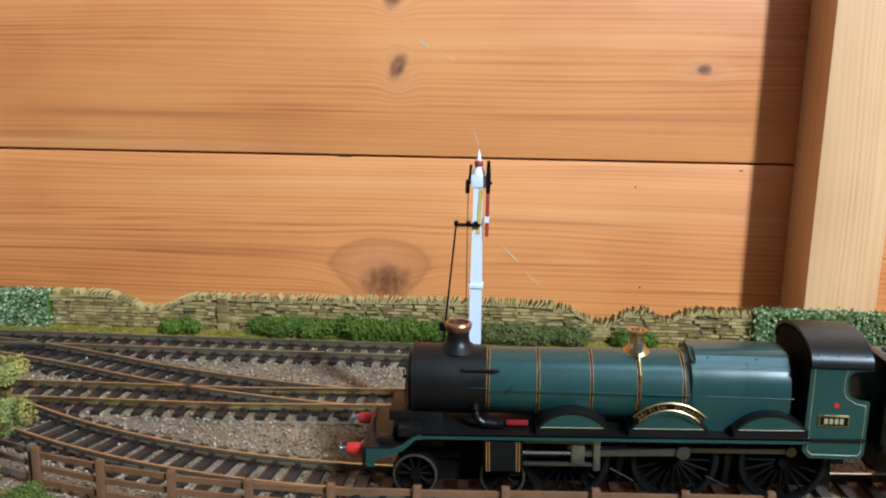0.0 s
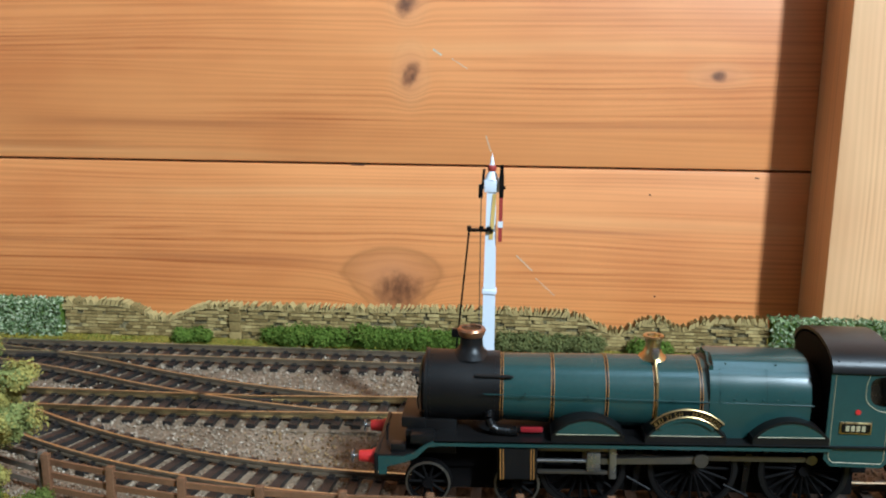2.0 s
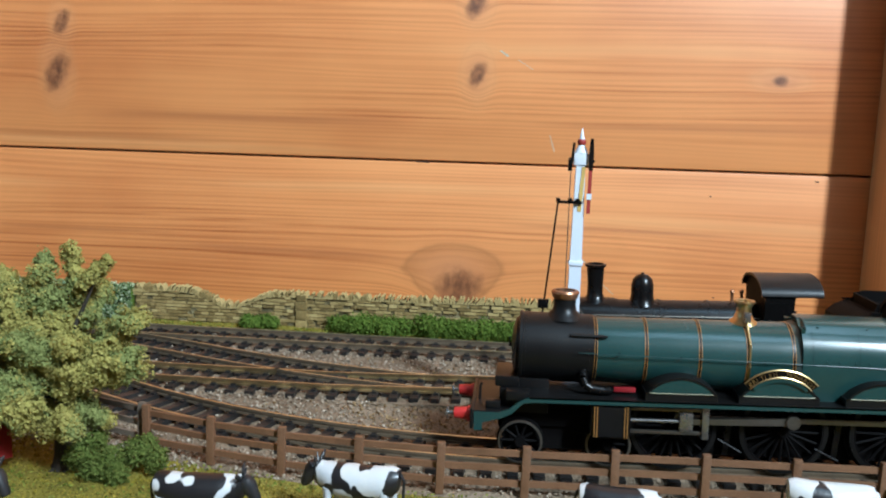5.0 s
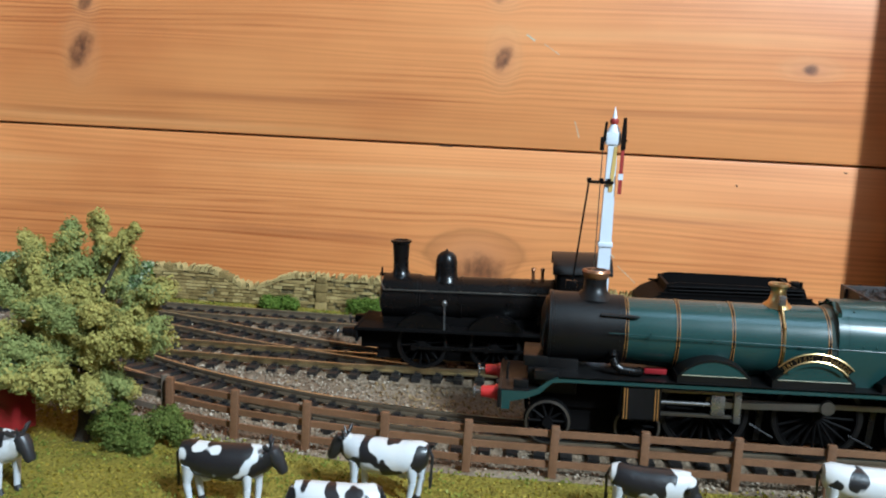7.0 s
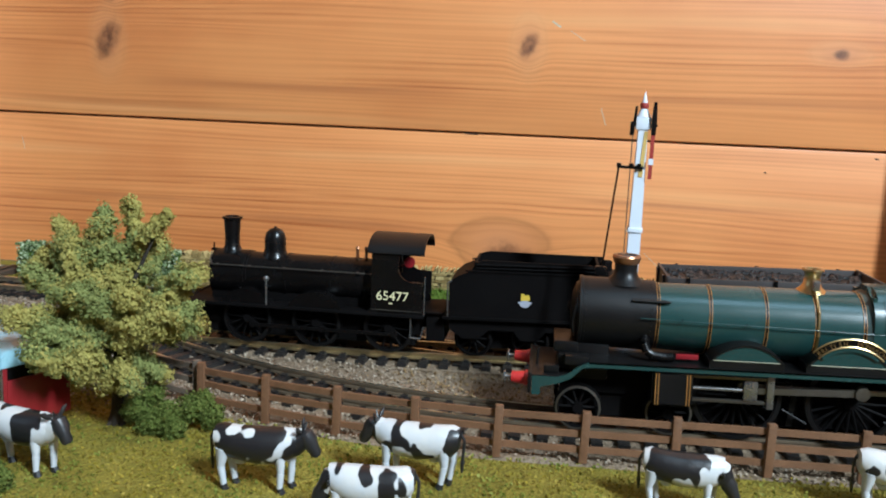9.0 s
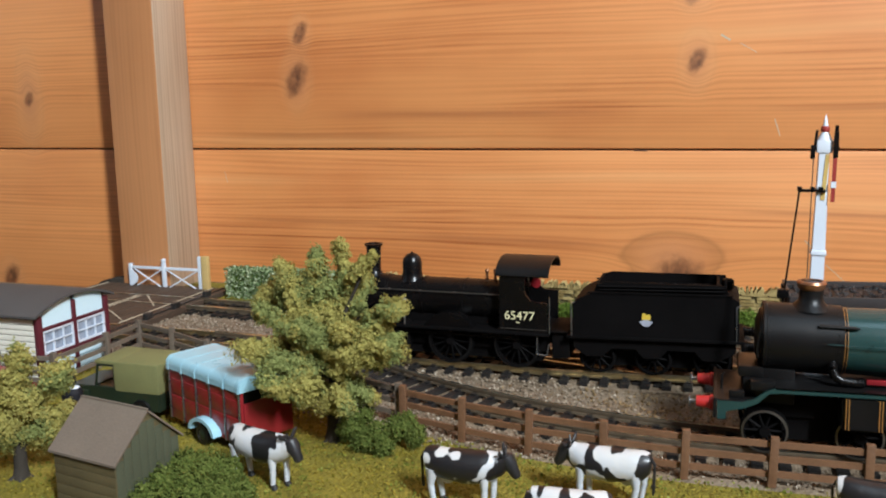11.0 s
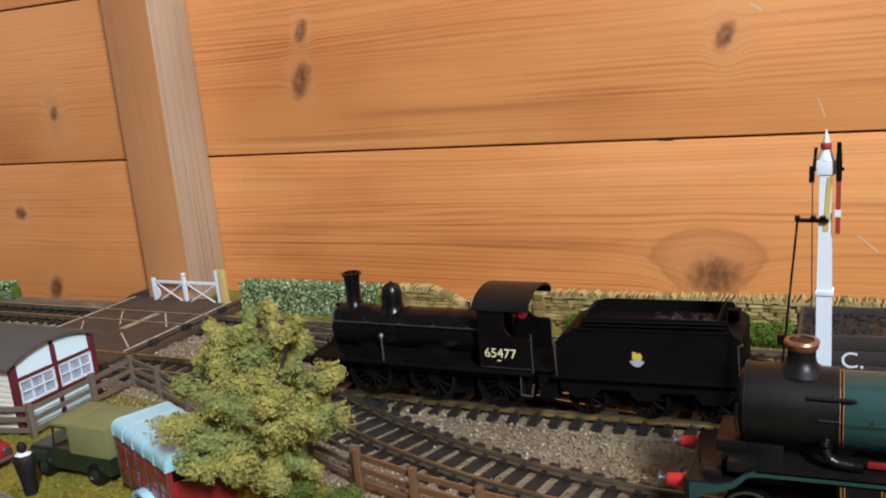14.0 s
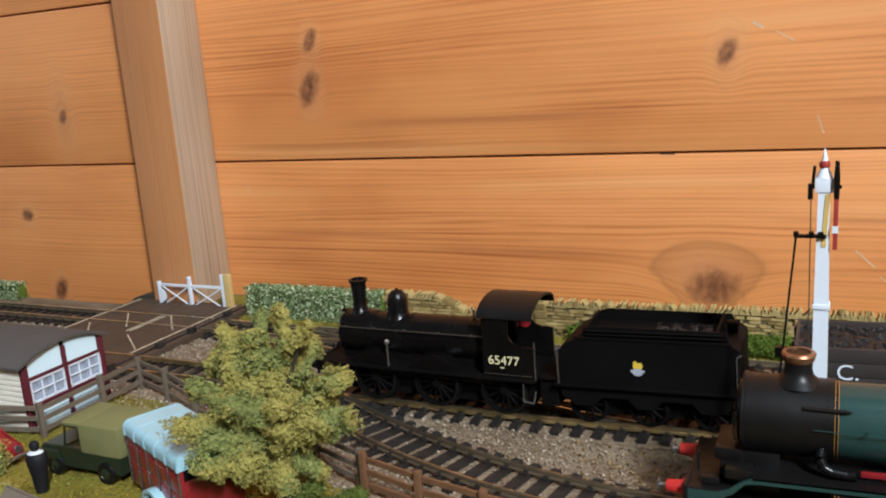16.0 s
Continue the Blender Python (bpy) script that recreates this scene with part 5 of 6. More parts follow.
prism(bm, [(8.5, 1.42), (11.3 + PIN[0], 1.48), (11.3 + PIN[0], 1.7), (8.5, 1.58)], -1.34, -1.27)
lathe(bm, [(0, -1.42), (0.2, -1.42), (0.22, -1.25), (0, -1.25)], at=(11.3 + PIN[0], 0, 1.6), axis="Y", n=16)
part("connecting_rod", bm, STEEL_DARK, express)
for z in (1.86, 1.16):
    bm = bmesh.new()
    box(bm, 6.8, 8.95, -1.36, -1.24, z - 0.05, z + 0.05, 0.02)
    part("slide_bar", bm, STEEL_DARK, express)
bm = bmesh.new()
box(bm, 8.2, 8.6, -1.4, -1.2, 1.2, 1.8, 0.05)
rod(bm, (6.78, -1.3, 1.5), (8.3, -1.3, 1.5), 0.06, n=10)
box(bm, 8.85, 9.05, -1.42, -1.1, 1.0, 2.0, 0.03)
part("crosshead", bm, STEEL, express, "bright steel crosshead and piston rod")
for x0, z0, x1, z1 in ((7.2, 1.95, 9.6, 1.7), (12.2, 0.7, 12.9, 0.35), (9.4, 0.9, 10.1, 0.5)):
    bm = bmesh.new()
    rod(bm, (x0, -1.0, z0), (x1, -1.0, z1), 0.035, n=6)
    part("brake_gear", bm, BLACK, express)
for x in (9.7, 12.85):
    bm = bmesh.new()
    prism(bm, [(x - 0.12, 0.35), (x + 0.05, 0.35), (x + 0.18, 1.6), (x, 1.6)], -0.85, -0.7)
    part("brake_gear", bm, BLACK, express)


BASE = 2.4


def splasher(x, half, high, label):
    r = (half * half + high * high) / (2 * high)
    a = math.degrees(math.asin(min(1, half / r)))
    a = a if high < r else 180 - a
    bm = bmesh.new()
    prism(bm, arc(x, BASE + high - r, r, r, 90 + a, 90 - a, 20), -1.56, -0.75)
    ob = part("splasher", bm, GREEN, express, label)
    bm = bmesh.new()
    for p, q in zip(arc(x, BASE + high - r, r * 0.985, r * 0.985, 90 + a, 90 - a, 20), arc(x, BASE + high - r, r * 0.985, r * 0.985, 90 + a, 90 - a, 20)[1:]):
        rod(bm, (p[0], -1.56, p[1]), (q[0], -1.56, q[1]), 0.018, n=6)
    rod(bm, (x - half, -1.56, BASE + 0.02), (x + half, -1.56, BASE + 0.02), 0.013, n=6)
    part("beading", bm, LINE_PALE, ob)
    bm = bmesh.new()
    prism(bm, arc(x, BASE + high - r, r * 1.02, r * 1.02, 90 + a, 90 - a, 20) + arc(x, BASE + high - r, r * 0.97, r * 0.97, 90 - a, 90 + a, 20), -1.58, -0.75)
    box(bm, x - half - 0.05, x + half + 0.05, -1.55, -0.75, 2.17, BASE + 0.01)
    part("splasher_top", bm, BLACK_SATIN, ob)
    return r, a


splasher(8.2, 0.98, 0.48, "green wheel splasher with pale beading")
splasher(13.85, 1.0, 0.48, "green wheel splasher with pale beading")
splasher(10.95, 1.08, 0.54, "green wheel splasher under the curved nameplate")
bm = bmesh.new()
NR = 1.42
NZ = 3.24 - NR
prism(bm, arc(10.95, NZ, NR, NR, 136, 44, 24) + arc(10.95, NZ, NR - 0.22, NR - 0.22, 44, 136, 24), -1.64, -1.57)
nameplate = part("nameplate", bm, BLACK, express, "curved black nameplate with brass rim and letters")
for r in (NR, NR - 0.22):
    bm = bmesh.new()
    pts = arc(10.95, NZ, r, r, 136, 44, 24)
    for p, q in zip(pts, pts[1:]):
        rod(bm, (p[0], -1.63, p[1]), (q[0], -1.63, q[1]), 0.026, n=6)
    part("rim", bm, BRASS, nameplate)
WORDS = "BRITISH  MONARCH"
for i, ch in enumerate(WORDS):
    if ch == " ":
        continue
    a = 131 - 82 * i / (len(WORDS) - 1)
    mid = (10.95 + (NR - 0.175) * math.cos(radians(a)), NZ + (NR - 0.175) * math.sin(radians(a)))
    t = radians(a - 90)
    lettering(ch, 0.17, BRASS, nameplate, "letter", "", (mid[0] - 0.055 * math.cos(t), -1.642, mid[1] - 0.055 * math.sin(t)), (90, -(a - 90), 0), 0.012)
bm = bmesh.new()
prism(bm, arc(10.95, NZ, NR - 0.24, NR - 0.24, 132, 48, 20) + arc(10.95, NZ, NR - 0.36, NR - 0.36, 48, 132, 20), -1.62, -1.5)
part("nameplate_bracket", bm, GREEN, nameplate)

# the running gear follows the climbing track
CLIMB = pose(3.8 * CM, 0, 2.1 * CM) @ pose(0, 0, 0, 0, -1.5, 0) @ pose(-3.8 * CM, 0, -2.1 * CM)
for ob in express.children:
    if ob.name.split(".")[0] in ("running_plate", "valance", "frames", "cylinder", "bogie_wheel", "driving_wheel", "coupling_rod", "connecting_rod", "slide_bar", "crosshead", "brake_gear", "splasher", "nameplate", "lubricator"):
        ob.matrix_basis = CLIMB @ ob.matrix_basis

# its tender
tender = thing("tender", "dark green and black locomotive tender coupled behind the cab", "tender", (0, GREEN_Y, LIFT + c_rise(20.5)))
bm = bmesh.new()
box(bm, 17.15, 24.2, -1.5, 1.5, 1.9, 3.9, 0.06)
part("tank", bm, GREEN, tender)
bm = bmesh.new()
box(bm, 16.95, 17.2, -1.45, 1.45, 1.6, 4.3, 0.05)
box(bm, 17.0, 24.3, -1.55, 1.55, 1.65, 1.9)
box(bm, 17.3, 24.0, -0.8, 0.8, 0.7, 1.65)
part("frame", bm, BLACK, tender)
bm = bmesh.new()
rr = random.Random(9)
for _ in range(90):
    x, y = rr.uniform(17.4, 22.0), rr.uniform(-1.2, 1.2)
    s = rr.uniform(0.1, 0.22)
    lathe(bm, [(0, -s * 0.7), (s, -s * 0.3), (s * 0.8, s * 0.4), (0, s * 0.7)], at=(x, y, 3.95 + 0.2 * (1 - abs(y) / 1.3)), n=5)
part("coal", bm, COAL, tender, "heap of black coal")
for x in (18.3, 20.6, 22.9):
    for y in (-0.9, 0.9):
        spoked(part("wheel", BOGIE, None, tender, at=(x, y, 0.58)))

# ---- black goods engine, tender and wagon: local x runs from the chimney backwards ----
BLACK_Y = -13.02
goods = thing("steam_locomotive", "plain black six wheeled goods steam locomotive with tall chimney", "locomotive", (-12.25, BLACK_Y, 0))
QZ = 2.58
bm = bmesh.new()
barrel(bm, -0.62, 0.75, 0.9, 0.9, QZ)
lathe(bm, [(0.0, -0.8), (0.5, -0.76), (0.82, -0.64), (0.86, -0.6)], at=(0, 0, QZ), axis="X", n=30)
rod(bm, (-0.92, 0, QZ), (-0.75, 0, QZ), 0.05)
part("smokebox", bm, BLACK, goods)
bm = bmesh.new()
barrel(bm, 0.75, 6.1, 0.84, 0.86, QZ)
goods_boiler = part("boiler", bm, BLACK, goods)
for x in (0.8, 2.4, 4.2, 5.9):
    bm = bmesh.new()
    lathe(bm, [(0.84, x - 0.05), (0.875, x - 0.05), (0.875, x + 0.05), (0.84, x + 0.05)], at=(0, 0, QZ), axis="X", n=36)
    part("boiler_band", bm, BLACK, goods_boiler)
bm = bmesh.new()
rod(bm, (-0.5, -0.92, QZ + 0.42), (5.95, -0.92, QZ + 0.42), 0.028, n=6)
for x in (-0.3, 1.0, 2.4, 3.9, 5.3):
    rod(bm, (x, -0.75, QZ + 0.42), (x, -0.95, QZ + 0.42), 0.035, n=6)
pipe(bm, [(-0.5, -0.92, QZ + 0.42), (-0.62, -0.75, QZ + 0.6), (-0.72, -0.3, QZ + 0.8)], 0.028, 6)
part("handrail", bm, STEEL_DARK, goods)
bm = bmesh.new()
lathe(bm, [(0.5, 3.32), (0.38, 3.46), (0.3, 3.62), (0.29, 4.0), (0.33, 4.66), (0.4, 4.7), (0.4, 4.78), (0.3, 4.8), (0.24, 4.5), (0, 4.5)], n=28)
part("chimney", bm, BLACK, goods, "tall tapered black chimney")
bm = bmesh.new()
lathe(bm, [(0.56, 3.25), (0.46, 3.42), (0.42, 3.6), (0.42, 4.02), (0.36, 4.24), (0.22, 4.38), (0.06, 4.43), (0.05, 4.48), (0, 4.5)], n=28)
part("dome", bm, BLACK, goods, "round topped black steam dome", at=(1.77, 0, 0))
for x in (5.1, 5.45):
    bm = bmesh.new()
    lathe(bm, [(0.12, 3.35), (0.06, 3.5), (0.06, 3.75), (0.09, 3.8), (0.06, 3.88), (0, 3.9)], n=10)
    part("safety_valve", bm, COPPER, goods, at=(x, 0, 0))
bm = bmesh.new()
pipe(bm, [(-0.72, -0.1, 3.35), (-0.72, -0.1, 3.72)], 0.035, 6)
box(bm, -0.8, -0.6, -0.2, 0.0, 3.4, 3.5)
part("lamp_iron", bm, BLACK, goods)
CABSIDE = [(5.95, 1.62), (7.9, 1.62), (7.9, 2.84), (7.6, 2.87)] + arc(7.5, 3.36, 0.52, 0.5, 268, 180, 8) + [(7.0, 3.8), (7.08, 4.0), (5.95, 4.0)]
for s in (-1, 1):
    bm = bmesh.new()
    prism(bm, CABSIDE, s * 1.32, s * 1.25)
    cs = part("cab_side", bm, BLACK, goods)
    if s < 0:
        lettering("65477", 0.5, CREAM_PAINT, cs, "number", "cream painted running number", (6.15, -1.325, 2.12), (90, 0, 0), 0.004)
        bm = bmesh.new()
        box(bm, 6.64, 6.79, -1.33, -1.318, 1.98, 2.02)
        part("small_lettering", bm, CREAM_PAINT, cs)
        bm = bmesh.new()
        rod(bm, (6.0, -1.33, 1.74), (7.9, -1.33, 1.74), 0.014, n=4)
        part("beading", bm, STEEL_DARK, cs)
bm = bmesh.new()
prism(bm, [(-1.25, 1.7), (1.25, 1.7), (1.25, 4.0)] + arc(0, 3.95, 1.25, 0.5, 0, 180, 12) + [(-1.25, 4.0)], 5.95, 6.02, "yz")
part("cab_front", bm, BLACK_DULL, goods)
bm = bmesh.new()
prism(bm, arc(0, 3.92, 1.42, 0.6, 0, 180, 18) + arc(0, 3.88, 1.36, 0.56, 180, 0, 18), 5.8, 7.96, "yz")
part("cab_roof", bm, BLACK_SATIN, goods, "arched black cab roof")
bm = bmesh.new()
lathe(bm, [(0.0, -0.05), (0.22, -0.05), (0.22, 0.02), (0, 0.02)], axis="Y", n=16)
part("cab_fitting", bm, CRIMSON, goods, "red wheel handle inside the cab", at=(7.15, 0.2, 3.36))
bm = bmesh.new()
rod(bm, (6.9, -0.2, 3.0), (6.9, -0.2, 3.75), 0.05)
box(bm, 6.75, 7.0, -0.3, -0.1, 3.3, 3.42)
part("cab_gauge", bm, STEEL, goods, "bright gauge and lever in the cab")
bm = bmesh.new()
box(bm, -1.45, 8.0, -1.42, 1.42, 1.5, 1.62, 0.02)
part("footplate", bm, BLACK_DULL, goods)
for y0, y1 in ((-0.72, -0.6), (0.6, 0.72)):
    part("frame_plate", box(bmesh.new(), -1.4, 7.9, y0, y1, 0.7, 1.5), BLACK_DULL, goods)
# added black block in place of the dark shade under the engine
part("underside_shade_block", box(bmesh.new(), -0.8, 7.6, -0.59, 0.59, 0.25, 1.49), BLACK_DULL, goods)
part("firebox_base", box(bmesh.new(), -0.6, 5.94, -0.59, 0.59, 1.63, 2.0), BLACK_DULL, goods)
bm = bmesh.new()
box(bm, -1.52, -1.42, -1.4, 1.4, 1.05, 1.66, 0.02)
part("buffer_beam", bm, BLACK_DULL, goods)
buffer_pair(goods, -1.52, (-1.14, 1.14), 1.36, -1, BLACK)
bm = bmesh.new()
rod(bm, (1.85, -1.3, 1.6), (1.85, -1.3, 2.6), 0.04, n=8)
lathe(bm, [(0, 2.52), (0.1, 2.56), (0.11, 2.66), (0.05, 2.74), (0, 2.75)], at=(1.85, -1.3, 0), n=10)
part("reversing_column", bm, STEEL, goods, "bright upright fitting on the footplate")
for x, half, high in ((1.0, 1.0, 0.55), (3.75, 1.05, 0.6), (6.6, 0.8, 0.4)):
    r = (half * half + high * high) / (2 * high)
    a = math.degrees(math.asin(min(1, half / r)))
    bm = bmesh.new()
    prism(bm, arc(x, 1.62 + high - r, r, r, 90 + a, 90 - a, 16), -1.3, -0.7)
    part("splasher", bm, BLACK, goods)
bm = bmesh.new()
pipe(bm, [(7.5, -1.3, 1.5), (7.5, -1.35, 0.75), (7.9, -1.35, 0.72), (8.0, -1.35, 1.2)], 0.035, 6)
pipe(bm, [(8.0, -1.35, 1.62), (8.0, -1.35, 3.1)], 0.03, 6)
part("cab_step", bm, STEEL, goods)
GOODS_WHEEL = wheel_mesh("wheel", 0.96, 14, crank=0.33, mats=(BLACK_DULL,))
goods_tyre = as_mesh("tyre", lathe(bmesh.new(), [(0.86, -0.125), (0.955, -0.11), (0.955, -0.09), (0.86, -0.1)], axis="Y", n=40), BLACK_SATIN)
AXLES = (1.0, 3.75, 6.6)
goods_wheels, tender_wheels, wagon_wheels = [], [], []
for x in AXLES:
    for y, s in ((-0.9, 0), (0.9, 1)):
        w = spoked(part("wheel", GOODS_WHEEL, None, goods))
        part("tyre", goods_tyre, None, w)
        goods_wheels.append((w, x, y, 0.96, 0.96))
bm = bmesh.new()
box(bm, 1.0, 6.6, -1.12, -1.06, -0.07, 0.07, 0.02)
for x in AXLES:
    lathe(bm, [(0, -1.15), (0.12, -1.15), (0.12, -1.04), (0, -1.04)], at=(x, 0, 0), axis="Y", n=12)
side_rod = part("coupling_rod", bm, BLACK, goods)

goods_tender = thing("tender", "plain black six wheeled tender with coal rails and small crest", "tender", (-12.25, BLACK_Y, 0))
bm = bmesh.new()
prism(bm, [(9.0, 1.62), (15.2, 1.62), (15.2, 3.12), (14.9, 3.3), (9.75, 3.34), (9.3, 3.15), (9.0, 2.9)], -1.36, 1.36)
tank = part("tank", bm, BLACK_DULL, goods_tender)
bm = bmesh.new()
box(bm, 7.95, 8.8, -1.2, 1.2, 1.64, 1.69, 0.01)
part("fall_plate", bm, BLACK_DULL, goods_tender)
bm = bmesh.new()
box(bm, 8.1, 8.8, -1.05, 1.05, 0.55, 1.6, 0.03)
part("drag_box", bm, BLACK_DULL, goods_tender)
bm = bmesh.new()
for s in (-1, 1):
    prism(bm, [(9.75, 3.3), (14.85, 3.3), (14.72, 3.66), (10.3, 3.74), (10.0, 3.66)], s * 1.12, s * 1.05)
    prism(bm, [(9.6, 3.34), (14.95, 3.3), (14.95, 3.36), (9.6, 3.4)], s * 1.4, s * 1.3)
    for z in (3.45, 3.58):
        rod(bm, (10.0, s * 1.2, z), (14.7, s * 1.2, z), 0.035, n=6)
box(bm, 9.9, 10.0, -1.1, 1.1, 3.3, 3.66)
box(bm, 14.4, 14.5, -1.1, 1.1, 3.3, 3.66)
part("coal_rail", bm, BLACK_DULL, goods_tender)
bm = bmesh.new()
rr = random.Random(4)
for _ in range(110):
    x, y, s = rr.uniform(12.2, 14.2), rr.uniform(-0.95, 0.95), rr.uniform(0.06, 0.13)
    lathe(bm, [(0, -s * 0.7), (s, -s * 0.2), (s * 0.7, s * 0.5), (0, s * 0.7)], at=(x, y, 3.24 + 0.1 * (1 - abs(y))), n=5)
part("coal", bm, COAL, goods_tender, "small lumps of glossy coal")
bm = bmesh.new()
lathe(bm, [(0.22, 3.3), (0.24, 3.62), (0.18, 3.68), (0, 3.68)], at=(14.8, 0.2, 0), n=16)
rod(bm, (14.7, -0.8, 3.3), (14.7, -0.8, 3.85), 0.06)
part("water_filler", bm, BLACK_DULL, goods_tender)
bm = bmesh.new()
box(bm, 8.75, 15.35, -1.42, 1.42, 1.5, 1.62, 0.02)
for s in (-1, 1):
    prism(bm, [(9.0, 1.5), (9.0, 1.1), (9.5, 0.75), (10.1, 0.75), (10.5, 1.1), (11.4, 1.1), (11.7, 0.75), (12.3, 0.75), (12.6, 1.1), (13.6, 1.1), (13.9, 0.75), (14.5, 0.75), (15.1, 1.1), (15.1, 1.5)], s * 1.22, s * 1.14)
# another added black filler, for the shade under the tender
box(bm, 9.2, 15.0, -0.6, 0.6, 0.25, 1.5)
part("frame", bm, BLACK_DULL, goods_tender)
for z0, w, mat, lab in ((2.12, 0.5, CREST_GREY, "pale crest ring"), (2.35, 0.42, YELLOW, "yellow crest shape")):
    bm = bmesh.new()
    if mat is YELLOW:
        prism(bm, [(11.66, 2.33), (11.98, 2.33), (12.0, 2.45), (11.95, 2.56), (11.82, 2.52), (11.78, 2.6), (11.68, 2.58)], -1.372, -1.355)
    else:
        prism(bm, arc(11.82, 2.2, 0.19, 0.14, 0, 345, 18) , -1.37, -1.355)
        prism(bm, [(11.58, 2.2), (12.06, 2.2), (12.06, 2.28), (11.58, 2.28)], -1.371, -1.355)
    part("crest", bm, mat, tank, lab)
bm = bmesh.new()
for x in (8.95, 15.1):
    pipe(bm, [(x, -1.4, 1.62), (x, -1.4, 2.9), (x + 0.15, -1.4, 3.0)], 0.03, 6)
part("handrail", bm, STEEL, goods_tender)
bm = bmesh.new()
box(bm, 15.3, 15.4, -1.4, 1.4, 1.05, 1.62, 0.02)
part("buffer_beam", bm, BLACK_DULL, goods_tender)
buffer_pair(goods_tender, 15.4, (-1.14, 1.14), 1.36, 1, BLACK)
TW = wheel_mesh("wheel", 0.7, 10, mats=(BLACK_DULL,))
for x in (9.9, 12.05, 14.25):
    for y in (-0.9, 0.9):
        tender_wheels.append((spoked(part("wheel", TW, None, goods_tender)), x, y, 0.7, 0.7))

wagon = thing("open_wagon", "dark brown open coal wagon with white letter on its side", "wagon", (-12.25, BLACK_Y, 0))
for s in (-1, 1):
    for i in range(4):
        bm = bmesh.new()
        box(bm, 16.9, 24.3, s * 1.42 - 0.05, s * 1.42 + 0.05, 1.55 + i * 0.47, 1.55 + i * 0.47 + 0.45, 0.015)
        part("side_plank", bm, WAGON_GREY, wagon)
for x in (16.9, 24.25):
    bm = bmesh.new()
    box(bm, x - 0.05, x + 0.05, -1.42, 1.42, 1.5, 3.46, 0.02)
    for y in (-0.8, 0.8):
        box(bm, x - 0.14, x + 0.14, y - 0.1, y + 0.1, 1.5, 3.4)
    part("end_board", bm, WAGON_GREY, wagon)
bm = bmesh.new()
box(bm, 16.85, 24.35, -1.42, 1.42, 1.3, 1.56)
box(bm, 17.2, 24.0, -0.95, -0.85, 0.75, 1.35)
box(bm, 17.2, 24.0, 0.85, 0.95, 0.75, 1.35)
part("underframe", bm, BLACK_DULL, wagon)
bm = bmesh.new()
rr = random.Random(12)
for _ in range(240):
    x, y, s = rr.uniform(17.1, 24.1), rr.uniform(-1.3, 1.3), rr.uniform(0.08, 0.17)
    lathe(bm, [(0, -s * 0.7), (s, -s * 0.2), (s * 0.7, s * 0.5), (0, s * 0.7)], at=(x, y, 3.22 + rr.uniform(-0.03, 0.05)), n=5)
box(bm, 16.95, 24.2, -1.36, 1.36, 2.9, 3.2)
part("coal_load", bm, COAL, wagon, "full load of small black coal")
bm = bmesh.new()
for x in (17.6, 20.6, 23.6):
    for s in (-1, 1):
        box(bm, x - 0.06, x + 0.06, s * 1.5 - 0.03, s * 1.5 + 0.03, 1.4, 3.44)
part("strapping", bm, BLACK, wagon)
lettering("C.", 0.72, WHITE, wagon, "side_letter", "white painted letter", (18.05, -1.475, 2.4), (90, 0, 0), 0.004)
for x in (18.4, 22.8):
    for y in (-0.9, 0.9):
        wagon_wheels.append((spoked(part("wheel", TW, None, wagon)), x, y, 0.7, 0.7))
buffer_pair(wagon, 16.85, (-1.14, 1.14), 1.36, -1, BLACK)


# ---- level crossing and gate ----
crossing = thing("level_crossing", "dark brown boarded level crossing with worn cream lines", "level crossing")
for y0, y1 in ((-5.85, -3.2), (-7.5, -6.1), (-12.05, -7.75), (-13.75, -12.3), (-16.0, -14.0)):
    x = -34.6
    while x < -26.3:
        bm = bmesh.new()
        box(bm, x, x + 0.98, y0, y1, GROUND, -0.03 + random.uniform(-0.01, 0.01), 0.02)
        part("board", bm, ROAD_BROWN, crossing)
        x += 1.0
bm = bmesh.new()
for xa, ya, xb, yb, w in ((-26.75, -12.0, -26.75, -3.4, 0.09), (-34.3, -12.0, -34.3, -3.4, 0.09), (-30.0, -9.0, -30.0, -6.2, 0.08), (-29.75, -9.0, -29.75, -6.2, 0.08), (-27.0, -11.4, -29.3, -9.6, 0.06), (-27.4, -8.2, -29.6, -5.9, 0.07), (-30.6, -8.4, -32.6, -6.2, 0.06), (-31.0, -11.0, -33.6, -8.2, 0.06)):
    strip(bm, [(xa, ya, 0.0), (xb, yb, 0.0)], w, 0.02)
part("painted_line", bm, CREAM_LINE, crossing)
bm = bmesh.new()
for x in (-26.1,):
    box(bm, x - 0.12, x + 0.12, -15.5, -3.3, GROUND, 0.05, 0.03)
    for y in (-14.2, -10.8, -8.4, -5.4):
        box(bm, x + 0.1, x + 0.4, y - 0.25, y + 0.25, GROUND, 0.3, 0.05)
part("kerb", bm, SLEEPER, crossing)
bm = bmesh.new()
prism(bm, arc(-33.6, GROUND, 1.7, 0.62, 0, 180, 16), -3.3, -2.4)
part("ramp", bm, BARK, crossing, "dark rounded end of the road ramp")

gate = thing("crossing_gate", "white latticed level crossing gate on a pale timber post", "gate", (0, -3.7, 0))
for x, top in ((-32.3, 1.34), (-29.9, 1.5), (-27.35, 1.95)):
    bm = bmesh.new()
    box(bm, x - 0.11, x + 0.11, -0.1, 0.1, -0.28 if x > -32 else -0.3, top, 0.03)
    if x == -29.9:
        lathe(bm, [(0.06, top), (0.15, top + 0.06), (0.15, top + 0.18), (0, top + 0.24)], at=(x, 0, 0), n=10)
    part("upright", bm, WHITE, gate)
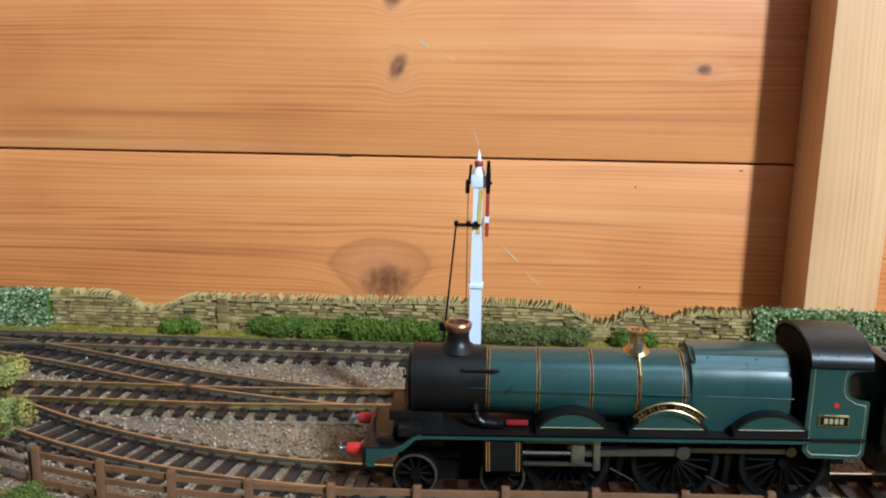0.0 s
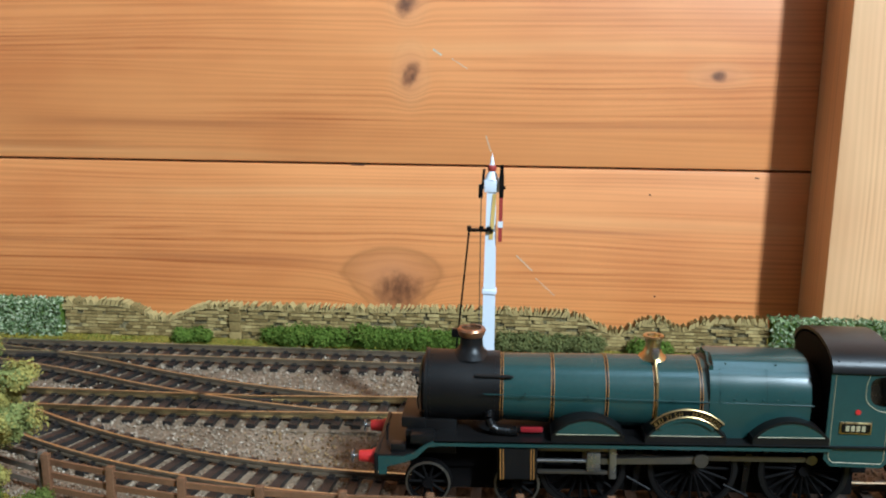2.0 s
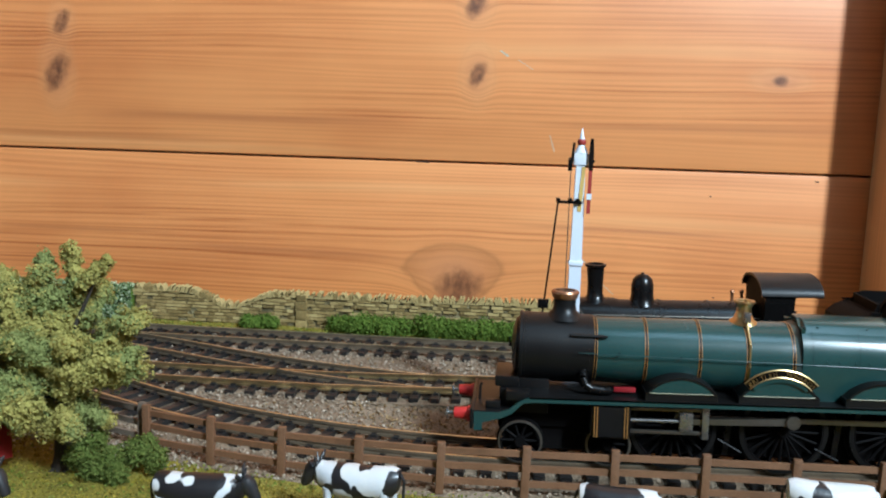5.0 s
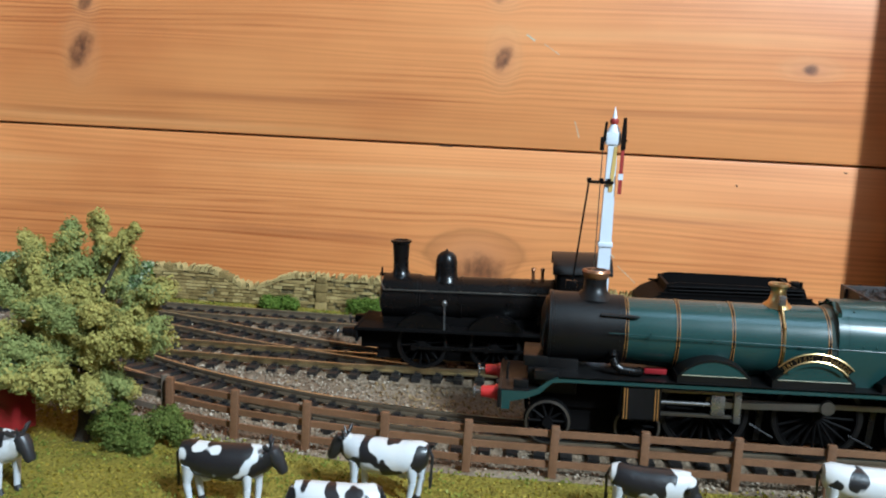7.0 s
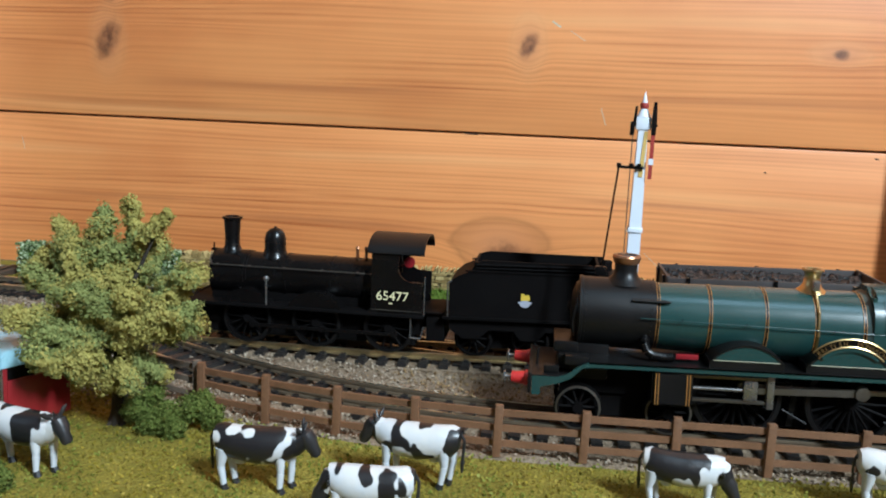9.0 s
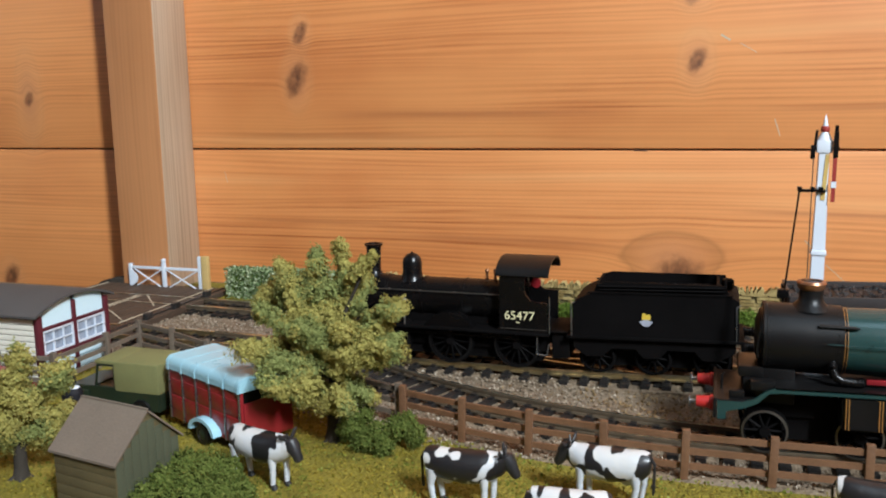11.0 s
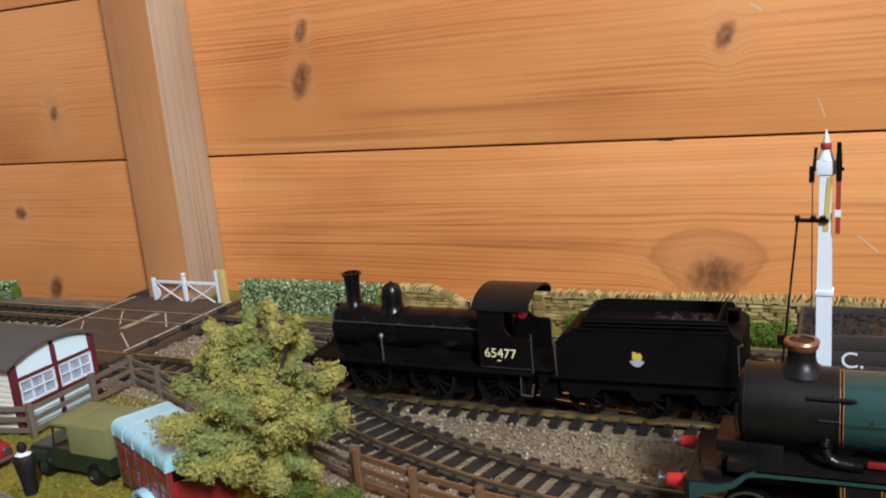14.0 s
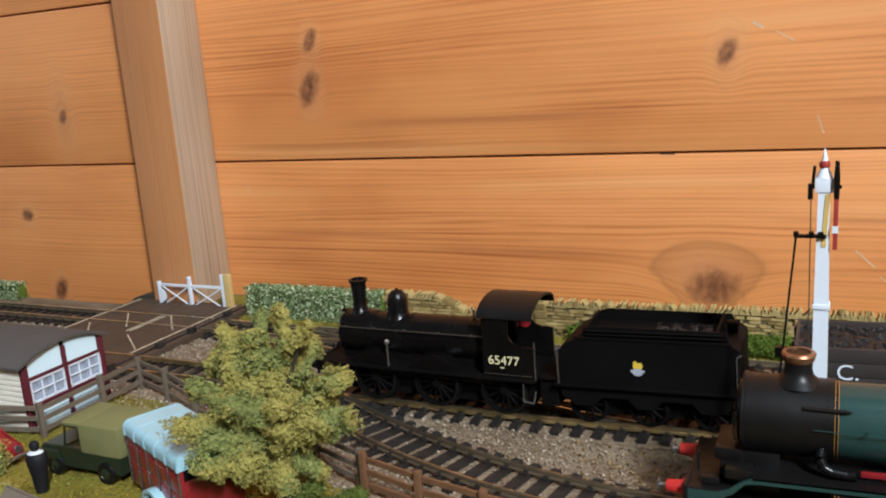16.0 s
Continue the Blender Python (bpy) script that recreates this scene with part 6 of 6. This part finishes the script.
for z in (1.12, -0.2):
    bm = bmesh.new()
    box(bm, -32.3, -27.35, -0.06, 0.06, z - 0.08, z + 0.08, 0.02)
    part("bar", bm, WHITE, gate)
for xa, xb in ((-32.2, -29.95), (-29.85, -27.45)):
    for za, zb in ((1.1, -0.2), (-0.2, 1.1)):
        bm = bmesh.new()
        rod(bm, (xa, 0, za), (xb, 0, zb), 0.045, n=6)
        part("brace", bm, WHITE, gate)
bm = bmesh.new()
prism(bm, arc(-32.2, 0.45, 0.42, 0.42, 90, -90, 12), -0.12, -0.05)
part("target", bm, WHITE, gate, "white half disc target")
bm = bmesh.new()
box(bm, -27.18, -26.75, -0.15, 0.15, GROUND, 1.98, 0.03)
part("post", bm, TIMBER, gate, "pale bare timber gate post")

# ---- signal box ----
cabin = thing("signal_box", "cream boarded signal box with maroon window frames and curved grey roof", "signal box", (-23.8, -18.3, GROUND))
bm = bmesh.new()
box(bm, -7.5, -0.1, -2.0, 2.0, 0, 3.0)
part("core", bm, MAROON, cabin)
for i in range(13):
    bm = bmesh.new()
    box(bm, -7.5, -0.2, -2.08, -1.98, 0.02 + i * 0.235, 0.22 + i * 0.235, 0.02)
    part("weatherboard", bm, CREAM, cabin)
for i in range(5):
    bm = bmesh.new()
    box(bm, -0.12, 0.0, -1.85, 1.85, 0.02 + i * 0.235, 0.22 + i * 0.235, 0.02)
    part("weatherboard", bm, CREAM_SKY_LIT, cabin)
for y0, y1 in ((-2.1, -1.82), (-0.1, 0.1), (1.82, 2.1)):
    bm = bmesh.new()
    box(bm, -0.14, 0.06, y0, y1, 0, 3.2 if abs(y0 + y1) < 0.3 else 2.95, 0.02)
    part("corner_post", bm, MAROON, cabin)
for z0, z1 in ((1.12, 1.28), (2.28, 2.42)):
    bm = bmesh.new()
    box(bm, -0.14, 0.05, -2.0, 2.0, z0, z1, 0.02)
    part("frame_rail", bm, MAROON, cabin)
for y0, y1 in ((-1.78, -0.12), (0.12, 1.78)):
    bm = bmesh.new()
    box(bm, -0.08, -0.03, y0, y1, 1.28, 2.28)
    win = part("window", bm, PANE_REFLECTION, cabin, "small paned white window with its reflection in the pane colour")
    for f in (0.0, 1 / 3, 2 / 3, 1.0):
        bm = bmesh.new()
        y = y0 + (y1 - y0) * f
        box(bm, -0.03, 0.045, y - (0.04 if f in (0, 1) else 0.018), y + (0.04 if f in (0, 1) else 0.018), 1.28, 2.28)
        part("glazing_bar", bm, WHITE, win)
    for z in (1.33, 1.78, 2.23):
        bm = bmesh.new()
        box(bm, -0.03, 0.045, y0, y1, z - (0.04 if z != 1.78 else 0.018), z + (0.04 if z != 1.78 else 0.018))
        part("glazing_bar", bm, WHITE, win)
    bm = bmesh.new()
    top = [(y0, 2.42), (y1, 2.42)] + [(y1 + (y0 - y1) * i / 8, 3.0 + 0.5 * (1 - ((y1 + (y0 - y1) * i / 8) / 2.1) ** 2)) for i in range(9)]
    prism(bm, top, -0.1, -0.01, "yz")
    part("gable_panel", bm, CREAM_SKY_LIT, cabin)
bm = bmesh.new()
prism(bm, [(2.35 - 4.7 * i / 16, 3.02 + 0.55 * (1 - ((2.35 - 4.7 * i / 16) / 2.35) ** 2)) for i in range(17)] + [(-2.35 + 4.7 * i / 16, 2.92 + 0.55 * (1 - ((-2.35 + 4.7 * i / 16) / 2.35) ** 2)) for i in range(17)], -7.8, 0.22, "yz")
part("roof", bm, ROOF_GREY, cabin, "curved dark grey roof")


# ---- road vehicles ----
def wheel_of_car(parent, x, y, r=0.36):
    bm = bmesh.new()
    lathe(bm, [(0, -0.14), (r * 0.55, -0.14), (r * 0.6, -0.17), (r * 0.95, -0.15), (r, -0.08), (r, 0.08), (r * 0.95, 0.15), (0, 0.14)], axis="Y", n=20)
    w = part("wheel", bm, BLACK_SATIN, parent, at=(x, y, r))
    bm = bmesh.new()
    lathe(bm, [(0, -0.19), (r * 0.3, -0.18), (r * 0.5, -0.15), (0, -0.15)], axis="Y", n=14)
    part("hub", bm, DARK_GREEN, w)
    return w


truck = thing("utility_truck", "dark green model utility truck with olive canvas cover", "truck", (-18.45, -21.75, GROUND + 0.12), 0)
bm = bmesh.new()
prism(bm, [(-1.95, 0.35), (1.95, 0.35), (1.95, 1.15), (-0.75, 1.15), (-1.9, 1.1), (-1.95, 0.95)], -0.92, 0.92)
bmesh.ops.bevel(bm, geom=bm.edges[:], offset=0.05, segments=2, affect="EDGES")
part("body", bm, DARK_GREEN, truck)
bm = bmesh.new()
for s in (-1, 1):
    for a, b in (((-0.75, 1.15), (-0.6, 1.95)), ((0.1, 1.15), (0.1, 1.95)), ((-0.6, 1.95), (0.1, 1.95))):
        rod(bm, (a[0], s * 0.85, a[1]), (b[0], s * 0.85, b[1]), 0.05, n=6)
for z in (1.18, 1.95):
    rod(bm, (-0.68 if z < 1.5 else -0.6, -0.85, z), (-0.68 if z < 1.5 else -0.6, 0.85, z), 0.05, n=6)
part("cab_frame", bm, DARK_GREEN, truck)
bm = bmesh.new()
prism(bm, [(-0.7, 1.2), (0.06, 1.2), (0.06, 1.9), (-0.58, 1.9)], -0.86, -0.83)
part("side_window", bm, GLASS, truck)
bm = bmesh.new()
box(bm, 0.1, 1.98, -0.94, 0.94, 1.0, 2.12, 0.1)
box(bm, -0.68, 0.2, -0.92, 0.92, 1.98, 2.12, 0.05)
part("canvas", bm, OLIVE, truck, "olive canvas tilt")
bm = bmesh.new()
for s in (-1, 1):
    box(bm, -1.95, -1.0, s * 0.92 - 0.12, s * 0.92 + 0.12, 0.62, 0.98, 0.08)
part("wing", bm, DARK_GREEN, truck)
bm = bmesh.new()
for s in (-1, 1):
    rod(bm, (-2.0, s * 0.7, 0.75), (-1.9, s * 0.7, 0.75), 0.13, n=12)
part("headlight", bm, STEEL, truck)
for x in (-1.25, 1.2):
    for y in (-0.85, 0.85):
        wheel_of_car(truck, x, y, 0.4)

trailer = thing("horse_trailer", "crimson model horse trailer with ribbed pale blue roof", "trailer", (-13.6, -22.7, GROUND + 0.12), -24)
L, W = 2.1, 1.02
bm = bmesh.new()
box(bm, -L, L, -W, W, 0.35, 2.2, 0.05)
body = part("body", bm, CRIMSON, trailer)
for i in range(6):
    x = -L + 0.05 + i * (2 * L - 0.1) / 5
    bm = bmesh.new()
    box(bm, x - 0.022, x + 0.022, -W - 0.05, -W + 0.02, 0.35, 2.22, 0.008)
    part("rib", bm, STEEL, body, "pale upright rib")
for z in (0.95, 1.55):
    bm = bmesh.new()
    for i in range(5):
        x0 = -L + 0.13 + i * (2 * L - 0.1) / 5
        box(bm, x0, x0 + 0.68, -W - 0.025, -W + 0.02, z - 0.24, z + 0.26, 0.02)
    part("side_panel", bm, CRIMSON, body)
bm = bmesh.new()
prof = [(-W - 0.06, 2.12), (-W - 0.06, 2.3)] + arc(-W + 0.22, 2.3, 0.28, 0.28, 180, 100, 5) + arc(W - 0.22, 2.3, 0.28, 0.28, 80, 0, 5) + [(W + 0.06, 2.12)]
prism(bm, prof, -L - 0.05, L + 0.05, "yz")
roof = part("roof", bm, PALE_BLUE, trailer, "glossy pale blue roof")
for i in range(6):
    x = -L + 0.05 + i * (2 * L - 0.1) / 5
    bm = bmesh.new()
    prism(bm, [(-W - 0.08, 2.1), (-W - 0.08, 2.3)] + arc(-W + 0.22, 2.3, 0.29, 0.29, 180, 100, 5) + arc(W - 0.22, 2.3, 0.29, 0.29, 80, 0, 5) + [(W + 0.07, 2.1)], x - 0.06, x + 0.06, "yz")
    part("roof_rib", bm, PALE_BLUE, roof)
bm = bmesh.new()
prism(bm, arc(0.2, 0.42, 0.75, 0.5, 180, 0, 12) + arc(0.2, 0.42, 0.6, 0.38, 0, 180, 12), -W - 0.32, -W)
part("mudguard", bm, PALE_BLUE, trailer, "pale blue wheel arch")
bm = bmesh.new()
box(bm, L - 0.01, L + 0.04, -W + 0.1, W - 0.1, 0.4, 1.72, 0.02)
part("tail_ramp", bm, CRIMSON, trailer, "crimson tail ramp below a black panel for the shaded opening")
# flat black panel on the closed body stands for the shade in the opening
bm = bmesh.new()
box(bm, L - 0.01, L + 0.015, -W + 0.12, W - 0.12, 1.74, 2.1, 0.02)
part("tail_opening_shade", bm, BLACK_DULL, trailer)
bm = bmesh.new()
pipe(bm, [(-L, 0, 0.4), (-L - 0.9, 0, 0.42)], 0.07)
part("draw_bar", bm, STEEL_DARK, trailer)
for y in (-W - 0.12, W + 0.12):
    wheel_of_car(trailer, 0.2, y, 0.36)

car = thing("car", "red model car with chromed bumper in the field", "car", (-23.9, -22.9, GROUND + 0.02), -6)
bm = bmesh.new()
prism(bm, [(-2.4, 0.3), (1.9, 0.3), (2.0, 0.5), (1.95, 0.85), (0.95, 0.98), (0.45, 1.42), (-1.2, 1.45), (-1.8, 1.0), (-2.4, 0.9)], -0.85, 0.85)
bmesh.ops.bevel(bm, geom=bm.edges[:], offset=0.07, segments=2, affect="EDGES")
part("body", bm, CRIMSON, car)
bm = bmesh.new()
pipe(bm, [(1.6, -0.9, 0.45), (2.05, -0.85, 0.45), (2.1, 0.0, 0.45), (2.05, 0.85, 0.45)], 0.07)
part("bumper", bm, STEEL, car)
bm = bmesh.new()
prism(bm, [(0.8, 1.0), (0.45, 1.36), (-1.15, 1.38), (-1.6, 1.0)], -0.87, 0.87)
part("side_window", bm, BLACK, car)
for y in (-0.6, 0.6):
    bm = bmesh.new()
    rod(bm, (1.9, y, 0.7), (2.02, y, 0.7), 0.14, n=14)
    part("headlight", bm, STEEL, car)
for x in (-1.4, 1.2):
    for y in (-0.8, 0.8):
        wheel_of_car(car, x, y, 0.36)

# ---- hut ----
hut = thing("hut", "small model hut with brown felt roof and olive boarded walls", "hut", (-13.94, -28.0, GROUND + 0.1), -9.6)
HUT_TOP, HUT_EAVE, HUT_HALF, HUT_LONG = 2.93, 1.75, 1.24, 1.295
PITCH = (HUT_TOP - HUT_EAVE) / HUT_HALF
bm = bmesh.new()
prism(bm, [(-1.12, -0.1), (1.12, -0.1), (1.12, HUT_TOP - 0.1 - 1.12 * PITCH), (0, HUT_TOP - 0.1), (-1.12, HUT_TOP - 0.1 - 1.12 * PITCH)], -1.18, 1.18, "yz")
walls = part("wall", bm, HUT_WALL, hut)
for s in (-1, 1):
    for i in range(8):
        y = -1.12 + i * 0.28
        bm = bmesh.new()
        h = HUT_TOP - 0.12 - max(abs(y), abs(y + 0.27)) * PITCH
        box(bm, s * 1.18 - 0.03, s * 1.18 + 0.03, y, y + 0.27, -0.1, h, 0.01)
        part("gable_board", bm, HUT_GABLE, walls)
for i in range(6):
    bm = bmesh.new()
    box(bm, -1.19, 1.19, -1.15, -1.1, -0.1 + i * 0.29, 0.18 + i * 0.29, 0.01)
    part("board", bm, HUT_WALL, walls)
for s in (-1, 1):
    bm = bmesh.new()
    prism(bm, [(s * -0.03, HUT_TOP - 0.07), (s * HUT_HALF, HUT_EAVE - 0.07), (s * HUT_HALF, HUT_EAVE), (s * -0.03, HUT_TOP)], -HUT_LONG, HUT_LONG, "yz")
    part("roof", bm, HUT_ROOF, hut, "faded brown felt roof slope")

# ---- cows ----
def hide(seed, share):
    """A coat of black patches on white; share: how much of it is black."""
    k = Nodes("black_and_white_hide")
    co = k.add("TexCoord").outputs["Object"]
    at = k.add("VectorMath", (co, (1.5, 0.8, 0.9)), operation="MULTIPLY").outputs[0]
    at = k.add("VectorMath", (at, (seed * 0.31, 0.0, seed * 0.17)), operation="ADD").outputs[0]
    spots = k.add("TexNoise", {"Vector": at, "Scale": 125.0, "Detail": 1.6, "Roughness": 0.4}).outputs[0]
    edge = 0.5 + (0.5 - share) * 0.3
    blend = k.ramp(spots, [(edge - 0.008, (0.0, 0.0, 0.0)), (edge + 0.008, (1.0, 1.0, 1.0))])
    cream = k.mix(k.noise(co, 220.0, 3), (0.46, 0.50, 0.56), (0.58, 0.53, 0.46))
    k.link(k.mix(blend, cream, (0.012, 0.011, 0.012)), "Base Color")
    k.b.inputs["Roughness"].default_value = 0.34
    k.bump(k.noise(co, 500.0, 3), 0.3, 0.0004)
    return k.m


def loft(bm, rings, n=14):
    """Skin over oval rings: (x, middle z, half width, half height)."""
    made = []
    for x, z, w, h in rings:
        made.append([bm.verts.new((x, w * math.cos(i * math.tau / n), z + h * math.sin(i * math.tau / n))) for i in range(n)])
    for a, b in zip(made, made[1:]):
        for i in range(n):
            bm.faces.new((a[i], a[(i + 1) % n], b[(i + 1) % n], b[i])).smooth = True
    bm.faces.new(made[0])
    bm.faces.new(made[-1][::-1])
    return bm


def loft_between(bm, rings, n=12):
    """Skin over oval rings set square to a bent line: (middle, half width, half height)."""
    made = []
    for i, (c, w, h) in enumerate(rings):
        ahead = (rings[min(i + 1, len(rings) - 1)][0] - rings[max(i - 1, 0)][0]).normalized()
        up = Vector((-ahead.z, 0, ahead.x)).normalized() if abs(ahead.y) < 0.5 else Vector((0, 0, 1))
        side = ahead.cross(up).normalized()
        made.append([bm.verts.new(c + side * (w * math.cos(j * math.tau / n)) + up * (h * math.sin(j * math.tau / n))) for j in range(n)])
    for a, b in zip(made, made[1:]):
        for i in range(n):
            bm.faces.new((a[i], a[(i + 1) % n], b[(i + 1) % n], b[i])).smooth = True
    bm.faces.new(made[0][::-1])
    bm.faces.new(made[-1])
    bmesh.ops.recalc_face_normals(bm, faces=bm.faces[:])
    return bm


def cow(x, y, turn, label, graze=False, size=1.0, coat=(1, 0.5)):
    coat = hide(*coat)
    cw = thing("cow", label, "cow", (x, y, GROUND + 0.1), turn, group="cows in the field")
    bm = bmesh.new()
    loft(bm, [(-1.12, 1.42, 0.06, 0.1), (-1.08, 1.34, 0.26, 0.28), (-0.9, 1.26, 0.38, 0.42), (-0.5, 1.2, 0.42, 0.44), (0.0, 1.16, 0.46, 0.48), (0.45, 1.18, 0.44, 0.47), (0.8, 1.24, 0.36, 0.42), (1.0, 1.32, 0.25, 0.32)])
    part("body", bm, coat, cw)
    bm = bmesh.new()
    top = Vector((1.02, 0, 1.16) if graze else (1.12, 0, 1.62))
    nose = Vector((1.42, 0, 0.42) if graze else (1.5, 0, 0.98))
    loft_between(bm, [(Vector((0.7, 0, 1.26)), 0.34, 0.42), (Vector((0.92, 0, 1.3 if not graze else 1.2)), 0.27, 0.36), (top.lerp(nose, 0.25) + Vector((-0.06, 0, 0)), 0.2, 0.26)])
    part("neck", bm, coat, cw)
    bm = bmesh.new()
    loft_between(bm, [(top, 0.1, 0.1), (top.lerp(nose, 0.12), 0.2, 0.2), (top.lerp(nose, 0.4), 0.21, 0.22), (top.lerp(nose, 0.68), 0.15, 0.16), (top.lerp(nose, 0.9), 0.15, 0.14), (nose, 0.1, 0.09)])
    part("head", bm, COW_BLACK, cw, "black head with small horns")
    for s in (-1, 1):
        bm = bmesh.new()
        root = top + Vector((-0.02, s * 0.15, 0.0))
        loft_between(bm, [(root, 0.05, 0.05), (root + Vector((-0.04, s * 0.14, 0.1)), 0.05, 0.09), (root + Vector((-0.05, s * 0.26, 0.16)), 0.02, 0.04)])
        part("ear", bm, COW_BLACK, cw)
        bm = bmesh.new()
        rod(bm, top + Vector((0.02, s * 0.08, 0.0)), top + Vector((0.06, s * 0.14, 0.2)), 0.045, 0.015, 6)
        part("horn", bm, COW_BLACK, cw)
    for lx, ly, back in ((-0.84, -0.19, 1), (-0.68, 0.19, 1), (0.6, -0.2, 0), (0.78, 0.2, 0)):
        bm = bmesh.new()
        if back:
            rod(bm, (lx, ly, 1.12), (lx - 0.06, ly, 0.62), 0.2, 0.095, 10)
            rod(bm, (lx - 0.06, ly, 0.62), (lx + 0.02, ly, 0.14), 0.1, 0.075, 10)
        else:
            rod(bm, (lx, ly, 1.05), (lx + 0.02, ly, 0.55), 0.15, 0.085, 10)
            rod(bm, (lx + 0.02, ly, 0.55), (lx, ly, 0.14), 0.095, 0.075, 10)
        leg = part("leg", bm, COW_WHITE, cw)
        bm = bmesh.new()
        rod(bm, (lx + 0.01, ly, 0.15), (lx + 0.06, ly, 0.0), 0.085, 0.11, 8)
        part("hoof", bm, COW_BLACK, leg)
    bm = bmesh.new()
    pipe(bm, [(-1.1, 0, 1.5), (-1.2, 0, 1.3), (-1.18, 0.02, 0.7)], 0.04, 6)
    rod(bm, (-1.18, 0.02, 0.75), (-1.17, 0.02, 0.45), 0.06, 0.03, 8)
    part("tail", bm, COW_BLACK, cw)
    bm = bmesh.new()
    lathe(bm, [(0, 0.62), (0.14, 0.68), (0.2, 0.8), (0, 0.9)], at=(-0.45, 0, 0), n=10)
    part("udder", bm, COW_WHITE, cw)
    if size != 1.0:
        cw.scale = (size,) * 3
    return cw


cow(-4.45, -25.65, 3, "black and white plastic cow standing with raised head", False, 1.0, (3, 0.62))
cow(-0.6, -24.45, 176, "black and white plastic cow walking along the fence", False, 1.0, (5, 0.42))
cow(-1.3, -27.1, 184, "black and white plastic cow low in the grass", True, 0.94, (8, 0.4))
cow(6.1, -24.5, -6, "black and white plastic cow grazing by the fence", True, 0.92, (11, 0.45))
cow(11.6, -23.6, -5, "mostly white plastic cow grazing by the fence", True, 1.0, (14, 0.3))
cow(-10.6, -25.9, -14, "black and white plastic cow beside the hut", False, 1.0, (17, 0.5))

# ---- standing figure: one plain mesh ----
bm = bmesh.new()
lathe(bm, [(0, 0), (0.2, 0.0), (0.24, 0.5), (0.3, 0.85), (0.34, 1.15), (0.25, 1.3), (0.1, 1.36), (0.15, 1.45), (0.16, 1.55), (0.1, 1.66), (0, 1.68)], n=16)
fig = new("figurine", as_mesh("figurine", bm, FIGURE_DARK, WHITE))
fig.matrix_basis = pose(-19.2 * CM, -23.8 * CM, (GROUND + 0.12) * CM) @ Matrix.Diagonal((1.15, 1.0, 1.12, 1))
for p in fig.data.polygons:
    if 1.3 * CM < p.center.z < 1.37 * CM:
        p.material_index = 1
tagged(fig, "tiny dark painted figurine with a pale collar on the grass", "figurine")


# ---- what moves: the goods train draws in from the right and stops ----
TRAVEL = [  # seconds, place of the chimney along the track
    (0.0, 52.0), (1.0, 43.5), (2.0, 34.6), (3.0, 25.2), (3.5, 20.3), (4.0, 15.65), (4.5, 10.55), (4.7, 8.9), (5.0, 6.4), (5.5, 3.5), (6.0, 1.3), (6.5, -0.55),
    (7.0, -2.03), (7.2, -2.72), (7.5, -3.95), (7.8, -5.35), (8.0, -6.36), (8.3, -7.7), (8.5, -8.5), (8.8, -9.5), (9.0, -10.04), (9.3, -10.75), (9.5, -11.1),
    (9.8, -11.5), (10.0, -11.7), (10.2, -11.85), (10.6, -12.05), (11.0, -12.18), (11.5, -12.25), (12.3, -12.26), (14.0, -12.26), (16.0, -12.26),
]


def place_at(t):
    for (a, x), (b, y) in zip(TRAVEL, TRAVEL[1:]):
        if a <= t <= b:
            return x + (y - x) * (t - a) / (b - a)
    return TRAVEL[-1][1]


def motions():
    for ob, a, b in ((goods, 1.0, 6.6), (goods_tender, 9.9, 14.25), (wagon, 18.4, 22.8)):
        rows = []
        for t in [i * 0.25 for i in range(47)] + [12.3, 16.0]:
            x = place_at(t)
            za, zb = b_rise(x + a), b_rise(x + b)
            slope = (zb - za) / (b - a)
            rows.append((t, pose(x * CM, BLACK_Y * CM, (za - slope * a) * CM, 0, -math.degrees(math.atan(slope)), 0)))
        walk(ob, rows)
    times = [i * 0.1 for i in range(113)] + [11.5, 12.3, 16.0]
    for w, x, y, z, r in goods_wheels + tender_wheels + wagon_wheels:
        face = 180.0 if y > 0 else 0.0
        rows = []
        for t in times:
            roll = math.degrees((place_at(t) + 12.26) / r)
            rows.append((t, pose(x * CM, y * CM, z * CM, 0, roll, 0) @ pose(0, 0, 0, 0, 0, face)))
        walk(w, rows)
    rows = []
    for t in times:
        a = (place_at(t) + 12.26) / 0.96
        rows.append((t, pose(0.33 * math.sin(a) * CM, 0, (0.96 + 0.33 * math.cos(a)) * CM)))
    walk(side_rod, rows)


motions()
